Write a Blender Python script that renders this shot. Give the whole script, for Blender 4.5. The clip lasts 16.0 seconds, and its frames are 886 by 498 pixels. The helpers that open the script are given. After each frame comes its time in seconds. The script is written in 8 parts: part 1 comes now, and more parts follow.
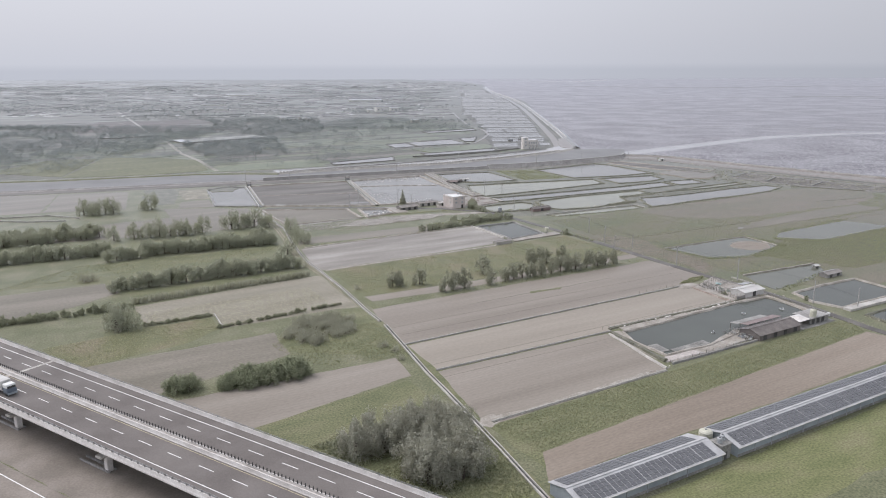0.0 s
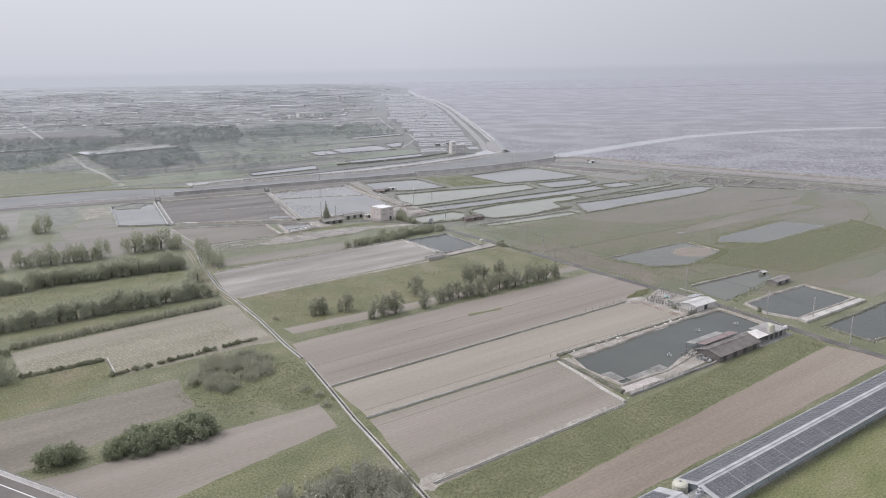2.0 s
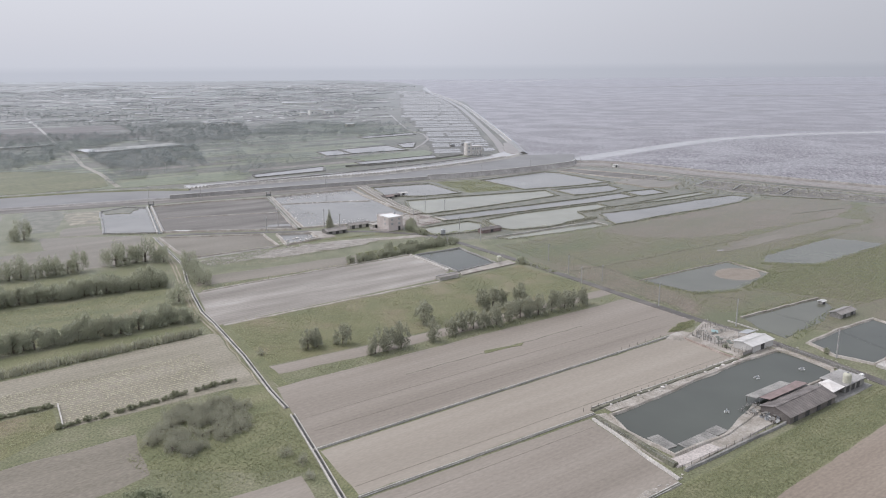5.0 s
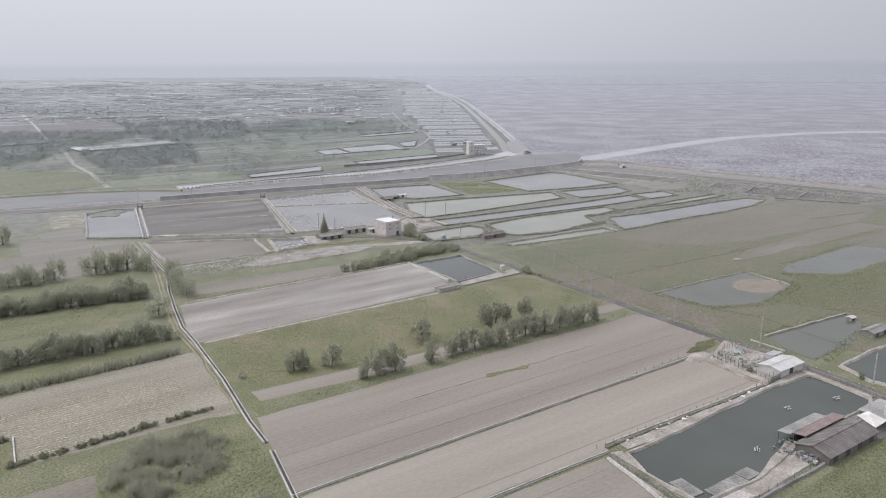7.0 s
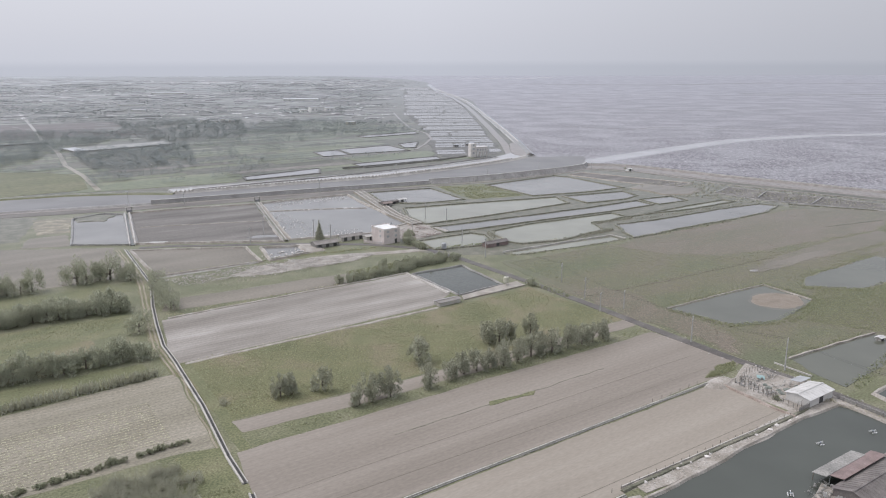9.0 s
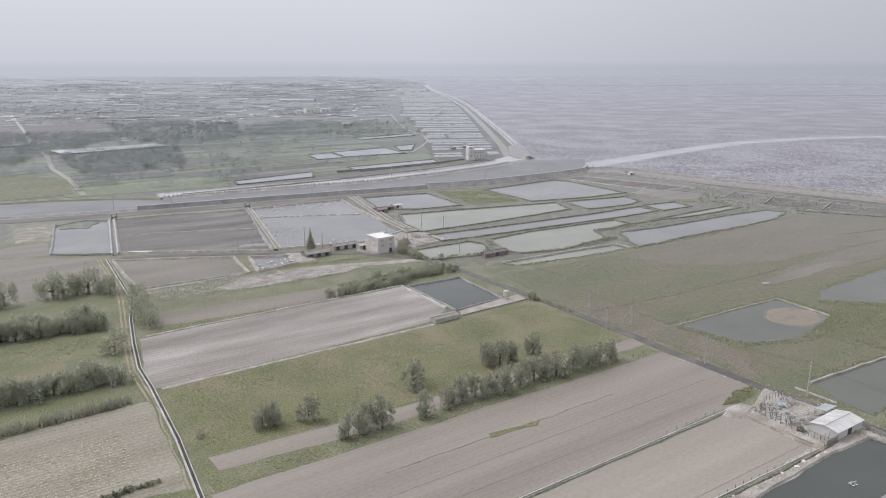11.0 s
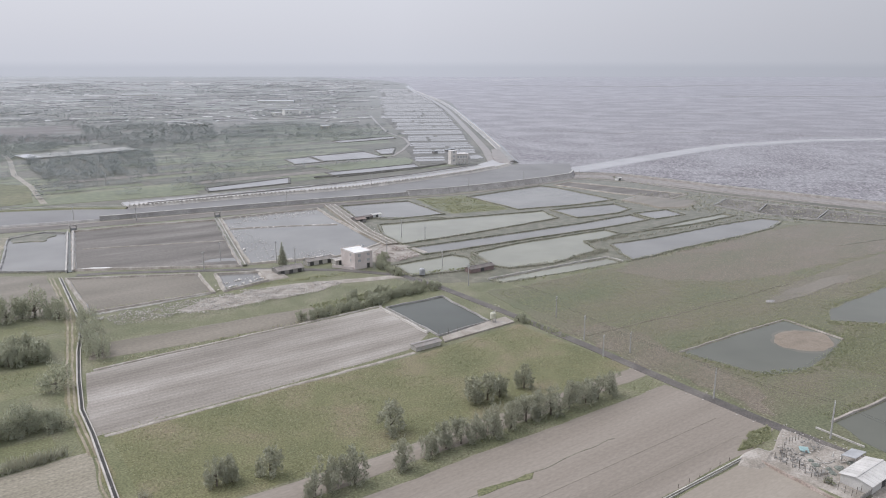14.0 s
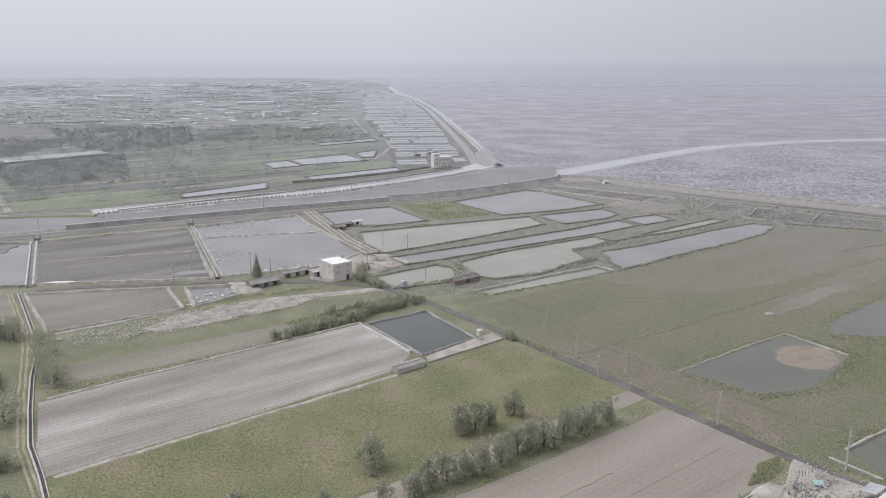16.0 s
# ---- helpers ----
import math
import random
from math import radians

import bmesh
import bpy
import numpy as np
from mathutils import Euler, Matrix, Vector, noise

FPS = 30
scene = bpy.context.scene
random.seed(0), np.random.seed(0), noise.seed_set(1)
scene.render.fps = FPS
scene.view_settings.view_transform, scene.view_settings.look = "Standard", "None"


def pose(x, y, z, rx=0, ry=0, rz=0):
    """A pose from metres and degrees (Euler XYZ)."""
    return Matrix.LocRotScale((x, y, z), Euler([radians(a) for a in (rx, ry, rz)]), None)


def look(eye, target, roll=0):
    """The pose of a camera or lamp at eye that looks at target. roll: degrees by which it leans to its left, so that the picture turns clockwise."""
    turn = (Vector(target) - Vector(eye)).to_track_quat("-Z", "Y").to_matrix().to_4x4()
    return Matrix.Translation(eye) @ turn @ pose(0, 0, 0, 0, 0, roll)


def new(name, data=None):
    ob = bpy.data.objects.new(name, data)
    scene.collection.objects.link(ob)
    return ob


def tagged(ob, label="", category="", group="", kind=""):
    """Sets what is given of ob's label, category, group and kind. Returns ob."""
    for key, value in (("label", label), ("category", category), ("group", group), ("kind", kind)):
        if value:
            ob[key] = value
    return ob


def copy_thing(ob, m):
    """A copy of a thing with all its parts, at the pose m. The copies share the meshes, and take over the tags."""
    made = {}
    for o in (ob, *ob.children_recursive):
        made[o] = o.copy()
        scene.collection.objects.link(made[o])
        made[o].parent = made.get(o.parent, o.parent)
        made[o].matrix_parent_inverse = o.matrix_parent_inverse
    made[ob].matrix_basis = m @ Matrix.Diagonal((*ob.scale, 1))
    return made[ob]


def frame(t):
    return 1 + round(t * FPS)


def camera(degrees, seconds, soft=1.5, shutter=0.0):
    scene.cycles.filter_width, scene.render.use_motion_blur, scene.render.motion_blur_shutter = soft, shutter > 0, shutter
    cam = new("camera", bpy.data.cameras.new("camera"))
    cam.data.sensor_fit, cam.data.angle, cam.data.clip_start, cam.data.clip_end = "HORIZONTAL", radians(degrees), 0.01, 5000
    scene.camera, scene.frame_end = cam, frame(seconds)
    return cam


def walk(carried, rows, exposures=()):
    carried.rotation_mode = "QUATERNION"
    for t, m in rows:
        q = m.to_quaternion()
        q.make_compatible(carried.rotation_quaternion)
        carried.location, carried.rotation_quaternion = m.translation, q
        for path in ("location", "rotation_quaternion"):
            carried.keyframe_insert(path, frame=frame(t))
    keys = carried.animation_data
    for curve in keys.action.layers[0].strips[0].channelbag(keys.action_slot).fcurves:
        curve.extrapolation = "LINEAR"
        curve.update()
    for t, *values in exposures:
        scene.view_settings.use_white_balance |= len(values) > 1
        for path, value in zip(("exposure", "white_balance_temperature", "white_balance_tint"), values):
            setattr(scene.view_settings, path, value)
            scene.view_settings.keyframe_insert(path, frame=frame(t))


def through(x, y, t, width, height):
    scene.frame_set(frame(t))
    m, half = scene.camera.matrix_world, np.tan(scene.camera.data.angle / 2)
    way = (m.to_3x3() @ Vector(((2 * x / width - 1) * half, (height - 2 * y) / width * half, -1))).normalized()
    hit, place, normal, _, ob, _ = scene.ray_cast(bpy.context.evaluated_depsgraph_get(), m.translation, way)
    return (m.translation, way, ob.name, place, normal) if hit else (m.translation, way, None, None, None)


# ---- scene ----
cam = camera(61.0, 16.0, soft=1.08)

# seconds, x, y, z, yaw, pitch, lean
PATH = [
    (0.0, 4.99, -19.98, 87.99, 2.46, -13.70, -0.17),
    (0.5, 5.15, -12.72, 87.88, 2.27, -13.64, -0.26),
    (1.0, 5.05, -5.59, 87.68, -0.63, -13.61, -0.62),
    (1.5, 4.72, 1.77, 87.57, -2.70, -13.56, -0.86),
    (2.0, 4.81, 9.15, 87.38, -3.02, -13.50, -0.88),
    (2.5, 5.06, 16.42, 87.43, -2.72, -13.49, -0.85),
    (3.0, 5.38, 23.47, 87.46, -2.56, -13.38, -0.77),
    (3.5, 5.69, 30.34, 87.30, -2.49, -13.44, -0.70),
    (4.0, 6.13, 36.65, 87.16, -2.24, -13.52, -0.61),
    (6.5, 8.41, 64.28, 86.86, -1.83, -13.86, -0.31),
    (7.0, 8.93, 69.14, 86.88, -1.76, -13.90, -0.30),
    (7.5, 9.29, 73.65, 86.86, -1.70, -13.91, -0.28),
    (8.0, 9.51, 78.26, 86.87, -1.68, -13.93, -0.18),
    (8.5, 9.64, 82.66, 86.97, -1.68, -13.93, -0.15),
    (9.0, 10.02, 86.92, 87.06, -1.64, -13.93, -0.12),
    (11.5, 10.93, 107.39, 87.58, -1.93, -13.89, -0.01),
    (12.0, 11.26, 111.34, 87.63, -2.02, -13.88, 0.02),
    (12.5, 11.48, 115.28, 87.79, -2.25, -13.88, 0.01),
    (13.0, 11.58, 119.24, 87.97, -2.51, -13.88, 0.03),
    (13.5, 11.78, 123.18, 88.15, -2.86, -13.88, 0.03),
    (14.0, 11.99, 127.27, 88.22, -3.23, -13.87, 0.03),
    (14.5, 12.26, 131.40, 88.30, -3.57, -13.86, 0.01),
    (15.0, 12.45, 135.36, 88.38, -3.88, -13.85, 0.01),
    (15.5, 12.69, 139.21, 88.54, -4.20, -13.85, 0.01),
    (16.0, 12.90, 143.19, 88.57, -4.55, -13.83, -0.01),
]


def heading(x, y, z, yaw, pitch, lean):
    a, b = radians(yaw), radians(pitch)
    way = Vector((-math.sin(a) * math.cos(b), math.cos(a) * math.cos(b), math.sin(b)))
    return look((x, y, z), Vector((x, y, z)) + way * 50, lean)


walk(cam, [(t, heading(*p)) for t, *p in PATH], exposures=[(0.0, 0.2, 6130, 14.3), (16.0, 0.2, 6130, 14.3)])

# ---- light: bright overcast haze, soft sun high on the left ----
SUN_UP, SUN_ROUND = radians(52), radians(-70)
world = bpy.data.worlds.new("hazy_sky")
scene.world = world
world.use_nodes = True
wt = world.node_tree
wt.nodes.clear()
w_out = wt.nodes.new("ShaderNodeOutputWorld")
w_bg = wt.nodes.new("ShaderNodeBackground")
w_sky = wt.nodes.new("ShaderNodeTexSky")
w_sky.sky_type, w_sky.sun_disc = "NISHITA", False
w_sky.sun_elevation, w_sky.sun_rotation = SUN_UP, SUN_ROUND
w_sky.dust_density, w_sky.air_density = 6.0, 1.0
w_scale = wt.nodes.new("ShaderNodeMix")
w_scale.data_type, w_scale.blend_type = "RGBA", "MULTIPLY"
w_scale.inputs[0].default_value = 1.0
w_scale.inputs[7].default_value = (0.10, 0.10, 0.10, 1)
w_co = wt.nodes.new("ShaderNodeTexCoord")
w_sep = wt.nodes.new("ShaderNodeSeparateXYZ")
w_up = wt.nodes.new("ShaderNodeMapRange")
w_up.inputs[1].default_value, w_up.inputs[2].default_value = -0.05, 0.45
w_ramp = wt.nodes.new("ShaderNodeValToRGB")
for k, (at, colour) in enumerate([(0.0, (0.45, 0.465, 0.49)), (0.09, (0.47, 0.485, 0.51)), (0.105, (0.525, 0.536, 0.556)), (0.18, (0.55, 0.557, 0.572)), (0.35, (0.595, 0.602, 0.612)), (1.0, (0.71, 0.722, 0.742))]):
    stop = w_ramp.color_ramp.elements[k] if k < 2 else w_ramp.color_ramp.elements.new(at)
    stop.position, stop.color = at, (*colour, 1)
# the haze is a little thinner and darker out over the sea
w_side = wt.nodes.new("ShaderNodeMapRange")
w_side.inputs[1].default_value, w_side.inputs[2].default_value = 0.0, 0.55
w_side.inputs[3].default_value, w_side.inputs[4].default_value = 1.06, 0.84
w_dim = wt.nodes.new("ShaderNodeVectorMath")
w_dim.operation = "SCALE"
w_mix = wt.nodes.new("ShaderNodeMix")
w_mix.data_type = "RGBA"
w_mix.inputs[0].default_value = 0.88
link = wt.links.new
link(w_sky.outputs[0], w_scale.inputs[6])
link(w_co.outputs["Generated"], w_sep.inputs[0])
link(w_sep.outputs[2], w_up.inputs[0])
link(w_up.outputs[0], w_ramp.inputs[0])
link(w_sep.outputs[0], w_side.inputs[0])
link(w_ramp.outputs[0], w_dim.inputs[0])
link(w_side.outputs[0], w_dim.inputs["Scale"])
link(w_scale.outputs[2], w_mix.inputs[6])
link(w_dim.outputs[0], w_mix.inputs[7])
link(w_mix.outputs[2], w_bg.inputs[0])
link(w_bg.outputs[0], w_out.inputs[0])
w_bg.inputs[1].default_value = 1.06

sun = new("sun", bpy.data.lights.new("sun", "SUN"))
sun.data.energy, sun.data.angle, sun.data.color = 1.7, radians(40), (1.0, 0.95, 0.88)
sun.matrix_world = look((-150 * math.cos(SUN_UP), 60 * math.cos(SUN_UP), 160 * math.sin(SUN_UP)), (0, 0, 0))

# ---- materials ----
LAY = radians(33)  # the fields lie along this bearing
UX, UY, VX, VY = math.cos(LAY), math.sin(LAY), -math.sin(LAY), math.cos(LAY)


def xy(u, v):
    """From along-field and across-field metres to the world."""
    return (u * UX + v * VX, u * UY + v * VY)


def surface(name, colours, size=8.0, fine=0.6, rough=0.9, bump=0.3, stretch=1.0, haze_gloss=0.9, metal=0.0, island=0.0, fine_mix=0.35, power=9.0, furrow=0.0, ridge=0.028):
    """A weathered surface: colours mixed by a large noise, broken up by a fine one, with a dull gloss at grazing angles
    that pales it in place of haze.
    """
    m = bpy.data.materials.new(name)
    m.use_nodes = True
    nt = m.node_tree
    nt.nodes.clear()
    add, tie = nt.nodes.new, nt.links.new
    co = add("ShaderNodeTexCoord")
    turn = add("ShaderNodeMapping")
    turn.vector_type = "TEXTURE"
    turn.inputs["Rotation"].default_value = (0, 0, LAY)
    turn.inputs["Scale"].default_value = (stretch, 1, 1)
    tie(co.outputs["Object"], turn.inputs[0])
    big, small = add("ShaderNodeTexNoise"), add("ShaderNodeTexNoise")
    big.inputs["Scale"].default_value, small.inputs["Scale"].default_value = 1 / size, 1 / fine
    big.inputs["Detail"].default_value, small.inputs["Detail"].default_value = 4, 3
    tie(turn.outputs[0], big.inputs["Vector"])
    level = add("ShaderNodeMapping")
    level.vector_type = "TEXTURE"
    level.inputs["Rotation"].default_value = (0, 0, LAY)
    level.inputs["Scale"].default_value = (1 + (stretch - 1) * 0.12, 1, 1)
    tie(co.outputs["Object"], level.inputs[0])
    tie(level.outputs[0], small.inputs["Vector"])
    ramp = add("ShaderNodeValToRGB")
    n = len(colours)
    for k, colour in enumerate(colours):
        at = 0.32 + 0.36 * k / max(1, n - 1)
        stop = ramp.color_ramp.elements[k] if k < 2 else ramp.color_ramp.elements.new(at)
        stop.position, stop.color = at, (*colour, 1)
    fac = big.outputs["Fac"]
    if island:
        per = add("ShaderNodeNewGeometry")
        ob = add("ShaderNodeObjectInfo")
        both = add("ShaderNodeMath")
        both.operation = "ADD"
        tie(per.outputs["Random Per Island"], both.inputs[0])
        tie(ob.outputs["Random"], both.inputs[1])
        frac = add("ShaderNodeMath")
        frac.operation = "FRACT"
        tie(both.outputs[0], frac.inputs[0])
        span = add("ShaderNodeMapRange")
        span.inputs[3].default_value, span.inputs[4].default_value = 0.3, 0.7
        tie(frac.outputs[0], span.inputs[0])
        mixf = add("ShaderNodeMix")
        mixf.inputs[0].default_value = island
        tie(fac, mixf.inputs[2])
        tie(span.outputs[0], mixf.inputs[3])
        fac = mixf.outputs[0]
    tie(fac, ramp.inputs[0])
    grain = add("ShaderNodeMapRange")
    grain.inputs[1].default_value, grain.inputs[2].default_value = 0.25, 0.75
    grain.inputs[3].default_value, grain.inputs[4].default_value = 1 - fine_mix, 1 + fine_mix
    tie(small.outputs["Fac"], grain.inputs[0])
    tint = add("ShaderNodeVectorMath")
    tint.operation = "SCALE"
    tie(ramp.outputs[0], tint.inputs[0])
    tie(grain.outputs[0], tint.inputs["Scale"])
    colour_out = tint.outputs[0]
    height = small.outputs["Fac"]
    if furrow:
        line = add("ShaderNodeTexWave")
        line.wave_type, line.bands_direction = "BANDS", "Y"
        line.inputs["Scale"].default_value = 2 * math.pi / 20 / furrow
        line.inputs["Distortion"].default_value, line.inputs["Detail"].default_value = 1.5, 3
        line.inputs["Detail Scale"].default_value = 0.4
        straight = add("ShaderNodeMapping")
        straight.vector_type = "TEXTURE"
        straight.inputs["Rotation"].default_value = (0, 0, LAY)
        tie(co.outputs["Object"], straight.inputs[0])
        tie(straight.outputs[0], line.inputs["Vector"])
        soft = add("ShaderNodeMapRange")
        soft.inputs[3].default_value, soft.inputs[4].default_value = 1 - ridge, 1 + ridge
        tie(line.outputs["Fac"], soft.inputs[0])
        again = add("ShaderNodeVectorMath")
        again.operation = "SCALE"
        tie(colour_out, again.inputs[0])
        tie(soft.outputs[0], again.inputs["Scale"])
        colour_out = again.outputs[0]
    body = add("ShaderNodeBsdfPrincipled")
    body.inputs["Roughness"].default_value, body.inputs["Metallic"].default_value = rough, metal
    body.inputs["Specular IOR Level"].default_value = 0.3
    tie(colour_out, body.inputs["Base Color"])
    if bump:
        relief = add("ShaderNodeBump")
        relief.inputs["Strength"].default_value, relief.inputs["Distance"].default_value = bump, fine * 0.5
        tie(height, relief.inputs["Height"])
        tie(relief.outputs[0], body.inputs["Normal"])
    out = add("ShaderNodeOutputMaterial")
    # bluish grazing gloss stands in for distance haze
    if haze_gloss:
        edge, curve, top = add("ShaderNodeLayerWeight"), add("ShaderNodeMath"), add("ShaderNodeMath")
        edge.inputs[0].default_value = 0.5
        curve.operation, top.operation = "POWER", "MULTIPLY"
        curve.inputs[1].default_value, top.inputs[1].default_value = power, haze_gloss
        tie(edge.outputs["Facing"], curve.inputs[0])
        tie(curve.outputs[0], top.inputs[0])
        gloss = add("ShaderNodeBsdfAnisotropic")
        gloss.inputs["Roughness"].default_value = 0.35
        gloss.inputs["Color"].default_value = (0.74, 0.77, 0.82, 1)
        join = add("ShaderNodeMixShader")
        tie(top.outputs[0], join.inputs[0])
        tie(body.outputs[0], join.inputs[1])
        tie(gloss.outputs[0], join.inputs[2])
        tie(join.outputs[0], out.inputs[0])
    else:
        tie(body.outputs[0], out.inputs[0])
    return m


def leaf_surface(name, dark, light, through=0.35, haze_veil=0.2, haze_tint=(0.86, 0.88, 0.82)):
    """Leaves: light comes through them, and a pale dull gloss laid over them lifts their shade in place of haze."""
    m = bpy.data.materials.new(name)
    m.use_nodes = True
    nt = m.node_tree
    nt.nodes.clear()
    add, tie = nt.nodes.new, nt.links.new
    per, ob, both = add("ShaderNodeNewGeometry"), add("ShaderNodeObjectInfo"), add("ShaderNodeMath")
    both.operation = "MULTIPLY_ADD"
    both.inputs[1].default_value = 0.65
    half = add("ShaderNodeMath")
    half.operation = "MULTIPLY"
    half.inputs[1].default_value = 0.35
    tie(ob.outputs["Random"], half.inputs[0])
    tie(per.outputs["Random Per Island"], both.inputs[0])
    tie(half.outputs[0], both.inputs[2])
    ramp = add("ShaderNodeValToRGB")
    ramp.color_ramp.elements[0].color, ramp.color_ramp.elements[1].color = (*dark, 1), (*light, 1)
    tie(both.outputs[0], ramp.inputs[0])
    a, b, join, out = add("ShaderNodeBsdfPrincipled"), add("ShaderNodeBsdfTranslucent"), add("ShaderNodeMixShader"), add("ShaderNodeOutputMaterial")
    a.inputs["Roughness"].default_value = 0.6
    join.inputs[0].default_value = through
    tie(ramp.outputs[0], a.inputs["Base Color"])
    tie(ramp.outputs[0], b.inputs["Color"])
    tie(a.outputs[0], join.inputs[1])
    tie(b.outputs[0], join.inputs[2])
    # pale gloss over every leaf lightens its shaded side as haze would
    gloss, hazed = add("ShaderNodeBsdfAnisotropic"), add("ShaderNodeMixShader")
    gloss.inputs["Roughness"].default_value, gloss.inputs["Color"].default_value = 0.8, (*haze_tint, 1)
    hazed.inputs[0].default_value = haze_veil
    tie(join.outputs[0], hazed.inputs[1])
    tie(gloss.outputs[0], hazed.inputs[2])
    tie(hazed.outputs[0], out.inputs[0])
    return m


def water_surface(name, colour, ripple=0.15, size=1.2, rough=0.12):
    m = bpy.data.materials.new(name)
    m.use_nodes = True
    nt = m.node_tree
    body = nt.nodes["Principled BSDF"]
    body.inputs["Roughness"].default_value, body.inputs["IOR"].default_value = rough, 1.33
    co, noise_a, noise_b = nt.nodes.new("ShaderNodeTexCoord"), nt.nodes.new("ShaderNodeTexNoise"), nt.nodes.new("ShaderNodeTexNoise")
    noise_a.inputs["Scale"].default_value, noise_b.inputs["Scale"].default_value = 1 / size, 1 / 30
    noise_b.inputs["Detail"].default_value = 4
    ramp = nt.nodes.new("ShaderNodeValToRGB")
    ramp.color_ramp.elements[0].position, ramp.color_ramp.elements[1].position = 0.3, 0.7
    ramp.color_ramp.elements[0].color = (*[c * 0.85 for c in colour], 1)
    ramp.color_ramp.elements[1].color = (*[c * 1.15 for c in colour], 1)
    relief = nt.nodes.new("ShaderNodeBump")
    relief.inputs["Strength"].default_value, relief.inputs["Distance"].default_value = ripple, 0.1
    nt.links.new(co.outputs["Object"], noise_a.inputs["Vector"])
    nt.links.new(co.outputs["Object"], noise_b.inputs["Vector"])
    nt.links.new(noise_b.outputs["Fac"], ramp.inputs[0])
    nt.links.new(ramp.outputs[0], body.inputs["Base Color"])
    nt.links.new(noise_a.outputs["Fac"], relief.inputs["Height"])
    nt.links.new(relief.outputs[0], body.inputs["Normal"])
    return m


def flat_surface(name):
    """Wet rippled sand: broad bars, small pools and a mesh of ripple crests, with glints of water painted as lighter
    colour.
    """
    m = bpy.data.materials.new(name)
    m.use_nodes = True
    nt = m.node_tree
    nt.nodes.clear()
    add, tie = nt.nodes.new, nt.links.new
    co = add("ShaderNodeTexCoord")

    def field(scale, turn, detail):
        place_it, tex = add("ShaderNodeMapping"), add("ShaderNodeTexNoise")
        place_it.vector_type = "TEXTURE"
        place_it.inputs["Rotation"].default_value = (0, 0, radians(turn))
        place_it.inputs["Scale"].default_value = (*scale, 1)
        tex.inputs["Scale"].default_value, tex.inputs["Detail"].default_value = 1.0, detail
        tie(co.outputs["Object"], place_it.inputs[0])
        tie(place_it.outputs[0], tex.inputs["Vector"])
        return tex.outputs["Fac"]

    def span(value, a, b, c, d):
        fit = add("ShaderNodeMapRange")
        fit.inputs[1].default_value, fit.inputs[2].default_value, fit.inputs[3].default_value, fit.inputs[4].default_value = a, b, c, d
        tie(value, fit.inputs[0])
        return fit.outputs[0]

    def times(a, b):
        mul = add("ShaderNodeMath")
        mul.operation = "MULTIPLY"
        tie(a, mul.inputs[0])
        tie(b, mul.inputs[1])
        return mul.outputs[0]

    bars, pools, ripple, crest = field((420, 160), -8, 4), field((60, 60), -12, 3), field((1.5, 3.2), 0, 2), field((4.5, 10.0), -20, 2)
    # strong ripple and crest contrast paints the water's sparkle into the base colour
    tone = times(times(span(bars, 0.3, 0.7, 0.92, 1.08), span(pools, 0.3, 0.7, 0.93, 1.07)), times(span(ripple, 0.36, 0.64, 0.4, 1.6), span(crest, 0.34, 0.66, 0.68, 1.32)))
    base, tint = add("ShaderNodeRGB"), add("ShaderNodeVectorMath")
    base.outputs[0].default_value = (0.225, 0.215, 0.228, 1)
    tint.operation = "SCALE"
    tie(base.outputs[0], tint.inputs[0])
    tie(tone, tint.inputs["Scale"])
    body, relief = add("ShaderNodeBsdfPrincipled"), add("ShaderNodeBump")
    body.inputs["Specular IOR Level"].default_value = 0.35
    tie(span(pools, 0.4, 0.6, 0.6, 0.35), body.inputs["Roughness"])
    relief.inputs["Strength"].default_value, relief.inputs["Distance"].default_value = 0.6, 0.5
    tie(ripple, relief.inputs["Height"])
    tie(tint.outputs[0], body.inputs["Base Color"])
    tie(relief.outputs[0], body.inputs["Normal"])
    # grazing gloss stands in for haze over the far flat
    edge, curve, gloss, join, out = add("ShaderNodeLayerWeight"), add("ShaderNodeMath"), add("ShaderNodeBsdfAnisotropic"), add("ShaderNodeMixShader"), add("ShaderNodeOutputMaterial")
    edge.inputs[0].default_value = 0.5
    curve.operation, curve.inputs[1].default_value = "POWER", 14.0
    gloss.inputs["Roughness"].default_value, gloss.inputs["Color"].default_value = 0.35, (0.74, 0.76, 0.82, 1)
    share = add("ShaderNodeMath")
    share.operation, share.inputs[1].default_value = "MULTIPLY", 0.5
    tie(edge.outputs["Facing"], curve.inputs[0])
    tie(curve.outputs[0], share.inputs[0])
    tie(share.outputs[0], join.inputs[0])
    tie(body.outputs[0], join.inputs[1])
    tie(gloss.outputs[0], join.inputs[2])
    tie(join.outputs[0], out.inputs[0])
    return m


M_GRASS = surface("meadow_grass", [(0.134, 0.143, 0.081), (0.164, 0.169, 0.101), (0.205, 0.2, 0.134)], 11, 0.6, bump=0.6, fine_mix=0.45)
# far land, its haze put in by the grazing gloss
M_LAND = surface("far_land", [(0.11, 0.113, 0.088), (0.14, 0.138, 0.108), (0.17, 0.162, 0.132)], 60, 6, bump=0.3, stretch=3, haze_gloss=0.6, power=10)
M_LUSH = surface("lush_grass", [(0.131, 0.142, 0.075), (0.161, 0.167, 0.091), (0.195, 0.192, 0.114)], 8, 0.5, bump=0.6, stretch=2, fine_mix=0.48)
M_DRYGRASS = surface("drying_grass", [(0.136, 0.143, 0.073), (0.166, 0.166, 0.088), (0.216, 0.188, 0.124)], 17, 0.5, bump=0.6, fine_mix=0.52)
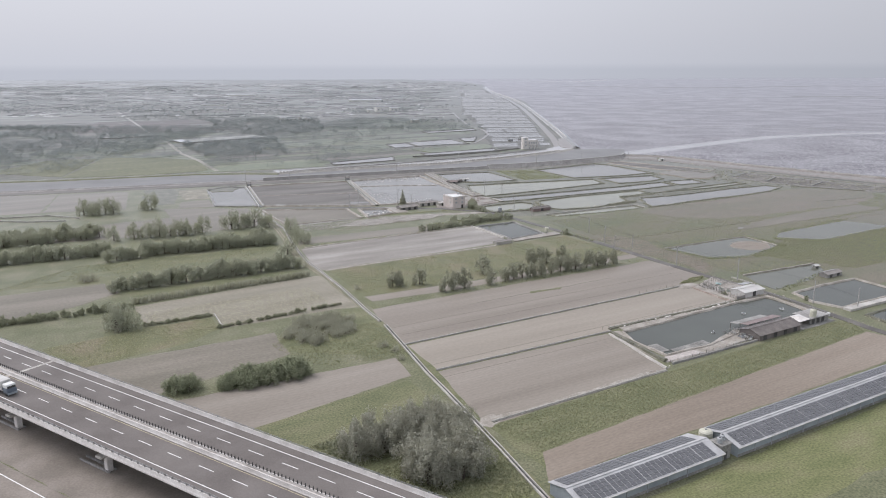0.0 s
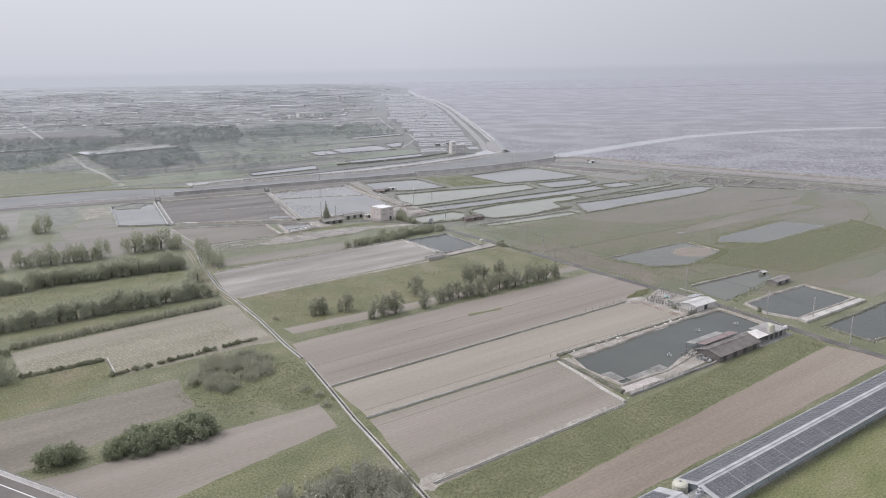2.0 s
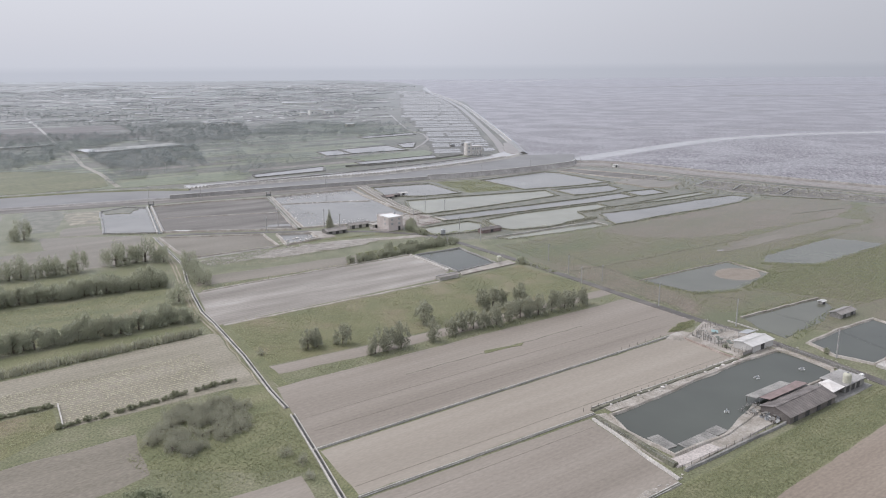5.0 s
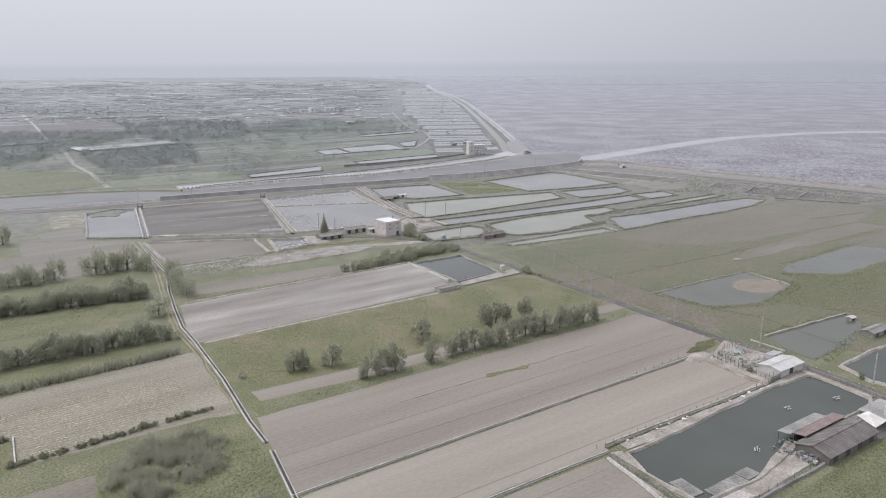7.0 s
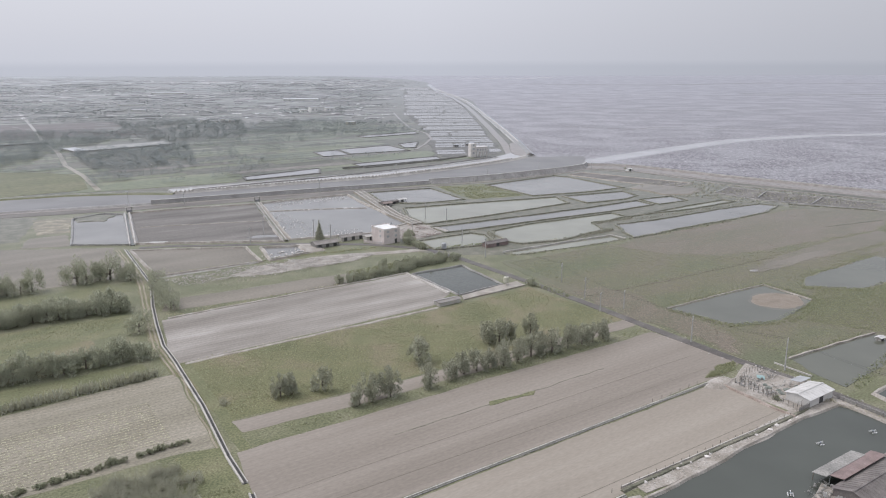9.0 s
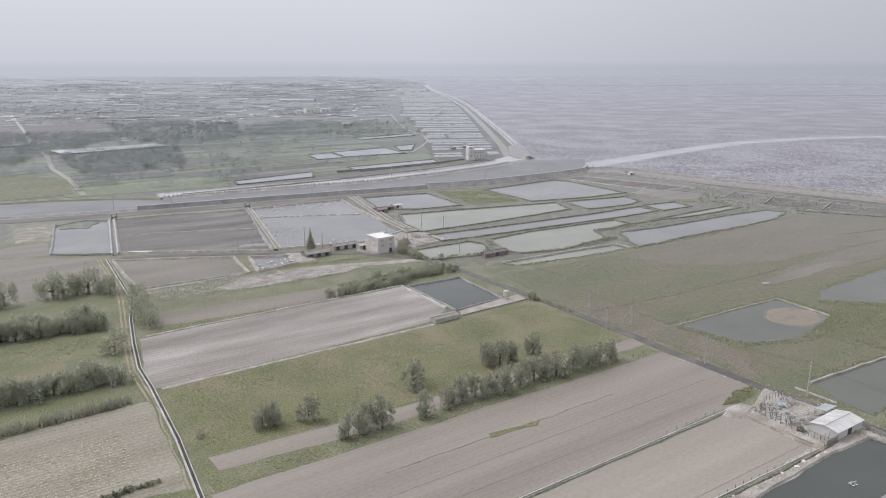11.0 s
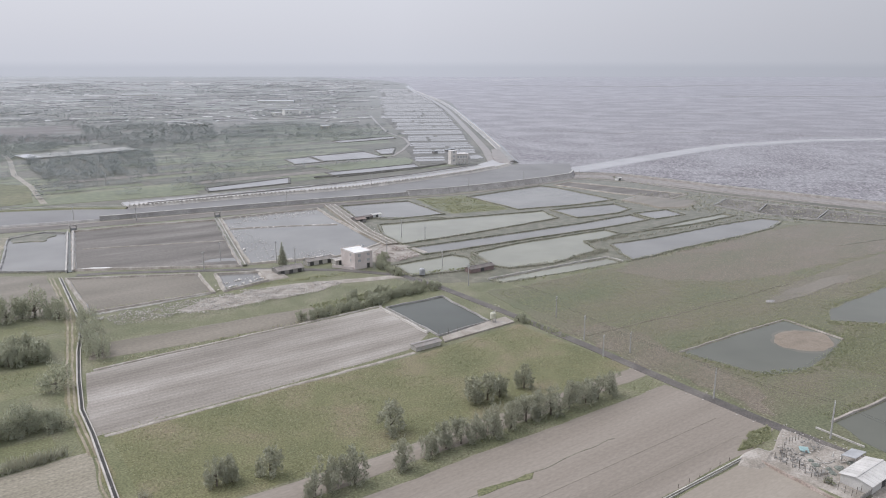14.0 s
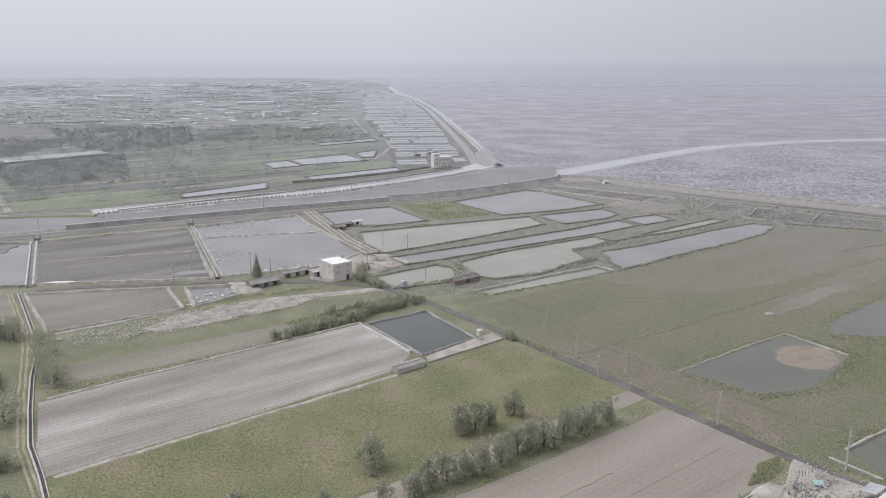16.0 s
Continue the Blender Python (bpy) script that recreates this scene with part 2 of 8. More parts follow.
M_SOIL_GREY = surface("bare_grey_soil", [(0.222, 0.196, 0.166), (0.258, 0.229, 0.196), (0.295, 0.264, 0.228)], 11, 0.5, bump=0.12, stretch=14, furrow=1.5, fine_mix=0.11, ridge=0.022)
M_SOIL_PALE = surface("dry_pale_soil", [(0.27, 0.241, 0.203), (0.302, 0.27, 0.228), (0.335, 0.302, 0.258)], 9, 0.5, bump=0.1, stretch=18, fine_mix=0.09)
M_SOIL_SALT = surface("bleached_salty_soil", [(0.19, 0.173, 0.15), (0.246, 0.226, 0.2), (0.31, 0.288, 0.26), (0.41, 0.387, 0.358)], 13, 0.45, bump=0.3, stretch=5, furrow=1.9, fine_mix=0.22, ridge=0.06)
M_SOIL_BROWN = surface("ploughed_brown_soil", [(0.222, 0.184, 0.149), (0.258, 0.217, 0.177), (0.29, 0.248, 0.205)], 7, 0.5, bump=0.15, stretch=14, furrow=1.1, fine_mix=0.15, ridge=0.025)
M_STUBBLE = surface("crop_stubble_rows", [(0.222, 0.205, 0.158), (0.265, 0.244, 0.193), (0.305, 0.28, 0.228)], 9, 0.5, bump=0.3, stretch=5, furrow=1.8, fine_mix=0.3, ridge=0.05)
M_MUD = surface("wet_grey_mud", [(0.105, 0.097, 0.087), (0.142, 0.132, 0.12), (0.168, 0.157, 0.143), (0.215, 0.203, 0.188)], 12, 0.9, rough=0.7, bump=0.15, stretch=4, fine_mix=0.2, power=12, haze_gloss=0.4)
M_MUD_BROWN = surface("drained_brown_mud", [(0.158, 0.143, 0.117), (0.196, 0.179, 0.149), (0.232, 0.212, 0.178)], 22, 0.9, rough=0.75, bump=0.12, stretch=3, fine_mix=0.15, haze_gloss=0.5)
M_REED = surface("reed_bed", [(0.127, 0.14, 0.083), (0.148, 0.15, 0.096), (0.165, 0.152, 0.107), (0.18, 0.16, 0.122)], 26, 0.5, bump=0.6, stretch=2.2, fine_mix=0.45)
M_BANK = surface("earth_bank", [(0.26, 0.236, 0.202), (0.33, 0.303, 0.266), (0.42, 0.39, 0.355)], 4, 0.5, bump=0.4, fine_mix=0.24)
M_BANKGREEN = surface("weedy_bank", [(0.122, 0.125, 0.09), (0.158, 0.156, 0.118), (0.215, 0.205, 0.162)], 5, 0.7, bump=0.6, fine_mix=0.42)
M_CONCRETE = surface("pale_concrete", [(0.38, 0.36, 0.33), (0.46, 0.44, 0.41), (0.55, 0.53, 0.49)], 6, 0.4, bump=0.15)
M_CONCRETE_DARK = surface("dark_grey_concrete", [(0.18, 0.175, 0.165), (0.24, 0.235, 0.22), (0.31, 0.30, 0.28)], 5, 0.4, bump=0.2)
M_CONCRETE_MID = surface("weathered_grey_concrete", [(0.24, 0.232, 0.222), (0.30, 0.29, 0.278), (0.37, 0.36, 0.345)], 7, 0.5, bump=0.15)
M_RUBBLE = surface("pale_rubble", [(0.34, 0.32, 0.29), (0.45, 0.425, 0.395), (0.60, 0.575, 0.545)], 3, 0.5, bump=0.6, island=0.8)
M_ASPHALT = surface("asphalt", [(0.144, 0.129, 0.12), (0.167, 0.151, 0.141), (0.192, 0.175, 0.163)], 9, 0.3, bump=0.1, fine_mix=0.12)
M_LANE = surface("worn_farm_asphalt", [(0.10, 0.092, 0.086), (0.13, 0.12, 0.112), (0.175, 0.162, 0.148)], 7, 0.4, bump=0.15)
M_TRACK = surface("dirt_track", [(0.22, 0.19, 0.14), (0.28, 0.25, 0.19), (0.35, 0.31, 0.25)], 5, 0.4, bump=0.3)
M_WHITE = surface("white_paint", [(0.68, 0.68, 0.66), (0.76, 0.76, 0.74), (0.82, 0.82, 0.80)], 3, 0.3, rough=0.6, bump=0, fine_mix=0.06)
M_YELLOW = surface("faded_yellow_paint", [(0.38, 0.33, 0.22), (0.46, 0.40, 0.27), (0.52, 0.46, 0.33)], 3, 0.3, rough=0.6, bump=0, fine_mix=0.06)
M_WHITESHEET = surface("white_sheet_metal", [(0.47, 0.46, 0.44), (0.55, 0.54, 0.52), (0.62, 0.61, 0.585)], 3, 0.25, rough=0.5, bump=0.1, fine_mix=0.1)
M_GREYSHEET = surface("grey_sheet_metal", [(0.30, 0.31, 0.32), (0.37, 0.38, 0.39), (0.44, 0.45, 0.46)], 3, 0.3, rough=0.45, bump=0.1, fine_mix=0.1)
M_BLUESHEET = surface("blue_grey_cladding", [(0.255, 0.285, 0.31), (0.30, 0.335, 0.36), (0.36, 0.395, 0.42)], 4, 0.3, rough=0.5, bump=0.1, fine_mix=0.1)
M_RUST = surface("rusty_brown_sheet", [(0.135, 0.12, 0.113), (0.175, 0.158, 0.148), (0.22, 0.198, 0.185)], 3, 0.3, rough=0.7, bump=0.3, fine_mix=0.2)
M_RED = surface("faded_red_sheet", [(0.175, 0.135, 0.125), (0.225, 0.17, 0.158), (0.275, 0.215, 0.205)], 3, 0.3, rough=0.65, bump=0.2, fine_mix=0.2)
M_PANEL = surface("photovoltaic_glass", [(0.115, 0.118, 0.126), (0.135, 0.138, 0.146), (0.155, 0.158, 0.166)], 4, 0.5, rough=0.3, bump=0, fine_mix=0.05, island=0.6)
M_PINK = surface("pink_render_wall", [(0.53, 0.47, 0.445), (0.59, 0.53, 0.505), (0.64, 0.585, 0.56)], 3, 0.4, bump=0.1, fine_mix=0.08)
M_TANK = surface("ivory_tank_plastic", [(0.46, 0.45, 0.36), (0.54, 0.53, 0.44), (0.60, 0.59, 0.50)], 2, 0.3, rough=0.5, bump=0, fine_mix=0.06)
# near black; on door panels it paints the shade of an open doorway
M_DARK = surface("near_black", [(0.055, 0.054, 0.053), (0.075, 0.074, 0.072), (0.10, 0.098, 0.095)], 2, 0.3, bump=0)
M_POLE = surface("concrete_pole", [(0.36, 0.35, 0.34), (0.43, 0.42, 0.41), (0.50, 0.49, 0.47)], 1, 0.2, bump=0)
M_STEEL = surface("dull_steel", [(0.20, 0.205, 0.21), (0.26, 0.265, 0.27), (0.32, 0.325, 0.33)], 1, 0.2, rough=0.5, bump=0)
M_BARK = surface("bark", [(0.10, 0.085, 0.07), (0.14, 0.12, 0.10), (0.18, 0.155, 0.13)], 1, 0.15, bump=0.4, haze_gloss=0)
M_LEAF_DARK = leaf_surface("dark_grey_green_leaf", (0.17, 0.17, 0.122), (0.255, 0.248, 0.18), 0.82, 0.42, (0.76, 0.77, 0.66))
M_LEAF_THICKET = leaf_surface("brown_grey_thicket_leaf", (0.158, 0.153, 0.116), (0.245, 0.235, 0.178), 0.82, 0.44, (0.74, 0.74, 0.65))
# lighter copy of the dark leaf, offsets the shade between crowded crowns
M_LEAF_LIFTED = leaf_surface("shade_lifted_leaf", (0.195, 0.196, 0.14), (0.285, 0.28, 0.204), 0.82, 0.46, (0.77, 0.79, 0.67))
M_LEAF_GLOSSY = leaf_surface("deep_green_leaf", (0.12, 0.14, 0.082), (0.19, 0.202, 0.128), 0.75, 0.38, (0.66, 0.69, 0.53))
M_LEAF_SCRUB = leaf_surface("dry_scrub_leaf", (0.188, 0.188, 0.136), (0.27, 0.264, 0.192), 0.7, 0.46, (0.78, 0.78, 0.68))
M_LEAF_DRY = leaf_surface("dry_brown_stem", (0.175, 0.174, 0.122), (0.265, 0.255, 0.185), 0.7, 0.48, (0.80, 0.77, 0.66))
M_LEAF_HEDGE = leaf_surface("hedge_leaf", (0.13, 0.138, 0.09), (0.2, 0.2, 0.132), 0.78, 0.38, (0.68, 0.70, 0.55))
M_LEAF_REED = leaf_surface("reed_leaf", (0.19, 0.188, 0.14), (0.26, 0.245, 0.19), 0.6, 0.42, (0.79, 0.79, 0.71))
M_LEAF_BED = leaf_surface("green_reed_leaf", (0.168, 0.186, 0.105), (0.25, 0.243, 0.155), 0.7, 0.34, (0.71, 0.74, 0.55))
M_LEAF_BROWN = leaf_surface("brown_reed_leaf", (0.195, 0.17, 0.128), (0.28, 0.243, 0.188), 0.7, 0.42, (0.78, 0.74, 0.66))
M_LEAF_CANE = leaf_surface("cane_leaf", (0.24, 0.23, 0.15), (0.36, 0.34, 0.235), 0.7, 0.4, (0.82, 0.81, 0.66))
M_LEAF_GRASS = leaf_surface("rough_grass_blade", (0.195, 0.2, 0.118), (0.285, 0.28, 0.172), 0.6, 0.32, (0.70, 0.72, 0.53))
# bluish gloss tint paints distance haze onto the far woods
M_LEAF_FAR = leaf_surface("hazed_far_leaf", (0.074, 0.084, 0.072), (0.108, 0.117, 0.1), 0.7, 0.34, (0.72, 0.77, 0.78))
M_WATER_DARK = water_surface("dark_pond_water", (0.075, 0.082, 0.07))
M_WATER_FAR = water_surface("far_silty_water", (0.27, 0.274, 0.28), 0.05, 3.0, 0.25)
M_FALLOW = surface("grey_fallow_earth", [(0.165, 0.15, 0.12), (0.2, 0.181, 0.147), (0.24, 0.217, 0.18)], 12, 0.6, bump=0.25, stretch=8, fine_mix=0.2)
M_BANK_WET = surface("wet_brown_sand", [(0.19, 0.158, 0.12), (0.236, 0.196, 0.152), (0.262, 0.22, 0.176)], 4, 0.5, rough=0.6, bump=0.2, fine_mix=0.2)
M_REED_BROWN = surface("dry_reed_bed", [(0.15, 0.146, 0.1), (0.17, 0.154, 0.115), (0.192, 0.166, 0.133)], 16, 0.55, bump=0.6, stretch=2.5, fine_mix=0.4)
M_BRICKEARTH = surface("reddish_earth", [(0.255, 0.205, 0.172), (0.315, 0.262, 0.226), (0.39, 0.335, 0.295)], 3, 0.5, bump=0.4)
M_REDRUBBLE = surface("reddish_brick_rubble", [(0.29, 0.238, 0.212), (0.37, 0.318, 0.29), (0.48, 0.445, 0.42)], 3, 0.5, bump=0.6, island=0.8)
M_GREYBROWN = surface("grey_brown_roof_sheet", [(0.20, 0.185, 0.17), (0.25, 0.232, 0.215), (0.30, 0.28, 0.262)], 3, 0.3, rough=0.7, bump=0.3, fine_mix=0.2)
M_REDROOF = surface("faded_brick_red_roof", [(0.185, 0.15, 0.135), (0.235, 0.19, 0.172), (0.285, 0.24, 0.22)], 3, 0.3, rough=0.7, bump=0.3, fine_mix=0.2)
M_TEAL = surface("faded_teal_sheet", [(0.22, 0.33, 0.33), (0.28, 0.41, 0.41), (0.36, 0.49, 0.48)], 2, 0.3, rough=0.6, bump=0.1, fine_mix=0.12)
M_NET = surface("old_net", [(0.14, 0.16, 0.14), (0.19, 0.205, 0.18), (0.26, 0.26, 0.23)], 1.5, 0.2, bump=0.6)
M_WATER_OLIVE = water_surface("olive_pond_water", (0.116, 0.12, 0.096))
M_WATER_CHANNEL = water_surface("pale_channel_water", (0.34, 0.34, 0.35), 0.05, 2.0, 0.2)
M_MOWN = surface("bright_mown_grass", [(0.145, 0.16, 0.072), (0.175, 0.184, 0.088), (0.21, 0.205, 0.115)], 7, 0.5, bump=0.5, stretch=2, fine_mix=0.42)
M_ROOFPALE = surface("pale_roof_sheet", [(0.36, 0.36, 0.362), (0.43, 0.43, 0.432), (0.50, 0.50, 0.502)], 3, 0.25, rough=0.5, bump=0.1, fine_mix=0.1)
M_CABBLUE = surface("dark_blue_cab_paint", [(0.10, 0.12, 0.15), (0.13, 0.155, 0.19), (0.17, 0.195, 0.23)], 2, 0.3, rough=0.4, bump=0, fine_mix=0.05)
M_FARSHED = surface("dull_far_sheet", [(0.27, 0.275, 0.265), (0.33, 0.335, 0.325), (0.40, 0.40, 0.39)], 6, 1.0, rough=0.8, bump=0.1, haze_gloss=0.15, fine_mix=0.2)
M_ROADSIDE = surface("dusty_grey_road", [(0.205, 0.18, 0.155), (0.245, 0.216, 0.187), (0.285, 0.252, 0.222)], 8, 0.5, bump=0.15, fine_mix=0.14)
M_PROMENADE = surface("pale_promenade_concrete", [(0.33, 0.325, 0.32), (0.40, 0.395, 0.39), (0.47, 0.463, 0.455)], 8, 0.6, bump=0.1, stretch=6, fine_mix=0.2)
M_BARRIER = surface("whitish_concrete", [(0.56, 0.53, 0.50), (0.66, 0.63, 0.60), (0.74, 0.715, 0.685)], 4, 0.4, bump=0.1, fine_mix=0.12)
M_YELLOWWEED = surface("yellow_weedy_sand", [(0.17, 0.158, 0.12), (0.225, 0.205, 0.145), (0.37, 0.33, 0.25)], 6, 0.9, bump=0.4, fine_mix=0.4)
M_WATER_GREY = water_surface("grey_pond_water", (0.192, 0.191, 0.182))
M_WATER_GREEN = water_surface("milky_green_pond_water", (0.232, 0.236, 0.19))
M_WATER_SHALLOW = water_surface("shallow_silty_water", (0.148, 0.142, 0.112))
M_WATER_CANAL = water_surface("canal_water", (0.2, 0.2, 0.2), 0.6, 0.8, 0.45)
M_FLAT = flat_surface("wet_tidal_flat")
M_FAR_DYKE = surface("far_pond_dykes", [(0.108, 0.108, 0.097), (0.133, 0.131, 0.118), (0.165, 0.16, 0.147)], 30, 4, bump=0.2, haze_gloss=0.32)


# ---- mesh helpers ----
def mesh_from(name, verts, faces, material):
    me = bpy.data.meshes.new(name)
    me.from_pydata([tuple(v) for v in verts], [], faces)
    me.materials.append(material)
    me.update()
    return me


def part(name, bm, material, parent=None, label=""):
    me = bpy.data.meshes.new(name)
    bm.to_mesh(me)
    bm.free()
    me.materials.append(material)
    ob = new(name, me)
    if parent is not None:
        ob.parent = parent
    return tagged(ob, label)


def piece(name, me, m, parent=None, label=""):
    ob = new(name, me)
    ob.matrix_basis = m
    if parent is not None:
        ob.parent = parent
    return tagged(ob, label)


def holder(name, x, y, z, turn, label, category, group="", kind=""):
    ob = new(name)
    ob.matrix_basis = pose(x, y, z, 0, 0, turn)
    return tagged(ob, label, category, group, kind)


def box(bm, x0, y0, z0, x1, y1, z1, bevel=0.0, m=None):
    made = bmesh.ops.create_cube(bm, size=1.0)["verts"]
    for v in made:
        v.co = Vector((x0 + (v.co.x + 0.5) * (x1 - x0), y0 + (v.co.y + 0.5) * (y1 - y0), z0 + (v.co.z + 0.5) * (z1 - z0)))
    if bevel:
        edges = {e for v in made for e in v.link_edges}
        made = bmesh.ops.bevel(bm, geom=list(edges), offset=bevel, segments=1, affect="EDGES")["verts"]
    if m is not None:
        bmesh.ops.transform(bm, matrix=m, verts=list(made))
    return bm


def boxes(*some, bevel=0.0):
    bm = bmesh.new()
    for b in some:
        box(bm, *b, bevel=bevel)
    return bm


def tube(bm, a, b, r0, r1=None, sides=8):
    a, b = Vector(a), Vector(b)
    made = bmesh.ops.create_cone(bm, cap_ends=True, segments=sides, radius1=r0, radius2=r0 if r1 is None else r1, depth=(b - a).length)["verts"]
    turn = (b - a).to_track_quat("Z", "Y").to_matrix().to_4x4()
    bmesh.ops.transform(bm, matrix=Matrix.Translation((a + b) / 2) @ turn, verts=made)
    return bm


def wobble(x, y, s):
    return noise.noise((x / s, y / s, 3.7))


def outline(corners, step=5.0, rag=0.5, closed=True):
    """Corner points joined by slightly ragged lines."""
    pts = []
    n = len(corners)
    for k in range(n if closed else n - 1):
        a, b = Vector(corners[k]), Vector(corners[(k + 1) % n])
        m = max(1, int((b - a).length / step))
        side = Vector((-(b - a).y, (b - a).x)).normalized()
        for j in range(m):
            p = a.lerp(b, j / m)
            pts.append(p + side * (rag * 1.6 * wobble(p.x, p.y, 6.0)))
    if not closed:
        pts.append(Vector(corners[-1]))
    return pts


def plot(name, corners, material, z, label, category="field", rag=0.5, step=4.0, low=0.0, skirt=0.5, kind="structure", parent=None):
    """A flat piece of land with a ragged edge that slopes down to the ground round it."""
    pts = outline([Vector(c) for c in corners], step, rag)
    mid = sum(pts, Vector((0, 0))) / len(pts)
    n = len(pts)
    verts = [(p.x, p.y, z) for p in pts]
    for p in pts:
        q = p + (p - mid).normalized() * skirt
        verts.append((q.x, q.y, low))
    faces = [tuple(range(n))] + [(k, n + k, n + (k + 1) % n, (k + 1) % n) for k in range(n)]
    area = sum(pts[k].x * pts[(k + 1) % n].y - pts[(k + 1) % n].x * pts[k].y for k in range(n))
    if area < 0:
        faces = [tuple(reversed(f)) for f in faces]
    ob = new(name, mesh_from(name, verts, faces, material))
    ob.parent = parent
    return tagged(ob, label, category, kind=kind)


def strip(points, profile, step=4.0, rag=0.0, closed=False):
    """A profile of (across, up) points swept along a line on the ground: verts and faces."""
    pts = outline([Vector(p) for p in points], step, rag, closed)
    n, m = len(pts), len(profile)
    verts, faces = [], []
    for k, p in enumerate(pts):
        a = pts[k - 1] if (k or closed) else p
        b = pts[(k + 1) % n] if (k < n - 1 or closed) else p
        way = (b - a).normalized()
        side = Vector((way.y, -way.x))
        lump = 1 + rag * 0.35 * wobble(p.x + 31, p.y, 3.0)
        for off, up in profile:
            q = p + side * off
            verts.append((q.x, q.y, up * lump))
    for k in range(n if closed else n - 1):
        for j in range(m - 1):
            a, b = k * m + j, ((k + 1) % n) * m + j
            faces.append((a, a + 1, b + 1, b))
    if not closed:
        faces += [tuple(range(m))[::-1], tuple(range((n - 1) * m, n * m))]
    return verts, faces


def run(name, points, profile, material, label="", category="", step=4.0, rag=0.0, closed=False, kind="structure", parent=None):
    verts, faces = strip(points, profile, step, rag, closed)
    ob = new(name, mesh_from(name, verts, [tuple(reversed(f)) for f in faces], material))
    ob.parent = parent
    return tagged(ob, label, category, kind=kind)


def flat(width, z):
    return [(-width / 2, 0.0), (-width / 2 + 0.05, z), (width / 2 - 0.05, z), (width / 2, 0.0)]


def kerb(offset, width, z):
    return [(offset - width / 2, 0.0), (offset - width / 2, z), (offset + width / 2, z), (offset + width / 2, 0.0)]


def mound(width, z, top=0.4):
    return [(-width / 2, 0.0), (-width * top / 2, z), (width * top / 2, z), (width / 2, 0.0)]


WEEDY_BANKS = []


def pond(name, corners, water, label, bank_width=3.0, bank_height=0.8, bank=None, rag=0.4, level=0.12):
    """Standing water inside a raised bank: one object each."""
    w = plot(name, corners, water, level, label, "pond", rag=rag * 0.6, step=4.0, skirt=0.02)
    if bank is not None:
        pts = [Vector(c) for c in corners]
        mid = sum(pts, Vector((0, 0))) / len(pts)
        if bank is M_BANKGREEN:
            bank_width, bank_height = bank_width * 0.7, bank_height * 0.75
        ring = [p + (p - mid).normalized() * bank_width * 0.5 for p in pts]
        if bank is M_BANKGREEN:
            WEEDY_BANKS.append(ring)
        run("bank", ring, mound(bank_width, bank_height), bank, step=4.0, rag=rag, closed=True, parent=w)
    return w


# ---- the land ----
def sheet(name, x0, y0, x1, y1, z, material, label, category):
    me = mesh_from(name, [(x0, y0, z), (x1, y0, z), (x1, y1, z), (x0, y1, z)], [(0, 1, 2, 3)], material)
    return tagged(new(name, me), label, category, kind="structure")


sheet("ground", -16000, -1500, 16000, 16000, 0.0, M_LAND, "flat coastal farmland of dull green and brown plots", "ground")
plot("near_meadow", [(-420, -350), (420, -350), (360, 260), (330, 540), (250, 590), (150, 690), (-200, 545), (-420, 470)], M_GRASS, 0.02, "rough green meadow between the farm plots", "meadow", rag=0, step=60)
# tidal flat beyond the sea wall
plot("tidal_flat", [(135, 722), (160, 750), (196, 720), (247, 668), (290, 627), (332, 588), (700, 240), (5900, -1200), (15900, 3000), (15900, 15900), (-15900, 15900), (-15900, 8000), (-9000, 7600), (-3300, 6800), (-1800, 6300), (-500, 5200), (-80, 4300), (40, 3600), (51, 3200), (57, 2680), (79, 2436), (101, 2161), (127, 1972), (130, 1839), (123, 1551), (122, 1319), (123, 1124), (123, 1002), (123, 917), (121, 850), (117, 807)], M_FLAT, 0.05, "wet grey tidal flat with rippled sand and pools", "tidal flat", rag=0, step=200)
run("tidal_channel", [(100, 700), (150, 752), (238, 832), (310, 895), (372, 945), (490, 995), (620, 1012), (900, 1010), (1500, 960), (2600, 800)], [(-10, 0.05), (-9, 0.12), (9, 0.12), (14, 0.05)], M_WATER_CHANNEL, "pale shallow tidal channel winding over the flat", "channel", step=25)

# fields beside the ditch, towards the road
plot("field_plot", [xy(97.5, 160), xy(162, 158.5), xy(156, 126.5), xy(90.8, 124)], M_SOIL_GREY, 0.06, "bare grey harrowed field beside the ditch", rag=0.3)
plot("field_plot", [xy(99.8, 183.5), xy(232.5, 184.5), xy(227, 158.5), xy(166.5, 161), xy(98.2, 162.2)], M_SOIL_PALE, 0.06, "pale smooth harrowed field between low bunds", rag=0.3)
plot("field_plot", [xy(106, 223.5), xy(246.7, 222), xy(249, 190.5), xy(238, 186.8), xy(99, 185.8)], M_SOIL_GREY, 0.06, "large bare grey field with fine furrows", rag=0.4)
plot("field_plot", [xy(110, 239), xy(158.5, 236), xy(251, 235.5), xy(247, 229.5), xy(146.5, 229), xy(110.5, 232)], M_SOIL_GREY, 0.06, "narrow bare strip between a tree row and grass", rag=0.4)
plot("field_plot", [xy(110, 284), xy(199.5, 282), xy(247, 284.5), xy(249.5, 236.5), xy(160, 237), xy(109, 240), xy(106, 262)], M_DRYGRASS, 0.04, "green grass field turning brown at one end", rag=0.6)
plot("field_plot", [xy(116.5, 327.5), xy(218, 328.5), xy(216, 295), xy(202, 287), xy(108.5, 284.5)], M_SOIL_SALT, 0.06, "bleached pale salty field with streaks", rag=0.4)
plot("field_plot", [xy(119, 337), xy(190, 329.5), xy(198, 344), xy(124, 350)], M_FALLOW, 0.06, "narrow grey field beside scrub", rag=0.6)
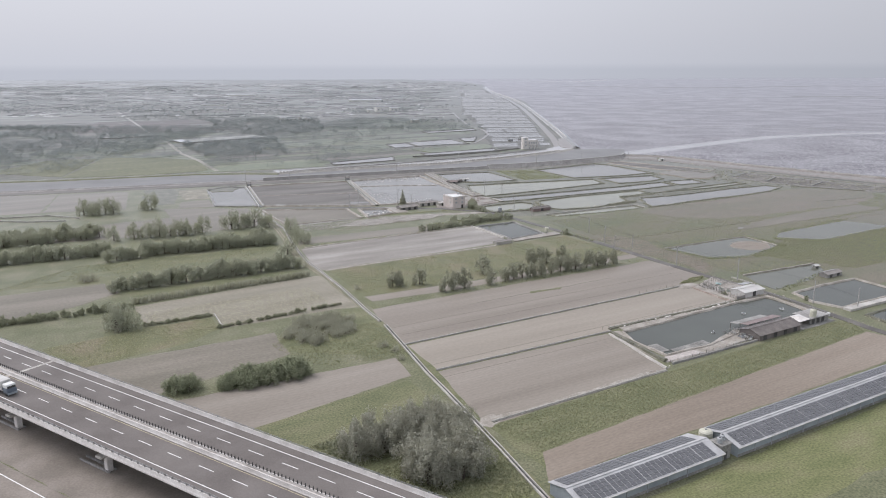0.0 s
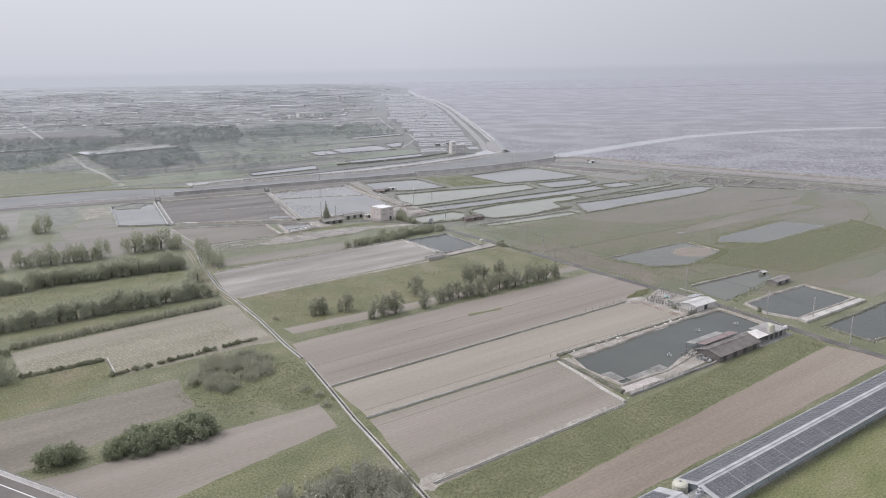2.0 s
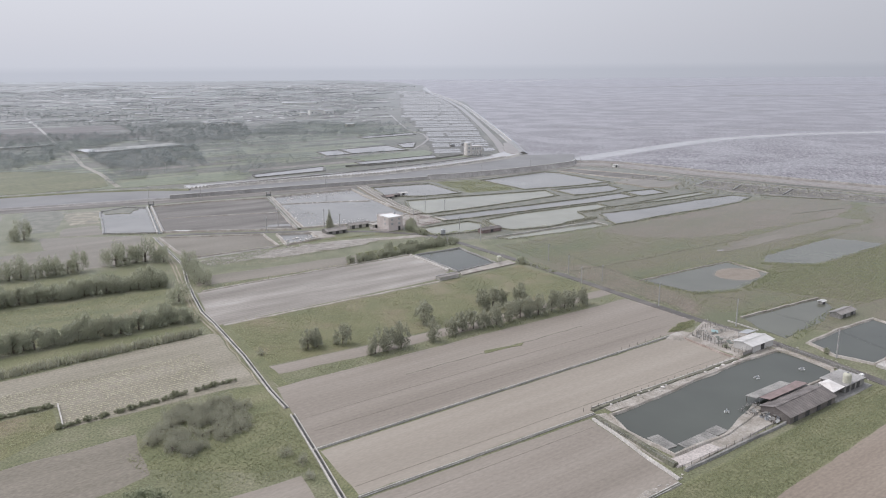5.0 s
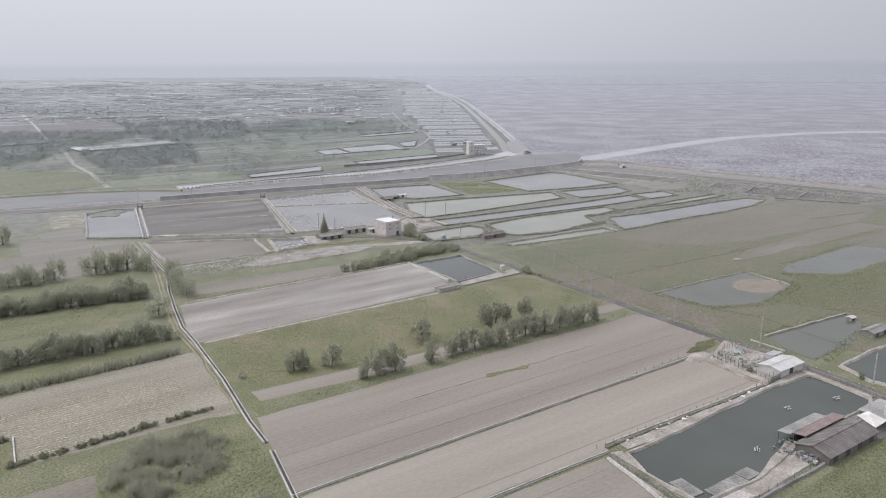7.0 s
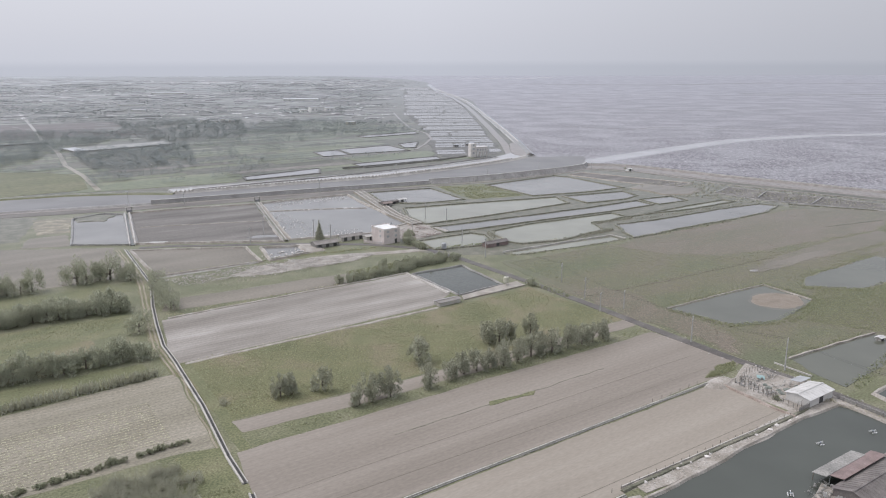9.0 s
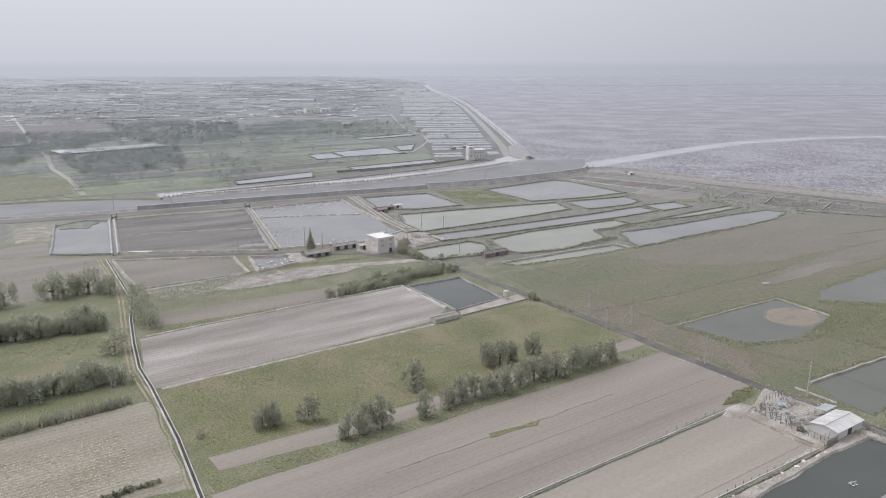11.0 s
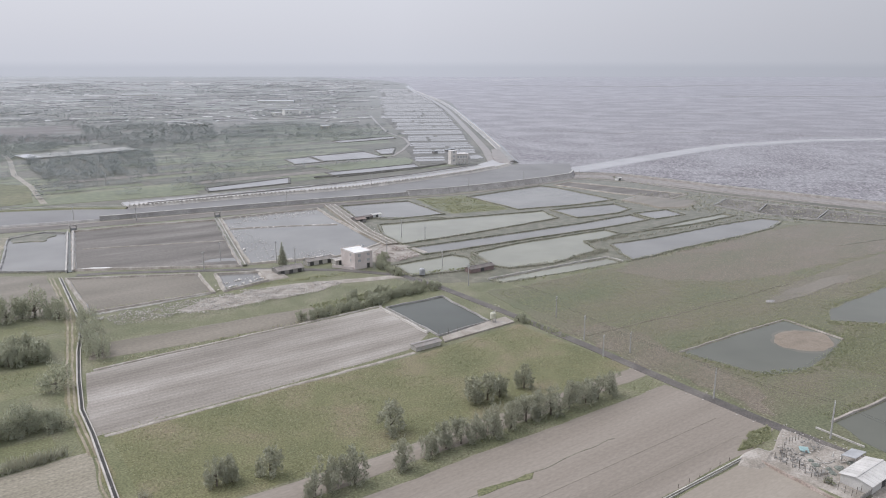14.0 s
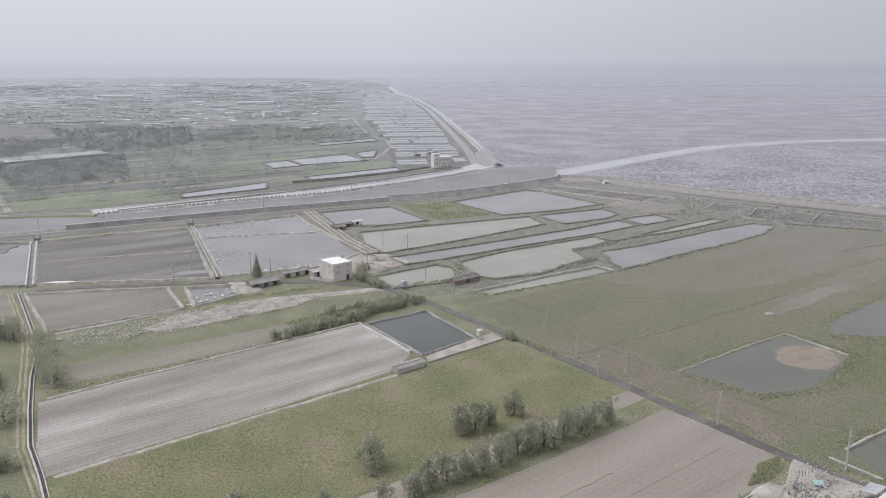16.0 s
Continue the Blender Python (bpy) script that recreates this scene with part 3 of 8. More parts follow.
plot("field_plot", [xy(94.5, 106.3), xy(131, 108.8), xy(187, 112), xy(239, 115), xy(243, 97), xy(88, 95.5), xy(91, 101)], M_SOIL_BROWN, 0.06, "long brown ploughed field behind the solar shed", rag=0.4)
plot("field_plot", [xy(91, 124), xy(156.5, 125.5), xy(246, 127), xy(240, 113), xy(90.5, 100)], M_LUSH, 0.04, "tall rough green grass strip", rag=0.5)
plot("field_plot", [xy(70, 80), xy(235, 80), xy(235, 60), xy(150, 62), xy(60, 58)], M_MOWN, 0.04, "bright green mown grass before the solar shed", rag=0.8)
plot("field_plot", [xy(256, 103), xy(330, 103), xy(320, 84), xy(248, 88)], M_SOIL_BROWN, 0.07, "brown field beside the farm lane", rag=0.5)
plot("field_plot", [(171, 299), (183, 275), (270, 330), (245, 352)], M_MUD_BROWN, 0.06, "bare drained pond floor", rag=0.6)
# fields on the far side of the ditch
plot("field_plot", [(-80, 162), (-19.5, 197.5), (-13.5, 184), (-50, 150)], M_SOIL_GREY, 0.06, "brown ploughed plot below the viaduct", rag=0.5)
plot("field_plot", [(-125, 178), (-63, 218.5), (-53, 199.5), (-81, 170), (-108, 152)], M_FALLOW, 0.06, "bare grey-brown plot beside dark bushes", rag=0.5)
plot("field_plot", [(-122.5, 245), (-66, 288), (-61.5, 290.5), (-51, 270), (-39, 247.5), (-45, 245.5), (-81.5, 223), (-88.8, 236), (-109, 224)], M_STUBBLE, 0.06, "stubble field with rows of dry crop remains", rag=0.4)
plot("field_plot", [(-215, 238), (-149, 275), (-137, 262), (-146, 243), (-190, 205)], M_FALLOW, 0.06, "dull brown fallow plot behind a hedge", rag=0.6)
plot("field_plot", [(-134, 263), (-74, 299), (-68, 290.5), (-124, 252)], M_LUSH, 0.04, "narrow green grass strip", rag=0.4)
plot("field_plot", [(-190, 262), (-98, 320), (-84, 298), (-138, 268), (-150, 276)], M_DRYGRASS, 0.03, "rough grass plot with dry patches", rag=0.5)
plot("field_plot", [(-175, 302), (-92, 346), (-86, 326), (-130, 300), (-165, 285)], M_LUSH, 0.05, "green meadow strip before a tree row", rag=0.5)
plot("field_plot", [(-185, 341), (-116, 381), (-104, 374), (-172, 333)], M_LUSH, 0.05, "bright green strip between tree rows", rag=0.5)
plot("field_plot", [(-255, 360), (-138, 441), (-110, 396), (-150, 372), (-215, 345)], M_FALLOW, 0.06, "bare grey-brown field before the ponds", rag=0.5)
plot("field_plot", [(-133.3, 201.3), (-113, 216.7), (-108, 222), (-90, 233.5), (-82.5, 222.8), (-89.3, 207.3), (-102.9, 195.4), (-114.4, 183.4)], M_DRYGRASS, 0.04, "mown green grass plot beside a hedge", rag=0.5)
plot("field_plot", [(-55, 147), (-14, 181), (0, 160), (-30, 140)], M_LUSH, 0.04, "mown green strip", rag=0.5)

plot("scrub_meadow", [(-36, 141), (-22, 152), (-8, 163), (5, 158), (13, 140), (20, 126), (14, 112), (2, 112), (-14, 124)], M_LUSH, 0.045, "lush weedy grass round the thicket", "meadow", rag=1.2)
plot("mown_patch", [(9.5 + 7.5 * math.cos(a), 121 + 6.0 * math.sin(a)) for a in np.linspace(0, 2 * math.pi, 19)[:-1]], M_MOWN, 0.05, "round mown green patch beside the ditch", "lawn", rag=0.3, step=2)
plot("scrub_meadow", [(-66, 208), (-52, 226), (-46, 243), (-38, 247), (-29, 233), (-20, 212), (-16, 198.5), (-20, 199.5), (-52, 201.5)], M_LUSH, 0.045, "lush weedy grass round the scrub", "meadow", rag=1.2)
run("ditch_verge", [(8, 160), (-2.5, 179), (-10, 196), (-18.5, 212), (-28.5, 231)], flat(4.5, 0.05), M_LUSH, "green grass verge beside the ditch", "verge", rag=0.6)
run("ditch_verge", [(-27, 238), (-44.5, 270), (-61.5, 300), (-69, 313)], flat(3.0, 0.05), M_LUSH, "green grass verge beside the ditch", "verge", rag=0.6)
# reed beds and water inland of the sea wall
plot("reed_bed", [(46, 412), (112, 449), (152, 474), (192, 501), (232, 535), (290, 530), (330, 500), (240, 330), (170, 285), (119, 281), (107.5, 297), (93.5, 320.5), (75.5, 351.5), (58.5, 379.5)], M_REED, 0.1, "wide green and brown reed bed", "reed bed", rag=1.5)
pond("pond", [(99.5, 344.5), (146.5, 371.5), (155.5, 352.5), (145, 340), (132, 329.5), (122, 325.5), (114, 328)], M_WATER_OLIVE, "shallow reed-fringed pond with a sandy shoal", rag=1.2)
run("bund", [(98.5, 344.5), (125, 360), (146.5, 372.3), (156.5, 352.3)], mound(0.9, 0.5), M_BANK, "pale earth bank of a reed-fringed pond", "bund", rag=0.5)
for grow, m, z, text in ((1.16, M_WATER_SHALLOW, 0.128, "brown shallows round a sand shoal"), (1.0, M_BANK_WET, 0.15, "brown sand shoal in a pond")):
    plot("sand_shoal", [(142.4 + grow * (10.2 * math.cos(a) * UX - 8.6 * math.sin(a) * VX), 352.3 + grow * (10.2 * math.cos(a) * UY - 8.6 * math.sin(a) * VY)) for a in np.linspace(0, 2 * math.pi, 25)[:-1]], m, z, text, "shoal", rag=1.8, step=1.5, low=0.1)
pond("pond", [(120.8, 295.8), (137.6, 304.7), (158.8, 315.7), (158.2, 304.5), (146.5, 291.0), (126.3, 275.3), (121.8, 285.7)], M_WATER_OLIVE, "long reed-fringed pond beside the lane", rag=1.0)
run("bund", [(120, 296), (137.3, 305.4), (158.6, 316.4)], mound(0.9, 0.6, 0.7), M_BANK, "thin pale bank of a reed-fringed pond", "bund", rag=0.4)
pond("pond", [(163, 371), (170, 384), (230, 424), (262, 440), (262, 418), (183, 366)], M_WATER_OLIVE, "long pond among reeds", 2.0, 0.5, None, rag=2.5)
plot("reed_bed", [(150, 395), (178, 420), (216, 447), (250, 468), (262, 458), (227, 437), (183, 409), (160, 396)], M_REED_BROWN, 0.16, "brown dry hollow in the reed bed", "reed bed", rag=2.5)
plot("mud_strip", [(149, 391.5), (166, 407), (180, 417), (204, 430), (198, 420), (172, 402), (156, 391.5)], M_MUD_BROWN, 0.2, "bare brown mud strip among reeds", "mud", rag=1.4, step=4)
plot("pale_sheet", [(150.2, 392.6), (151.2, 394.2), (154.2, 394.6), (152.0, 392.2)], M_CONCRETE_MID, 0.35, "crumpled pale sheet lying on the mud", "sheet", rag=0.5, step=1, low=0.2)
plot("reed_island", [(-192, 523), (-186, 529), (-171, 525), (-170, 510), (-184, 507)], M_BANKGREEN, 0.4, "weedy island at the edge of a pond", "island", rag=1.5, step=2.5, low=0.1)
# ponds of the lower farm, beside the farm lane
pond("pond", [(55.9, 223.4), (67.9, 230.6), (81.1, 240.3), (95.4, 250.2), (101.1, 254.1), (112.5, 261.3), (117.3, 263.6), (119.3, 263), (122.4, 257.6), (125.4, 251), (126.4, 248), (125, 245.5), (118.5, 241), (96.5, 226.5), (88.2, 218.2), (81.8, 212.3), (74.2, 208.1), (65.3, 202.7), (58, 214.6)], M_WATER_DARK, "dark fish pond with a pale crumbling edge", 1.5, 0.6, M_BANK)
pond("pond", [(132.1, 270.8), (146.8, 280.5), (164.8, 291.5), (174.1, 273.1), (142.4, 253.4), (134.6, 260.3)], M_WATER_DARK, "dark fish pond beside the lane", 1.8, 0.6, M_BANK)
pond("pond", [xy(256, 124.5), xy(300, 124.5), xy(300, 104), xy(254, 108)], M_WATER_DARK, "dark fish pond with a grassy edge", 2.4, 0.8, M_BANKGREEN)
pond("pond", [(6, 393.5), (27.5, 406), (42, 377), (24, 363.5)], M_WATER_DARK, "square dark pond with concrete walls", 0.9, 0.6, M_CONCRETE_MID)
plot("dyke_land", [(-96, 566), (-30, 605), (20, 628), (60, 644), (118, 682), (146, 707), (188, 688), (230, 630), (300, 558), (345, 505), (300, 512), (232, 541), (150, 478), (112, 455), (50, 425), (20, 425), (8, 436), (2, 450), (-8, 470), (-58, 458)], M_BANKGREEN, 0.035, "weedy grey-green land between the fish ponds", "dykes", rag=2.0)
# ponds round the pink house
pond("pond", [(-163, 531), (-131.6, 546), (-95, 558), (-60.5, 457), (-131, 454)], M_MUD, "drained pond of wet grey mud with puddles", 2.4, 0.9, M_BANK)
pond("pond", [(-128, 438.5), (-76, 443), (-63, 416.5), (-101, 394)], M_MUD_BROWN, "drained pond of smooth brown mud", 1.8, 0.8, M_BANK)
pond("pond", [(-189, 514), (-178, 531), (-166, 528), (-134, 452), (-162, 452)], M_WATER_GREY, "grey pond with a concrete edge", 1.5, 0.8, M_CONCRETE_DARK)
pond("pond", [(-92, 562.5), (-40, 591), (-31, 567), (-11, 522), (1, 498), (-9, 482), (-18, 472), (-56, 460.5)], M_WATER_GREY, "large grey pond with pale stones, some in place of white birds", 2.4, 0.9, M_BANK)
pond("pond", [(-67, 442), (-50, 444.5), (-45, 432), (-58, 419)], M_WATER_GREY, "small pond with stone edge", 2.2, 0.9, M_BANK)
pond("pond", [(-26, 600), (16.5, 615.5), (37.5, 571.5), (6.5, 557), (-14, 562)], M_WATER_GREY, "grey pond beyond a dyke", 2.0, 0.8, M_BANKGREEN)
pond("pond", [(0, 541.5), (32, 553.5), (98, 577), (103, 555), (53.5, 521), (13, 495), (3, 516)], M_WATER_GREEN, "long grey-green pond", 2.4, 0.9, M_BANKGREEN)
pond("pond", [(16, 486.5), (61, 510), (111, 538), (148, 562), (155, 547.5), (124, 527.5), (74, 501), (44, 483.5), (23, 473)], M_WATER_GREY, "long narrow grey pond", 2.4, 0.9, M_BANKGREEN)
pond("pond", [(9, 454), (35.4, 470.5), (42.5, 465.5), (44.5, 452), (38, 444), (17, 436.5)], M_WATER_GREEN, "small milky green pond", 2.4, 0.9, M_BANKGREEN)
pond("pond", [(46.5, 475), (73, 494), (122, 521), (127.5, 511), (113, 498), (104, 495), (106.5, 476), (94, 467), (81, 454), (60, 447), (54, 451)], M_WATER_GREEN, "milky green fish pond", 3.0, 0.9, M_BANKGREEN)
pond("pond", [(58, 630), (114, 673), (125, 665), (153, 614.5), (125, 598), (85, 583.5), (78, 596)], M_WATER_GREY, "wide grey pond beneath the canal dyke", 3.0, 0.9, M_BANKGREEN)
pond("pond", [(105, 580), (149, 598), (153.5, 581), (142, 568.5), (116, 556)], M_WATER_GREY, "grey pond between weedy dykes", 3.0, 0.9, M_BANKGREEN)
pond("pond", [(152.5, 566), (176, 577.5), (181, 561.5), (160, 549.5)], M_WATER_GREY, "short grey pond at the end of a dyke", 2.0, 0.8, M_BANKGREEN)
pond("pond", [(131, 511), (176, 542.5), (204.5, 562), (209.5, 556), (193, 545), (172, 532), (146, 520)], M_WATER_GREEN, "narrow milky green pond", 3.0, 0.9, M_BANKGREEN)
pond("pond", [(118, 490), (147, 503.5), (192, 532), (222, 547.5), (231, 541), (214.6, 521.5), (190.5, 504), (163, 488), (144.5, 475.5), (119, 458), (117, 470)], M_WATER_GREY, "long grey pond bordering the reed bed", 3.0, 0.8, M_BANKGREEN, rag=0.8)
pond("pond", [(49, 428), (91, 452.5), (107, 461), (112, 454), (95, 444.5), (63.5, 429), (54, 424.5)], M_WATER_GREEN, "narrow green ditch pond with a pale stone wall", 0.8, 0.25, M_BANKGREEN)
pond("pond", [(212, 589), (229, 611), (262, 578), (299, 543), (350, 495), (338, 484), (285, 523), (255, 543), (228, 562)], M_MUD, "dark drained basin beneath the sea wall", 2.0, 0.7, M_CONCRETE_DARK)
pond("pond", [(127, 677), (141, 689), (190, 648), (208, 631), (189, 613), (160, 640)], M_MUD, "dark muddy basin beneath the sea wall", 2.0, 0.7, M_BANK)
plot("field_plot", [(21, 625), (54.5, 637), (80, 584), (43, 571.5), (32, 594)], M_LUSH, 0.06, "overgrown green pond", rag=1.5)
# plots to the west of the drained ponds
plot("soil_patch", [(6.4, 154), (7, 158), (9.8, 159.8), (12, 157), (9.5, 152.5)], M_BANK, 0.08, "pale trodden patch at a field corner", "soil", rag=0.5, step=1.5)
plot("field_plot", [(-191, 474), (-213, 515), (-192, 520), (-177, 482)], M_YELLOWWEED, 0.06, "sandy plot with yellow-green weeds", rag=1.5)
plot("field_plot", [(-211, 452), (-240, 524), (-212, 520), (-192, 460)], M_BANKGREEN, 0.05, "rough green plot beside the yellow patch", rag=1.2)
plot("field_plot", [(-192, 443), (-140, 445), (-122, 416), (-177, 416)], M_FALLOW, 0.065, "bare grey-brown plot below the ponds", rag=0.8)
plot("field_plot", [(-190, 467), (-176, 475), (-162, 451), (-184, 446)], M_FALLOW, 0.07, "trodden brown plot beside the pond", rag=1.0)
plot("field_plot", [(-262, 427), (-288, 494), (-245, 507), (-216, 440)], M_FALLOW, 0.06, "grey-brown fallow plot", rag=0.8)
plot("field_plot", [(-330, 405), (-350, 480), (-290, 493), (-264, 426)], M_FALLOW, 0.06, "dull bare plot", rag=0.8)
run("plot_wall", [(-300, 405), (-272, 410), (-253, 417), (-230, 410)], kerb(0, 0.5, 0.8), M_CONCRETE, "pale low wall along a plot", "wall")
run("plot_wall", [(-300, 396), (-273, 400), (-255, 398), (-234, 402)], kerb(0, 0.5, 0.8), M_CONCRETE, "pale low wall along a plot", "wall")
plot("field_plot", [(-101, 397), (-80, 413), (-46, 416), (-14, 438), (-27, 443), (-60, 419), (-75, 412)], M_LUSH, 0.05, "green grassy bank below the drained pond", rag=0.8)
run("plot_wall", [(-89.3, 236.5), (-81.8, 223)], kerb(0, 0.35, 0.7), M_CONCRETE, "thin pale wall at a step of the stubble field", "wall", step=2)
run("furrow", [xy(140, 210), xy(175, 209.5), xy(211, 209.4)], mound(0.45, 0.1), M_BANKGREEN, "weedy furrow across the large field", "furrow", rag=0.5, step=2)
plot("weed_patch", [xy(170, 211), xy(184, 209.5), xy(182, 208), xy(169, 209)], M_LUSH, 0.14, "patch of green weeds on bare soil", "weeds", rag=0.8, step=1.5)
BROWN_FAR = [(104, 440), (121, 455), (146, 472), (190, 500), (237, 531), (286, 520), (276, 496), (250, 470), (214, 452), (178, 432), (148, 420), (124, 424)]
BROWN_LANE = [(68, 366), (80, 371), (92, 362), (97, 346), (110, 325), (112, 310), (107.5, 300), (95, 320), (78, 348)]
BROWN_EAST = [(212, 420), (262, 452), (285, 500), (300, 500), (285, 440), (262, 412), (240, 400)]
for corners, text in ((BROWN_FAR, "browner dry stretch of the reed bed"), (BROWN_LANE, "dry brown reeds beside the lane"), (BROWN_EAST, "dry brown end of the reed bed")):
    plot("reed_bed", corners, M_REED_BROWN, 0.14, text, "reed bed", rag=3.0, step=3.0)
run("reed_dyke", [(73.0, 360.7), (105.6, 377.5), (134.2, 394.0), (171.0, 416.2)], mound(1.0, 0.25), M_REED_BROWN, "low weedy dyke across the reed bed", "dyke", rag=0.6)
run("bund", [(-143, 492), (-110, 500), (-78, 507)], mound(1.4, 0.4), M_BANK, "low pale bund across the mud", "bund", rag=0.5)
plot("puddle", [(-80, 464), (-76, 469), (-66, 472), (-64, 467)], M_WATER_GREY, 0.15, "shallow puddle on the mud", "puddle", rag=1.0, step=2, low=0.12)
plot("salt_crust", [(-129, 454), (-124, 456.5), (-116, 456), (-119, 453.2)], M_WHITE, 0.5, "white crust at the edge of the mud", "crust", rag=0.8, step=2, low=0.12)
# tractor lines left on the bare fields
for k, (u0, u1, v0, v1) in enumerate([(103, 236, 193.5, 192.5), (103, 240, 201.5, 201.3), (99, 227, 165.5, 164.5), (96, 160, 155.8, 155.0)]):
    run("tractor_line", [xy(u0, v0), xy(u1, v1)], mound(0.3, 0.09), M_FALLOW, "faint tractor line across a bare field", "furrow", step=12)
# cross dykes
run("pond_dyke", [(-85, 534), (-55, 541), (-24, 544)], mound(1.6, 0.5), M_BANK, "low stone dyke across a pond", "dyke", rag=0.6)
dyke = run("pond_dyke", [(-95, 562), (-58.5, 456)], mound(3.6, 0.9, 0.7), M_BANKGREEN, "earth dyke with stone slopes and thin kerbs", "dyke", rag=0.3)
run("dyke_kerb", [(-95, 562), (-58.5, 456)], [(-0.9, 0.85), (-0.9, 1.2), (-0.5, 1.2), (-0.5, 0.85)], M_CONCRETE, parent=dyke)
run("dyke_kerb", [(-95, 562), (-58.5, 456)], [(0.9, 0.85), (0.9, 1.1), (1.3, 1.1), (1.3, 0.85)], M_CONCRETE_MID, parent=dyke)
dyke = run("pond_dyke", [(-33.5, 602), (-21.5, 566), (-6, 520), (7, 493)], mound(8.5, 0.9, 0.8), M_FALLOW, "broad earth dyke with thin concrete kerbs", "dyke", rag=0.25)
for side in (-3.2, -0.2, 2.8):
    run("dyke_kerb", [(-33.5, 602), (-21.5, 566), (-6, 520), (7, 493)], [(side, 0.8), (side, 1.25), (side + 0.35, 1.25), (side + 0.35, 0.8)], M_CONCRETE, parent=dyke)
feeder = run("feeder_channel", [(-165, 531), (-132, 450)], flat(2.0, 0.25), M_WATER_DARK, "narrow feeder channel between two concrete walls", "channel")
for side in (-1.3, 1.3):
    run("channel_wall", [(-165, 531), (-132, 450)], kerb(side, 0.6, 1.2), M_CONCRETE, parent=feeder)

# canal, its dykes and the sea wall
NORTH = [(-700, 468), (-330, 558), (-229, 596), (-190, 602), (-159, 601), (-120, 622), (-84, 642), (-50, 656), (-20, 671), (34, 714), (68, 745), (94, 773), (108, 795)]
SOUTH = [(-700, 414), (-330, 504), (-230, 540), (-162, 563.5), (-112, 585.5), (-51, 612), (16, 638.5), (43, 647.5), (80, 667.5), (121, 694.5), (146, 715), (152, 730)]
plot("canal_water", NORTH + [(165, 800)] + SOUTH[::-1], M_WATER_CANAL, 0.16, "grey silty canal water", "canal", rag=0, step=40, skirt=0.1)
for line_, high, reach in ((SOUTH[3:7], 2.3, 1.9), (SOUTH[6:], 3.6, 4.0)):
    wall = run("canal_wall", line_, [(-2.6, 0.0), (-0.6, high), (0.5, high), (reach, 0.0)], M_CONCRETE_MID, "long grey ribbed concrete canal dyke", "dyke", step=12)
    run("wall_cap", line_, [(-0.7, high), (-0.7, high + 0.25), (0.6, high + 0.25), (0.6, high)], M_CONCRETE, "pale concrete coping", step=12, parent=wall)
    rib = mesh_from("rib", [(-0.2, 0.6, 0), (0.2, 0.6, 0), (-0.2, -reach - 0.35, 0), (0.2, -reach - 0.35, 0), (-0.2, 0.6, high + 0.1), (0.2, 0.6, high + 0.1), (-0.2, -0.75, high + 0.1), (0.2, -0.75, high + 0.1)], [(2, 3, 7, 6), (0, 2, 6, 4), (1, 5, 7, 3), (4, 6, 7, 5)], M_CONCRETE_MID)
    for a, b in zip(line_, line_[1:]):
        way = Vector(b) - Vector(a)
        for k in range(int(way.length / 4.0)):
            p = Vector(a) + way * ((k + 0.5) * 4.0 / way.length)
            piece("rib", rib, pose(p.x, p.y, 0, 0, 0, math.degrees(math.atan2(way.y, way.x))), wall)
run("canal_bank", NORTH[:5], [(-4.0, 0.0), (-1.0, 0.9), (2.0, 0.9), (5.0, 0.0)], M_GRASS, "low grassy canal bank", "bank", step=12)
run("canal_edge", NORTH[:5], kerb(-3.2, 0.7, 1.0), M_CONCRETE, "thin pale concrete edge of the canal", "edge", step=12)
run("canal_bank", SOUTH[:4], [(-2.0, 0.0), (-0.5, 0.9), (0.5, 0.9), (2.0, 0.0)], M_CONCRETE_MID, "low concrete canal edge", "bank", step=12)
run("canal_wall", NORTH[4:], [(-2.6, 0.0), (-0.6, 1.8), (1.5, 1.8), (4.0, 0.0)], M_CONCRETE, "long concrete canal dyke", "dyke", step=12)
run("dyke_road", [(-700, 402), (-330, 492), (-230, 527), (-165, 549), (-112, 571), (-52, 597), (10, 617)], flat(12.0, 0.14), M_MUD, "dull grey flat strip along the canal dyke", "road", step=12)
run("dyke_road", [(-700, 410), (-330, 500), (-230, 535), (-162, 557), (-112, 579), (-50, 605), (20, 629.5), (59, 645.5), (119, 684), (146, 708), (190, 689), (230, 629.5), (269, 591.5), (307, 554.5), (700, 170)], flat(2.8, 0.2), M_ROADSIDE, "pale service path along the canal dyke and sea wall", "path", step=12)
plot("promenade", [(-159, 601), (-120, 622), (-84, 642), (-50, 656), (-20, 671), (34, 714), (68, 745), (94, 773), (108, 795), (119, 815), (118, 860), (99, 826), (76, 784), (34, 748), (-30, 694), (-84, 664), (-122, 645), (-168, 617)], M_PROMENADE, 0.9, "pale concrete promenade along the canal", "promenade", rag=0.5)
run("promenade_rail", [(-150, 612), (-106, 640), (-60, 669), (20, 732), (80, 790)], kerb(0, 0.4, 1.7), M_CONCRETE_MID, "low grey wall along the promenade", "wall", step=10)
for shift, w, m, text in ((-4.5, 3.4, M_CONCRETE, "pale roadway of the promenade"), (-13.5, 1.2, M_CONCRETE, "pale upper step of the promenade"), (-17.0, 2.2, M_CONCRETE_DARK, "dull gutter of the promenade")):
    run("promenade_lane", [(x + 0.55 * shift, y - shift) for x, y in [(-156, 603), (-120, 622), (-84, 642), (-50, 656), (-20, 671), (34, 714), (68, 745), (90, 772)]], flat(w, 1.1), m, text, "promenade", step=10)
plot("turning_circle", [(99, 826), (102, 868), (107, 908), (118, 919), (122, 880), (120, 822), (108, 796), (100, 806)], M_ROADSIDE, 1.2, "pale concrete turning circle at the canal mouth", "pavement", rag=1.0)
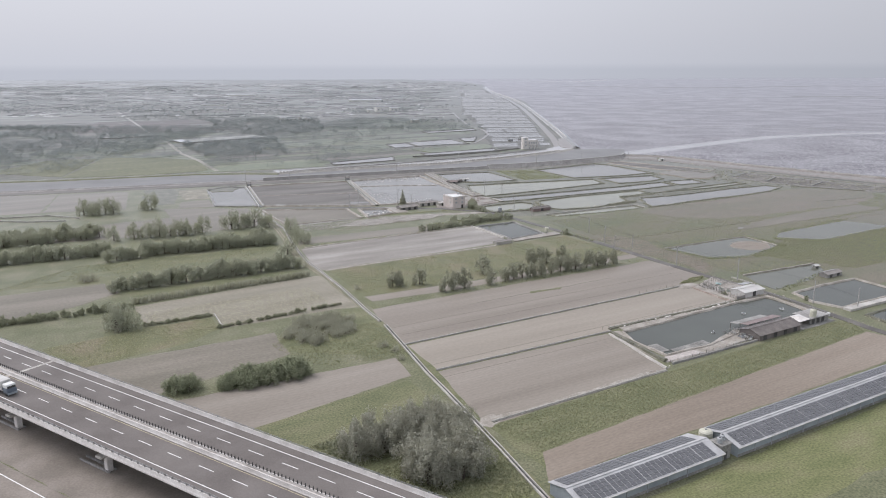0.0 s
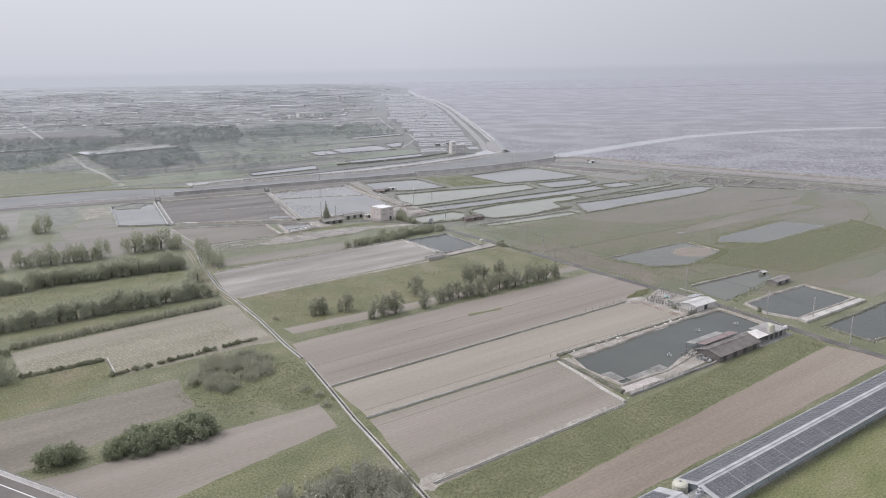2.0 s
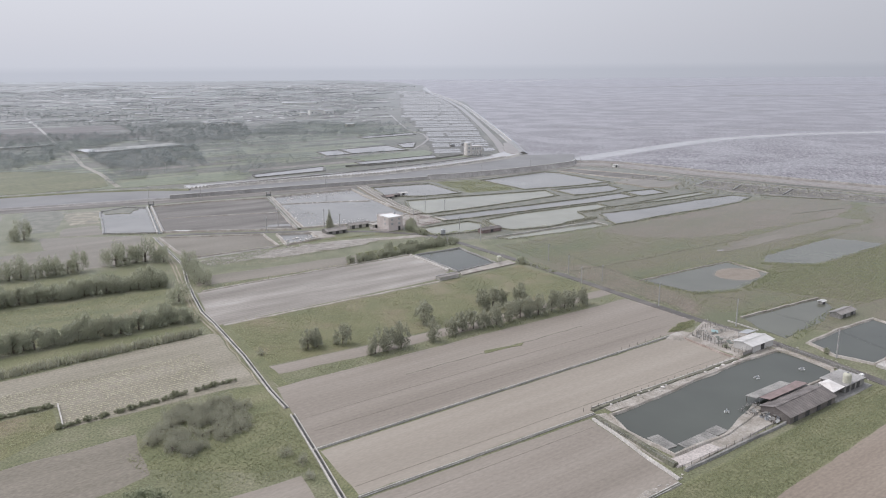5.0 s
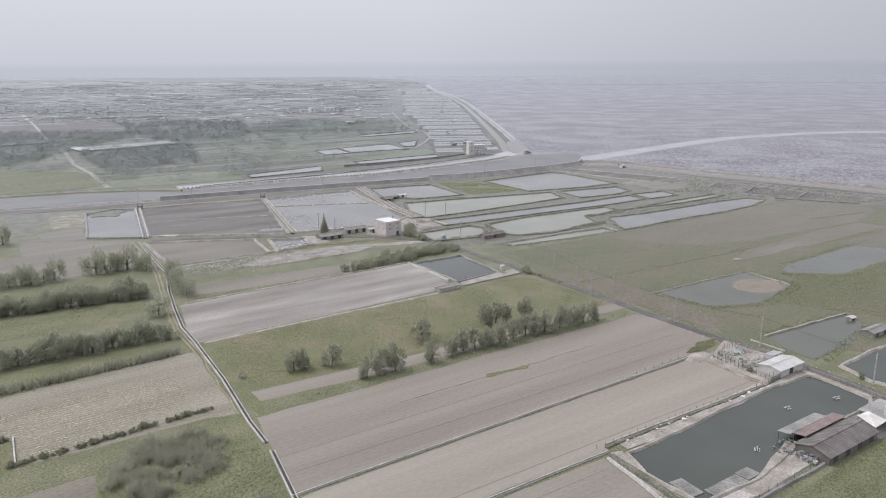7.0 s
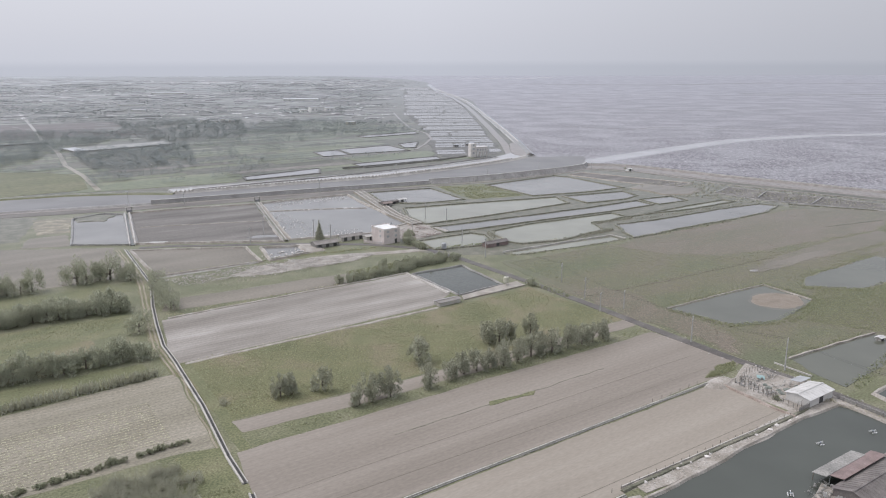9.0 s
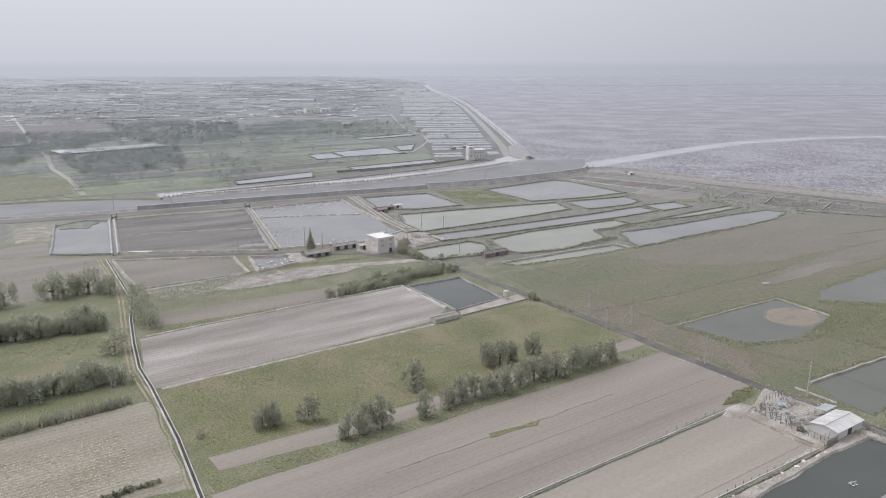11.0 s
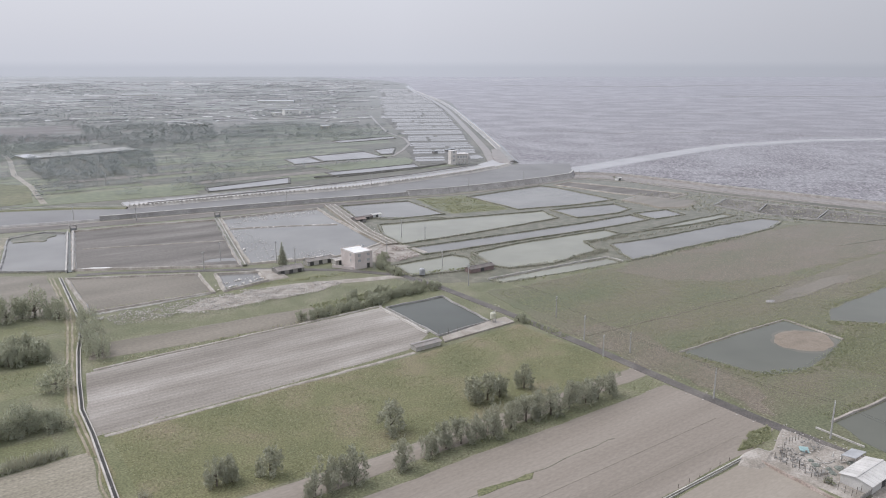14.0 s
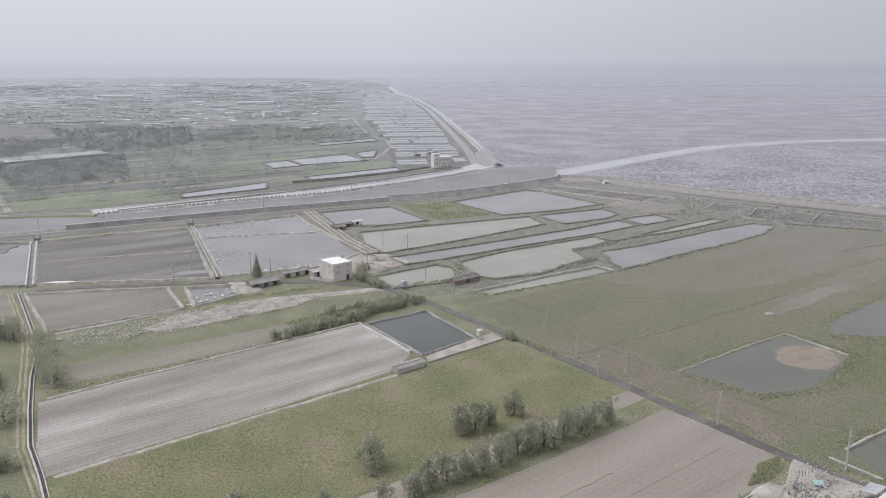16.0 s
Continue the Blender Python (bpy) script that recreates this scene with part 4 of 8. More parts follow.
run("sea_wall", [(149, 728), (172, 724), (194, 713), (242, 657), (283, 617), (323, 578), (700, 213)], [(-9.0, 0.06), (-3.5, 2.2), (-1.0, 2.7), (0.6, 2.7), (4.0, 1.2), (13.0, 0.7), (17.0, 0.05)], M_GREYBROWN, "grey-brown sea wall with a gravel crest", "sea wall", step=8, rag=0.25)
run("sea_kerb", [(149, 727), (172, 723), (193, 712), (241, 656), (282, 616), (322, 577), (700, 212)], kerb(0, 0.4, 3.0), M_CONCRETE, "thin pale kerb on the sea wall", "kerb", step=20)
for a, b in (((246, 590.5), (231, 569)), ((275, 569.5), (254, 544))):
    run("basin_bar", [a, b], kerb(0, 0.7, 0.8), M_CONCRETE_MID, "pale concrete bar across the drained basin", "bar", step=6)
COAST = [(115, 808), (118, 917), (119, 1016), (119, 1164), (118.5, 1395), (117.5, 1646), (116, 1776), (107, 1988), (92, 2200), (74, 2436), (58, 2680), (47, 3200)]
run("sea_wall", COAST, [(-5.5, 0.06), (-2.5, 1.8), (-0.6, 2.4), (1.0, 2.4), (3.0, 1.4), (5.5, 0.1)], M_CONCRETE_DARK, "long stone sea wall of the far shore", "sea wall", step=12, rag=0.5)
run("sea_parapet", [(x - 1.2, y) for x, y in COAST[1:]], kerb(0, 0.8, 3.3), M_BARRIER, "pale concrete parapet on the far sea wall", "wall", step=40)
run("sea_path", [(x - 4.5, y) for x, y in COAST[1:]], flat(2.0, 0.9), M_CONCRETE, "pale path behind the far sea wall", "path", step=40)
run("coast_road", [(96, 812), (101, 917), (103, 1100), (104, 1390), (103, 1640), (98, 1800), (92, 2000), (80, 2200), (62, 2440), (45, 2900), (38, 3200)], flat(8.0, 0.5), M_ROADSIDE, "pale road behind the far sea wall", "road", step=40)
# creeks and bars on the tidal flat
for k, (line, w, m, text) in enumerate([
    ([(205, 1150), (290, 1090), (330, 1120), (470, 1080), (560, 1040)], 5, M_MUD, "dark winding creek on the tidal flat"),
    ([(180, 1700), (330, 1560), (520, 1480), (700, 1500)], 6, M_MUD, "dark winding creek on the tidal flat"),
    ([(900, 2200), (1300, 2150), (1900, 2250), (2600, 2100)], 40, M_MUD, "wide dark bar on the tidal flat"),
    ([(380, 3300), (900, 3050), (1500, 3300), (2400, 2950)], 55, M_MUD, "wide dark bar on the tidal flat"),
    ([(120, 4600), (360, 4400), (540, 4250), (820, 4700)], 60, M_WATER_CHANNEL, "pale far channel on the tidal flat"),
    ([(900, 6000), (2200, 5600), (4200, 5400)], 140, M_WATER_CHANNEL, "pale far channel on the tidal flat"),
    ([(300, 2300), (520, 2150), (900, 2120), (1250, 2000)], 9, M_WATER_CHANNEL, "pale shallow creek on the tidal flat"),
    ([(1250, 1500), (1600, 1420), (2100, 1450)], 8, M_MUD, "dark winding creek on the tidal flat"),
]):
    run("creek", line, [(-w / 2, 0.05), (-w / 2 + 0.5, 0.09 + 0.004 * k), (w / 2 - 0.5, 0.09 + 0.004 * k), (w / 2, 0.05)], m, text, "creek", step=25, rag=2.0)

# lanes and tracks
LANE = [(-127, 445), (-114, 448), (-53, 451), (-16, 448), (12, 438), (27, 420), (41, 399), (55, 378), (72, 350), (90, 319), (104, 296), (118, 276), (129, 256), (141, 230), (165, 190)]
run("farm_lane", LANE, flat(3.6, 0.13), M_LANE, "narrow worn asphalt farm lane", "road", step=3)
run("house_track", [(12, 437), (-2, 432.5), (-20, 428), (-32, 425), (-42, 420)], flat(5.5, 0.08), M_BANK, "pale dirt track branching to the house", "track", step=3, rag=0.3)
for side in (-0.75, 0.75):
    run("wheel_track", [(-60 + side, 289), (-74 + side, 312), (-87.5 + side, 343), (-102 + side, 378), (-110 + side, 396), (-136 + side, 441)], flat(0.7, 0.07), M_TRACK, "pale wheel track in the grass beside the ditch", "track", step=3, rag=0.2)
run("wheel_track", [(-58.8, 288), (-49, 268), (-38, 247)], flat(0.5, 0.1), M_TRACK, "pale dirt track beside the stubble", "track", step=3, rag=0.5)
run("track_verge", [(-59.5, 289), (-73.5, 312), (-87, 343), (-101.5, 378), (-109.5, 396), (-135.5, 441)], flat(4.2, 0.05), M_DRYGRASS, "worn grass verge beside the ditch", "verge", step=3, rag=0.5)

# concrete irrigation ditch: two thin walls and dark water between
DITCH_A = [(24.6, 112), (18.2, 126.1), (12.1, 140.5), (5.5, 155.4), (-2.0, 172.4), (-8.8, 187), (-16.7, 206), (-25.8, 227.5)]
DITCH_B = [(-28, 231.5), (-34.2, 242.5), (-47.3, 269), (-64, 299.5), (-72, 313), (-80.6, 332.5), (-89.8, 355), (-99.5, 382.5), (-104, 390), (-132, 441)]
for line in (DITCH_A, DITCH_B):
    water = run("ditch", line, flat(0.9, 0.12), M_DARK, "narrow concrete irrigation ditch with dark water", "ditch", step=3)
    run("ditch_wall", line, kerb(-0.52, 0.4, 0.5), M_CONCRETE, step=3, parent=water)
    run("ditch_wall", line, kerb(0.5, 0.22, 0.42), M_CONCRETE, step=3, parent=water)
# field bunds: a shallow gutter between two thin kerbs
for line, text in (([xy(97.5, 161.2), xy(165.5, 160)], "thin concrete field gutter between two fields"), ([xy(98.5, 184.8), xy(234, 185.6)], "thin concrete field gutter beside the large field"), ([xy(93, 125), xy(156, 126)], "thin concrete field gutter along the grass strip")):
    gutter = run("field_gutter", line, mound(1.2, 0.12, 0.9), M_BANKGREEN, text, "gutter", step=3, rag=0.3)
    run("gutter_kerb", line, kerb(-0.3, 0.24, 0.3), M_CONCRETE, step=3, parent=gutter)
    run("gutter_kerb", line, kerb(0.28, 0.18, 0.24), M_CONCRETE_MID, step=3, parent=gutter)
# earth bunds
for line, w, h, m, text in [
    ([xy(163, 158), xy(157, 127)], 1.0, 0.5, M_CONCRETE, "low concrete bund beside the pond"),
    ([xy(229.2, 182), xy(227.4, 160)], 1.0, 0.5, M_BRICKEARTH, "reddish brown earth bund below the farmyard"),
    ([xy(166, 161.6), xy(230, 160.4), xy(235, 160.8)], 1.2, 0.5, M_BANKGREEN, "weedy earth bank of the fish pond"),
    ([xy(164, 158), xy(161, 131)], 2.0, 0.9, M_BANKGREEN, "bank of the fish pond"),
    ([xy(161, 128.5), xy(200, 128.5)], 0.9, 0.6, M_CONCRETE_DARK, "low stained retaining wall beside the fish pond"),
    ([xy(118.5, 328.5), xy(219, 330)], 1.3, 0.3, M_BANK, "pale bund along the salty field"),
    ([xy(217.5, 328), xy(216.5, 296)], 1.0, 0.7, M_CONCRETE, "pale bund beside the square pond"),
    ([xy(111.5, 283.5), xy(203, 284)], 1.6, 0.2, M_BANK, "pale weedy bund along the salty field"),
    ([(-100, 390.8), (-80, 403.5), (-62, 416.3)], 0.9, 0.4, M_CONCRETE, "thin pale bund below the drained pond"),
    ([(48, 429), (91, 454), (107.5, 462.5), (113, 455)], 0.8, 0.8, M_CONCRETE, "thin pale stone wall beside a ditch pond"),
    ([(270, 496), (250, 488), (230, 480)], 1.4, 0.3, M_BANKGREEN, "low dyke across the reed bed"),
    ([(240, 545), (300, 515)], 1.5, 0.6, M_BANKGREEN, "low dyke across the reed bed"),
]:
    run("bund", line, mound(w, h, 0.6), m, text, "bund", step=3, rag=0.3)
run("pond_path", [(55, 227.3), (69, 234.2), (81.6, 243.1), (95.8, 253.1), (102.6, 257.9), (112.6, 264.4), (118.3, 266.6), (122.3, 263.3), (126, 255.5), (128.8, 250)], flat(4.4, 0.2), M_BANK, "pale trodden path round the fish pond", "path", step=2, rag=0.6)
run("pond_path", [(53.6, 224), (56, 212), (63.8, 199)], flat(3.0, 0.2), M_BANK, "pale trodden path beside the fish pond", "path", step=2, rag=0.5)
plot("brick_paving", [(64.2, 197.2), (62.9, 200.6), (66, 201.8), (74.6, 207), (77, 204.6)], M_REDRUBBLE, 0.36, "pinkish brick paving at the corner of the pond", "paving", rag=0.3, step=2)
run("field_edge", [xy(93.5, 125.9), xy(120, 126.4), xy(150, 127.2)], flat(1.5, 0.1), M_BANK, "pale crumbled edge of a bare field", "edge", step=2, rag=0.7)
lane_wall = run("lane_wall", [(120.4, 267.6), (127.3, 254.6), (132.6, 242.6)], kerb(0, 0.35, 1.2), M_CONCRETE_DARK, "stained ribbed concrete wall along the lane", "wall", step=3)
rib = mesh_from("rib", [(-0.12, -0.3, 0), (0.12, -0.3, 0), (0.12, 0.3, 0), (-0.12, 0.3, 0), (-0.12, -0.3, 1.35), (0.12, -0.3, 1.35), (0.12, 0.3, 1.35), (-0.12, 0.3, 1.35)], [(0, 1, 5, 4), (1, 2, 6, 5), (2, 3, 7, 6), (3, 0, 4, 7), (4, 5, 6, 7)], M_CONCRETE_MID)
for k in range(16):
    f = (k + 0.5) / 16 * 27.8
    a, b, g = ((120.4, 267.6), (127.3, 254.6), f / 14.7) if f < 14.7 else ((127.3, 254.6), (132.6, 242.6), (f - 14.7) / 13.1)
    piece("rib", rib, pose(a[0] + (b[0] - a[0]) * g, a[1] + (b[1] - a[1]) * g, 0, 0, 0, -63), lane_wall)
plot("pond_apron", [xy(164, 131.5), xy(182, 133.5), xy(193, 137), xy(203, 139.5), xy(201, 130), xy(163, 129)], M_BANK, 0.3, "pale trodden earth yard beside the fish pond", "yard", rag=0.5)
plot("pond_apron", [(25, 361.5), (44, 377.5), (48.5, 380.5), (51, 375), (25.5, 357)], M_BANK, 0.5, "pale concrete apron of the square pond", "apron", rag=0.1, skirt=0.05)
plot("pond_apron", [xy(222, 137), xy(240.5, 137.5), xy(240.5, 127.5), xy(222, 127.5)], M_CONCRETE_DARK, 0.3, "grey concrete yard behind the sheds", "yard", rag=0.1)
run("gutter_kerb", [xy(167, 162.7), xy(228, 161.2)], kerb(0, 0.25, 0.4), M_CONCRETE, "thin pale kerb between the field and the fish pond", "kerb", step=3)
plot("soil_heap", [(88.5, 277), (90.5, 280), (95, 283.2), (97.5, 281), (94.5, 278), (91.5, 275.8)], M_BANK, 0.5, "low heap of pale soil at a field corner", "soil", rag=0.5, step=1.2, skirt=1.4)
plot("weed_patch", [(90, 283), (97, 291.5), (103, 294.5), (101, 289), (95, 284.5)], M_LUSH, 0.12, "patch of green weeds at a field corner", "weeds", rag=0.8, step=1.5)
plot("farmyard", [xy(228.5, 184.5), xy(237, 183.5), xy(248, 188), xy(248.3, 178), xy(249.6, 170), xy(247.5, 160.3), xy(230.5, 160)], M_BANK, 0.2, "pale littered farmyard", "yard", rag=0.4)
plot("pond_slope", [(-52, 449), (-45, 449), (-37, 438), (-44, 432)], M_BANK, 0.5, "pale sloping stone bank", "bank", rag=0.3, skirt=1.0)
plot("walkway", [(141.4, 250.6), (175.6, 271.6), (177, 269.4), (142.9, 248.2)], M_CONCRETE, 0.9, "pale concrete walkway between two ponds", "walkway", rag=0.2, skirt=0.05)
plot("rubble_ground", [(-72, 394), (-63, 409), (-40, 422), (-18, 428.5), (-14, 427), (-17, 421.5), (-26, 413), (-41, 405), (-56, 394)], M_BANK, 0.1, "pale ground strewn with rubble", "rubble ground", rag=2.0, step=2.5)
plot("rubble_yard", [(-8, 476), (0, 497), (14, 492), (24, 478), (10, 462), (2, 458)], M_BANK, 0.25, "pale rubble yard behind the house", "yard", rag=1.2)
plot("rubble_yard", [(160, 612), (176, 626), (205, 605), (190, 585), (175, 583)], M_FALLOW, 0.6, "brown rubble mound beneath the sea wall", "mound", rag=2.0, skirt=3)


# ---- the viaduct ----
ROAD_TURN = -30.63
ROAD_X, ROAD_Y = 2.266, 1.385


def viaduct():
    top = holder("viaduct", ROAD_X, ROAD_Y, 0, ROAD_TURN, "concrete road viaduct with dark asphalt and white lane lines", "bridge", kind="structure")
    x0, x1 = -420.0, 160.0
    part("deck", boxes((x0, 66.3, 6.62, x1, 90.4, 6.96)), M_BARRIER, top, "pale concrete deck slab")
    for a, b in ((66.95, 77.7), (79.3, 89.75)):
        part("carriageway", boxes((x0, a, 6.96, x1, b, 7.0)), M_ASPHALT, top, "dark grey asphalt carriageway")
    # box girders in a darker concrete than the whitish deck slab
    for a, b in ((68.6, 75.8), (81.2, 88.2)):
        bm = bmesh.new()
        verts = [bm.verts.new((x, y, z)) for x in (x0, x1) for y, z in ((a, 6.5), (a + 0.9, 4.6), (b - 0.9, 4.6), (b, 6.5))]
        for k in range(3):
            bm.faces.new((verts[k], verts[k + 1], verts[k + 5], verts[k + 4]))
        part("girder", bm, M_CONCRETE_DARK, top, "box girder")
    barrier = [(0.0, 0.0), (0.12, 0.3), (0.2, 0.95), (0.42, 0.95), (0.5, 0.3), (0.55, 0.0)]
    part("median_strip", boxes((x0, 77.7, 6.96, x1, 79.3, 7.06)), M_BARRIER, top, "pale concrete median strip")
    for y in (66.3, 89.8, 77.75, 78.75):
        bm = bmesh.new()
        rows = [[bm.verts.new((x, y + dy, 6.96 + dz)) for dy, dz in barrier] for x in (x0, x1)]
        for k in range(5):
            bm.faces.new((rows[0][k], rows[1][k], rows[1][k + 1], rows[0][k + 1]))
        part("parapet" if y in (66.3, 89.8) else "median_barrier", bm, M_BARRIER, top, "pale concrete barrier")
    rail_me = bpy.data.meshes.new("rail")
    bm = bmesh.new()
    tube(bm, (x0, 0, 0), (x1, 0, 0), 0.05, sides=5)
    bm.to_mesh(rail_me)
    bm.free()
    rail_me.materials.append(M_STEEL)
    for z in (8.1, 8.35):
        piece("rail", rail_me, pose(0, 90.12, z), top)
        piece("rail", rail_me, pose(0, 66.65, z), top)

    def line(name, y, w, m):
        part(name, boxes((x0, y - w / 2, 7.0, x1, y + w / 2, 7.012)), m, top)

    for y in (69.3, 87.5):
        line("edge_line", y, 0.22, M_WHITE)
    for y in (77.2, 80.0):
        line("centre_line", y, 0.16, M_YELLOW)
    bm = bmesh.new()
    box(bm, 0, -0.1, 7.0, 4.6, 0.1, 7.012)
    dash = bpy.data.meshes.new("lane_mark")
    bm.to_mesh(dash)
    bm.free()
    dash.materials.append(M_WHITE)
    for k in range(-12, 26):
        piece("lane_mark", dash, pose(-167.7 + 10.1 * k, 74.0, 0), top)
        piece("lane_mark", dash, pose(-163.9 + 10.1 * k, 84.2, 0), top)
    bm = bmesh.new()
    box(bm, -0.07, -0.14, 0, 0.07, 0.14, 0.75, bevel=0.02)
    paddle = bpy.data.meshes.new("glare_paddle")
    bm.to_mesh(paddle)
    bm.free()
    paddle.materials.append(M_DARK)
    for k in range(215):
        piece("glare_paddle", paddle, pose(-215 + 1.05 * k, 78.95, 7.9, 0, 0, 20), top)
    bm = bmesh.new()
    box(bm, -0.16, -0.12, 0, 0.16, 0.12, 0.6, bevel=0.03)
    post = bpy.data.meshes.new("rail_post")
    bm.to_mesh(post)
    bm.free()
    post.materials.append(M_CONCRETE_MID)
    for k in range(125):
        piece("rail_post", post, pose(-260 + 2.2 * k, 66.62, 7.9), top)
    bm = bmesh.new()
    box(bm, -0.07, -0.06, 0, 0.07, 0.06, 0.45, bevel=0.02)
    thin = bpy.data.meshes.new("rail_post_thin")
    bm.to_mesh(thin)
    bm.free()
    thin.materials.append(M_STEEL)
    for k in range(70):
        piece("rail_post", thin, pose(-260 + 4.0 * k, 90.1, 7.9), top)
    for k in range(-3, 9):
        r = -170.1 + 37.5 * k
        part("pier_cap", boxes((r - 1.1, 67.2, 3.9, r + 1.1, 89.2, 4.6), bevel=0.15), M_CONCRETE, top)
        for y in (68.8, 86.0):
            part("pier", boxes((r - 0.65, y, -0.2, r + 0.65, y + 1.5, 4.0), bevel=0.15), M_BARRIER, top)
        for y in (68.6, 70.2):
            part("footing_beam", boxes((r - 10, y, 0.0, r + 1.2, y + 0.5, 0.55), bevel=0.08), M_CONCRETE_MID, top)
    part("expansion_joint", boxes((-188.9, 67.0, 7.0, -187.9, 89.7, 7.014)), M_CONCRETE, top, "pale expansion joint")
    return top


def road_xy(r, s):
    a = radians(ROAD_TURN)
    return (ROAD_X + r * math.cos(a) - s * math.sin(a), ROAD_Y + r * math.sin(a) + s * math.cos(a))


viaduct()
plot("bare_earth", [road_xy(-420, 59), road_xy(160, 59), road_xy(160, 90), road_xy(-420, 90)], M_ROADSIDE, 0.04, "bare grey earth below the viaduct", "bare ground", rag=0.8)
plot("dirt_road", [road_xy(-420, 58.6), road_xy(160, 58.6), road_xy(160, 64.3), road_xy(-420, 64.3)], M_ROADSIDE, 0.07, "brown dirt road beside the viaduct", "road", rag=0.5)
plot("service_road", [road_xy(-420, 42), road_xy(160, 42), road_xy(160, 58), road_xy(-420, 58)], M_ROADSIDE, 0.1, "grey service road beside the viaduct", "road", rag=0.1)
plot("road_line", [road_xy(-420, 55.3), road_xy(160, 55.3), road_xy(160, 55.55), road_xy(-420, 55.55)], M_WHITE, 0.115, "white painted edge line of the service road", "road marking", rag=0.0, low=0.1, skirt=0.01)


def lorry():
    x, y = road_xy(-174.6, 71.4)
    top = holder("lorry", x, y, 7.0, ROAD_TURN, "white box lorry with a blue-grey cab front on the viaduct", "lorry")
    body = part("cab", boxes((-2.4, -1.2, 0.6, -0.1, 1.2, 2.0), bevel=0.12), M_CABBLUE, top, "dark blue-grey cab")
    part("cab_roof", boxes((-2.4, -1.2, 2.0, -0.35, 1.2, 3.1), bevel=0.2), M_WHITE, top, "white cab roof and wind deflector")
    part("windscreen", boxes((-0.36, -1.05, 2.05, -0.3, 1.05, 2.6)), M_DARK, body)
    part("bumper", boxes((-0.3, -1.2, 0.45, 0.05, 1.2, 0.95), bevel=0.05), M_BLUESHEET, body)
    part("cargo_box", boxes((-10.2, -1.25, 1.0, -2.7, 1.25, 3.6), bevel=0.05), M_WHITESHEET, top, "white cargo box")
    part("chassis", boxes((-10.0, -0.5, 0.6, -2.0, 0.5, 1.0)), M_DARK, top)
    for wx in (-1.3, -7.6, -8.9):
        for wy in (-1.2, 0.9):
            bm = bmesh.new()
            tube(bm, (wx, wy, 0.5), (wx, wy + 0.3, 0.5), 0.5, sides=14)
            part("wheel", bm, M_DARK, top)


lorry()


# ---- sheds and houses ----
def slope(bm, p, q, r, s, thick=0.1):
    """A slab whose top face is p q r s."""
    up = (Vector(q) - Vector(p)).cross(Vector(s) - Vector(p)).normalized() * thick
    a = [bm.verts.new(Vector(v)) for v in (p, q, r, s)]
    b = [bm.verts.new(Vector(v) - up) for v in (p, q, r, s)]
    bm.faces.new(a)
    bm.faces.new(b[::-1])
    for k in range(4):
        bm.faces.new((a[k], b[k], b[(k + 1) % 4], a[(k + 1) % 4]))
    return bm


def gable(name, u, v, long, wide, eave, ridge, wall, roof, label, category="shed", doors=1, ribs=0, over=0.4, ridge_at=0.5, open_front=False, roof_label=""):
    """A shed along the fields' bearing; local x runs along its ridge."""
    x, y = xy(u, v)
    top = holder(name, x, y, 0, 33, label, category)
    t = 0.12
    rv = wide * ridge_at
    if not open_front:
        part("wall", boxes((0, 0, 0, long, t, eave)), wall, top)
    part("wall", boxes((0, wide - t, 0, long, wide, eave)), wall, top)
    for x0 in (0, long - t):
        bm = bmesh.new()
        ring = [(0, t, 0), (0, wide - t, 0), (0, wide - t, eave), (0, rv, ridge - 0.1), (0, t, eave)]
        a = [bm.verts.new((x0, p[1], p[2])) for p in ring]
        b = [bm.verts.new((x0 + t, p[1], p[2])) for p in ring]
        bm.faces.new(a[::-1])
        bm.faces.new(b)
        for k in range(5):
            bm.faces.new((a[k], a[(k + 1) % 5], b[(k + 1) % 5], b[k]))
        part("gable_wall", bm, wall, top)
    front = part("roof_slope", slope(bmesh.new(), (-over, -over, eave), (long + over, -over, eave), (long + over, rv, ridge), (-over, rv, ridge)), roof, top, roof_label)
    back = part("roof_slope", slope(bmesh.new(), (-over, rv, ridge), (long + over, rv, ridge), (long + over, wide + over, eave), (-over, wide + over, eave)), roof, top, roof_label)
    part("ridge_cap", boxes((-over, rv - 0.25, ridge - 0.02, long + over, rv + 0.25, ridge + 0.08), bevel=0.03), roof, top)
    if ribs:
        n = int(long / ribs)
        for side, sy0, sy1, z0, z1 in ((front, -over, rv, eave, ridge), (back, wide + over, rv, eave, ridge)):
            bm = bmesh.new()
            for k in range(1, n):
                rx = long * k / n
                tube(bm, (rx, sy0, z0 + 0.03), (rx, sy1, z1 + 0.03), 0.05, sides=4)
            part("rib", bm, roof, side)
    for k in range(doors):
        dx = long * (k + 0.5) / doors
        part("door", boxes((dx - 0.9, -0.05, 0, dx + 0.9, 0.02, min(2.2, eave - 0.2))), M_DARK, top, "dark panel painted for the shade inside a doorway")
    return top


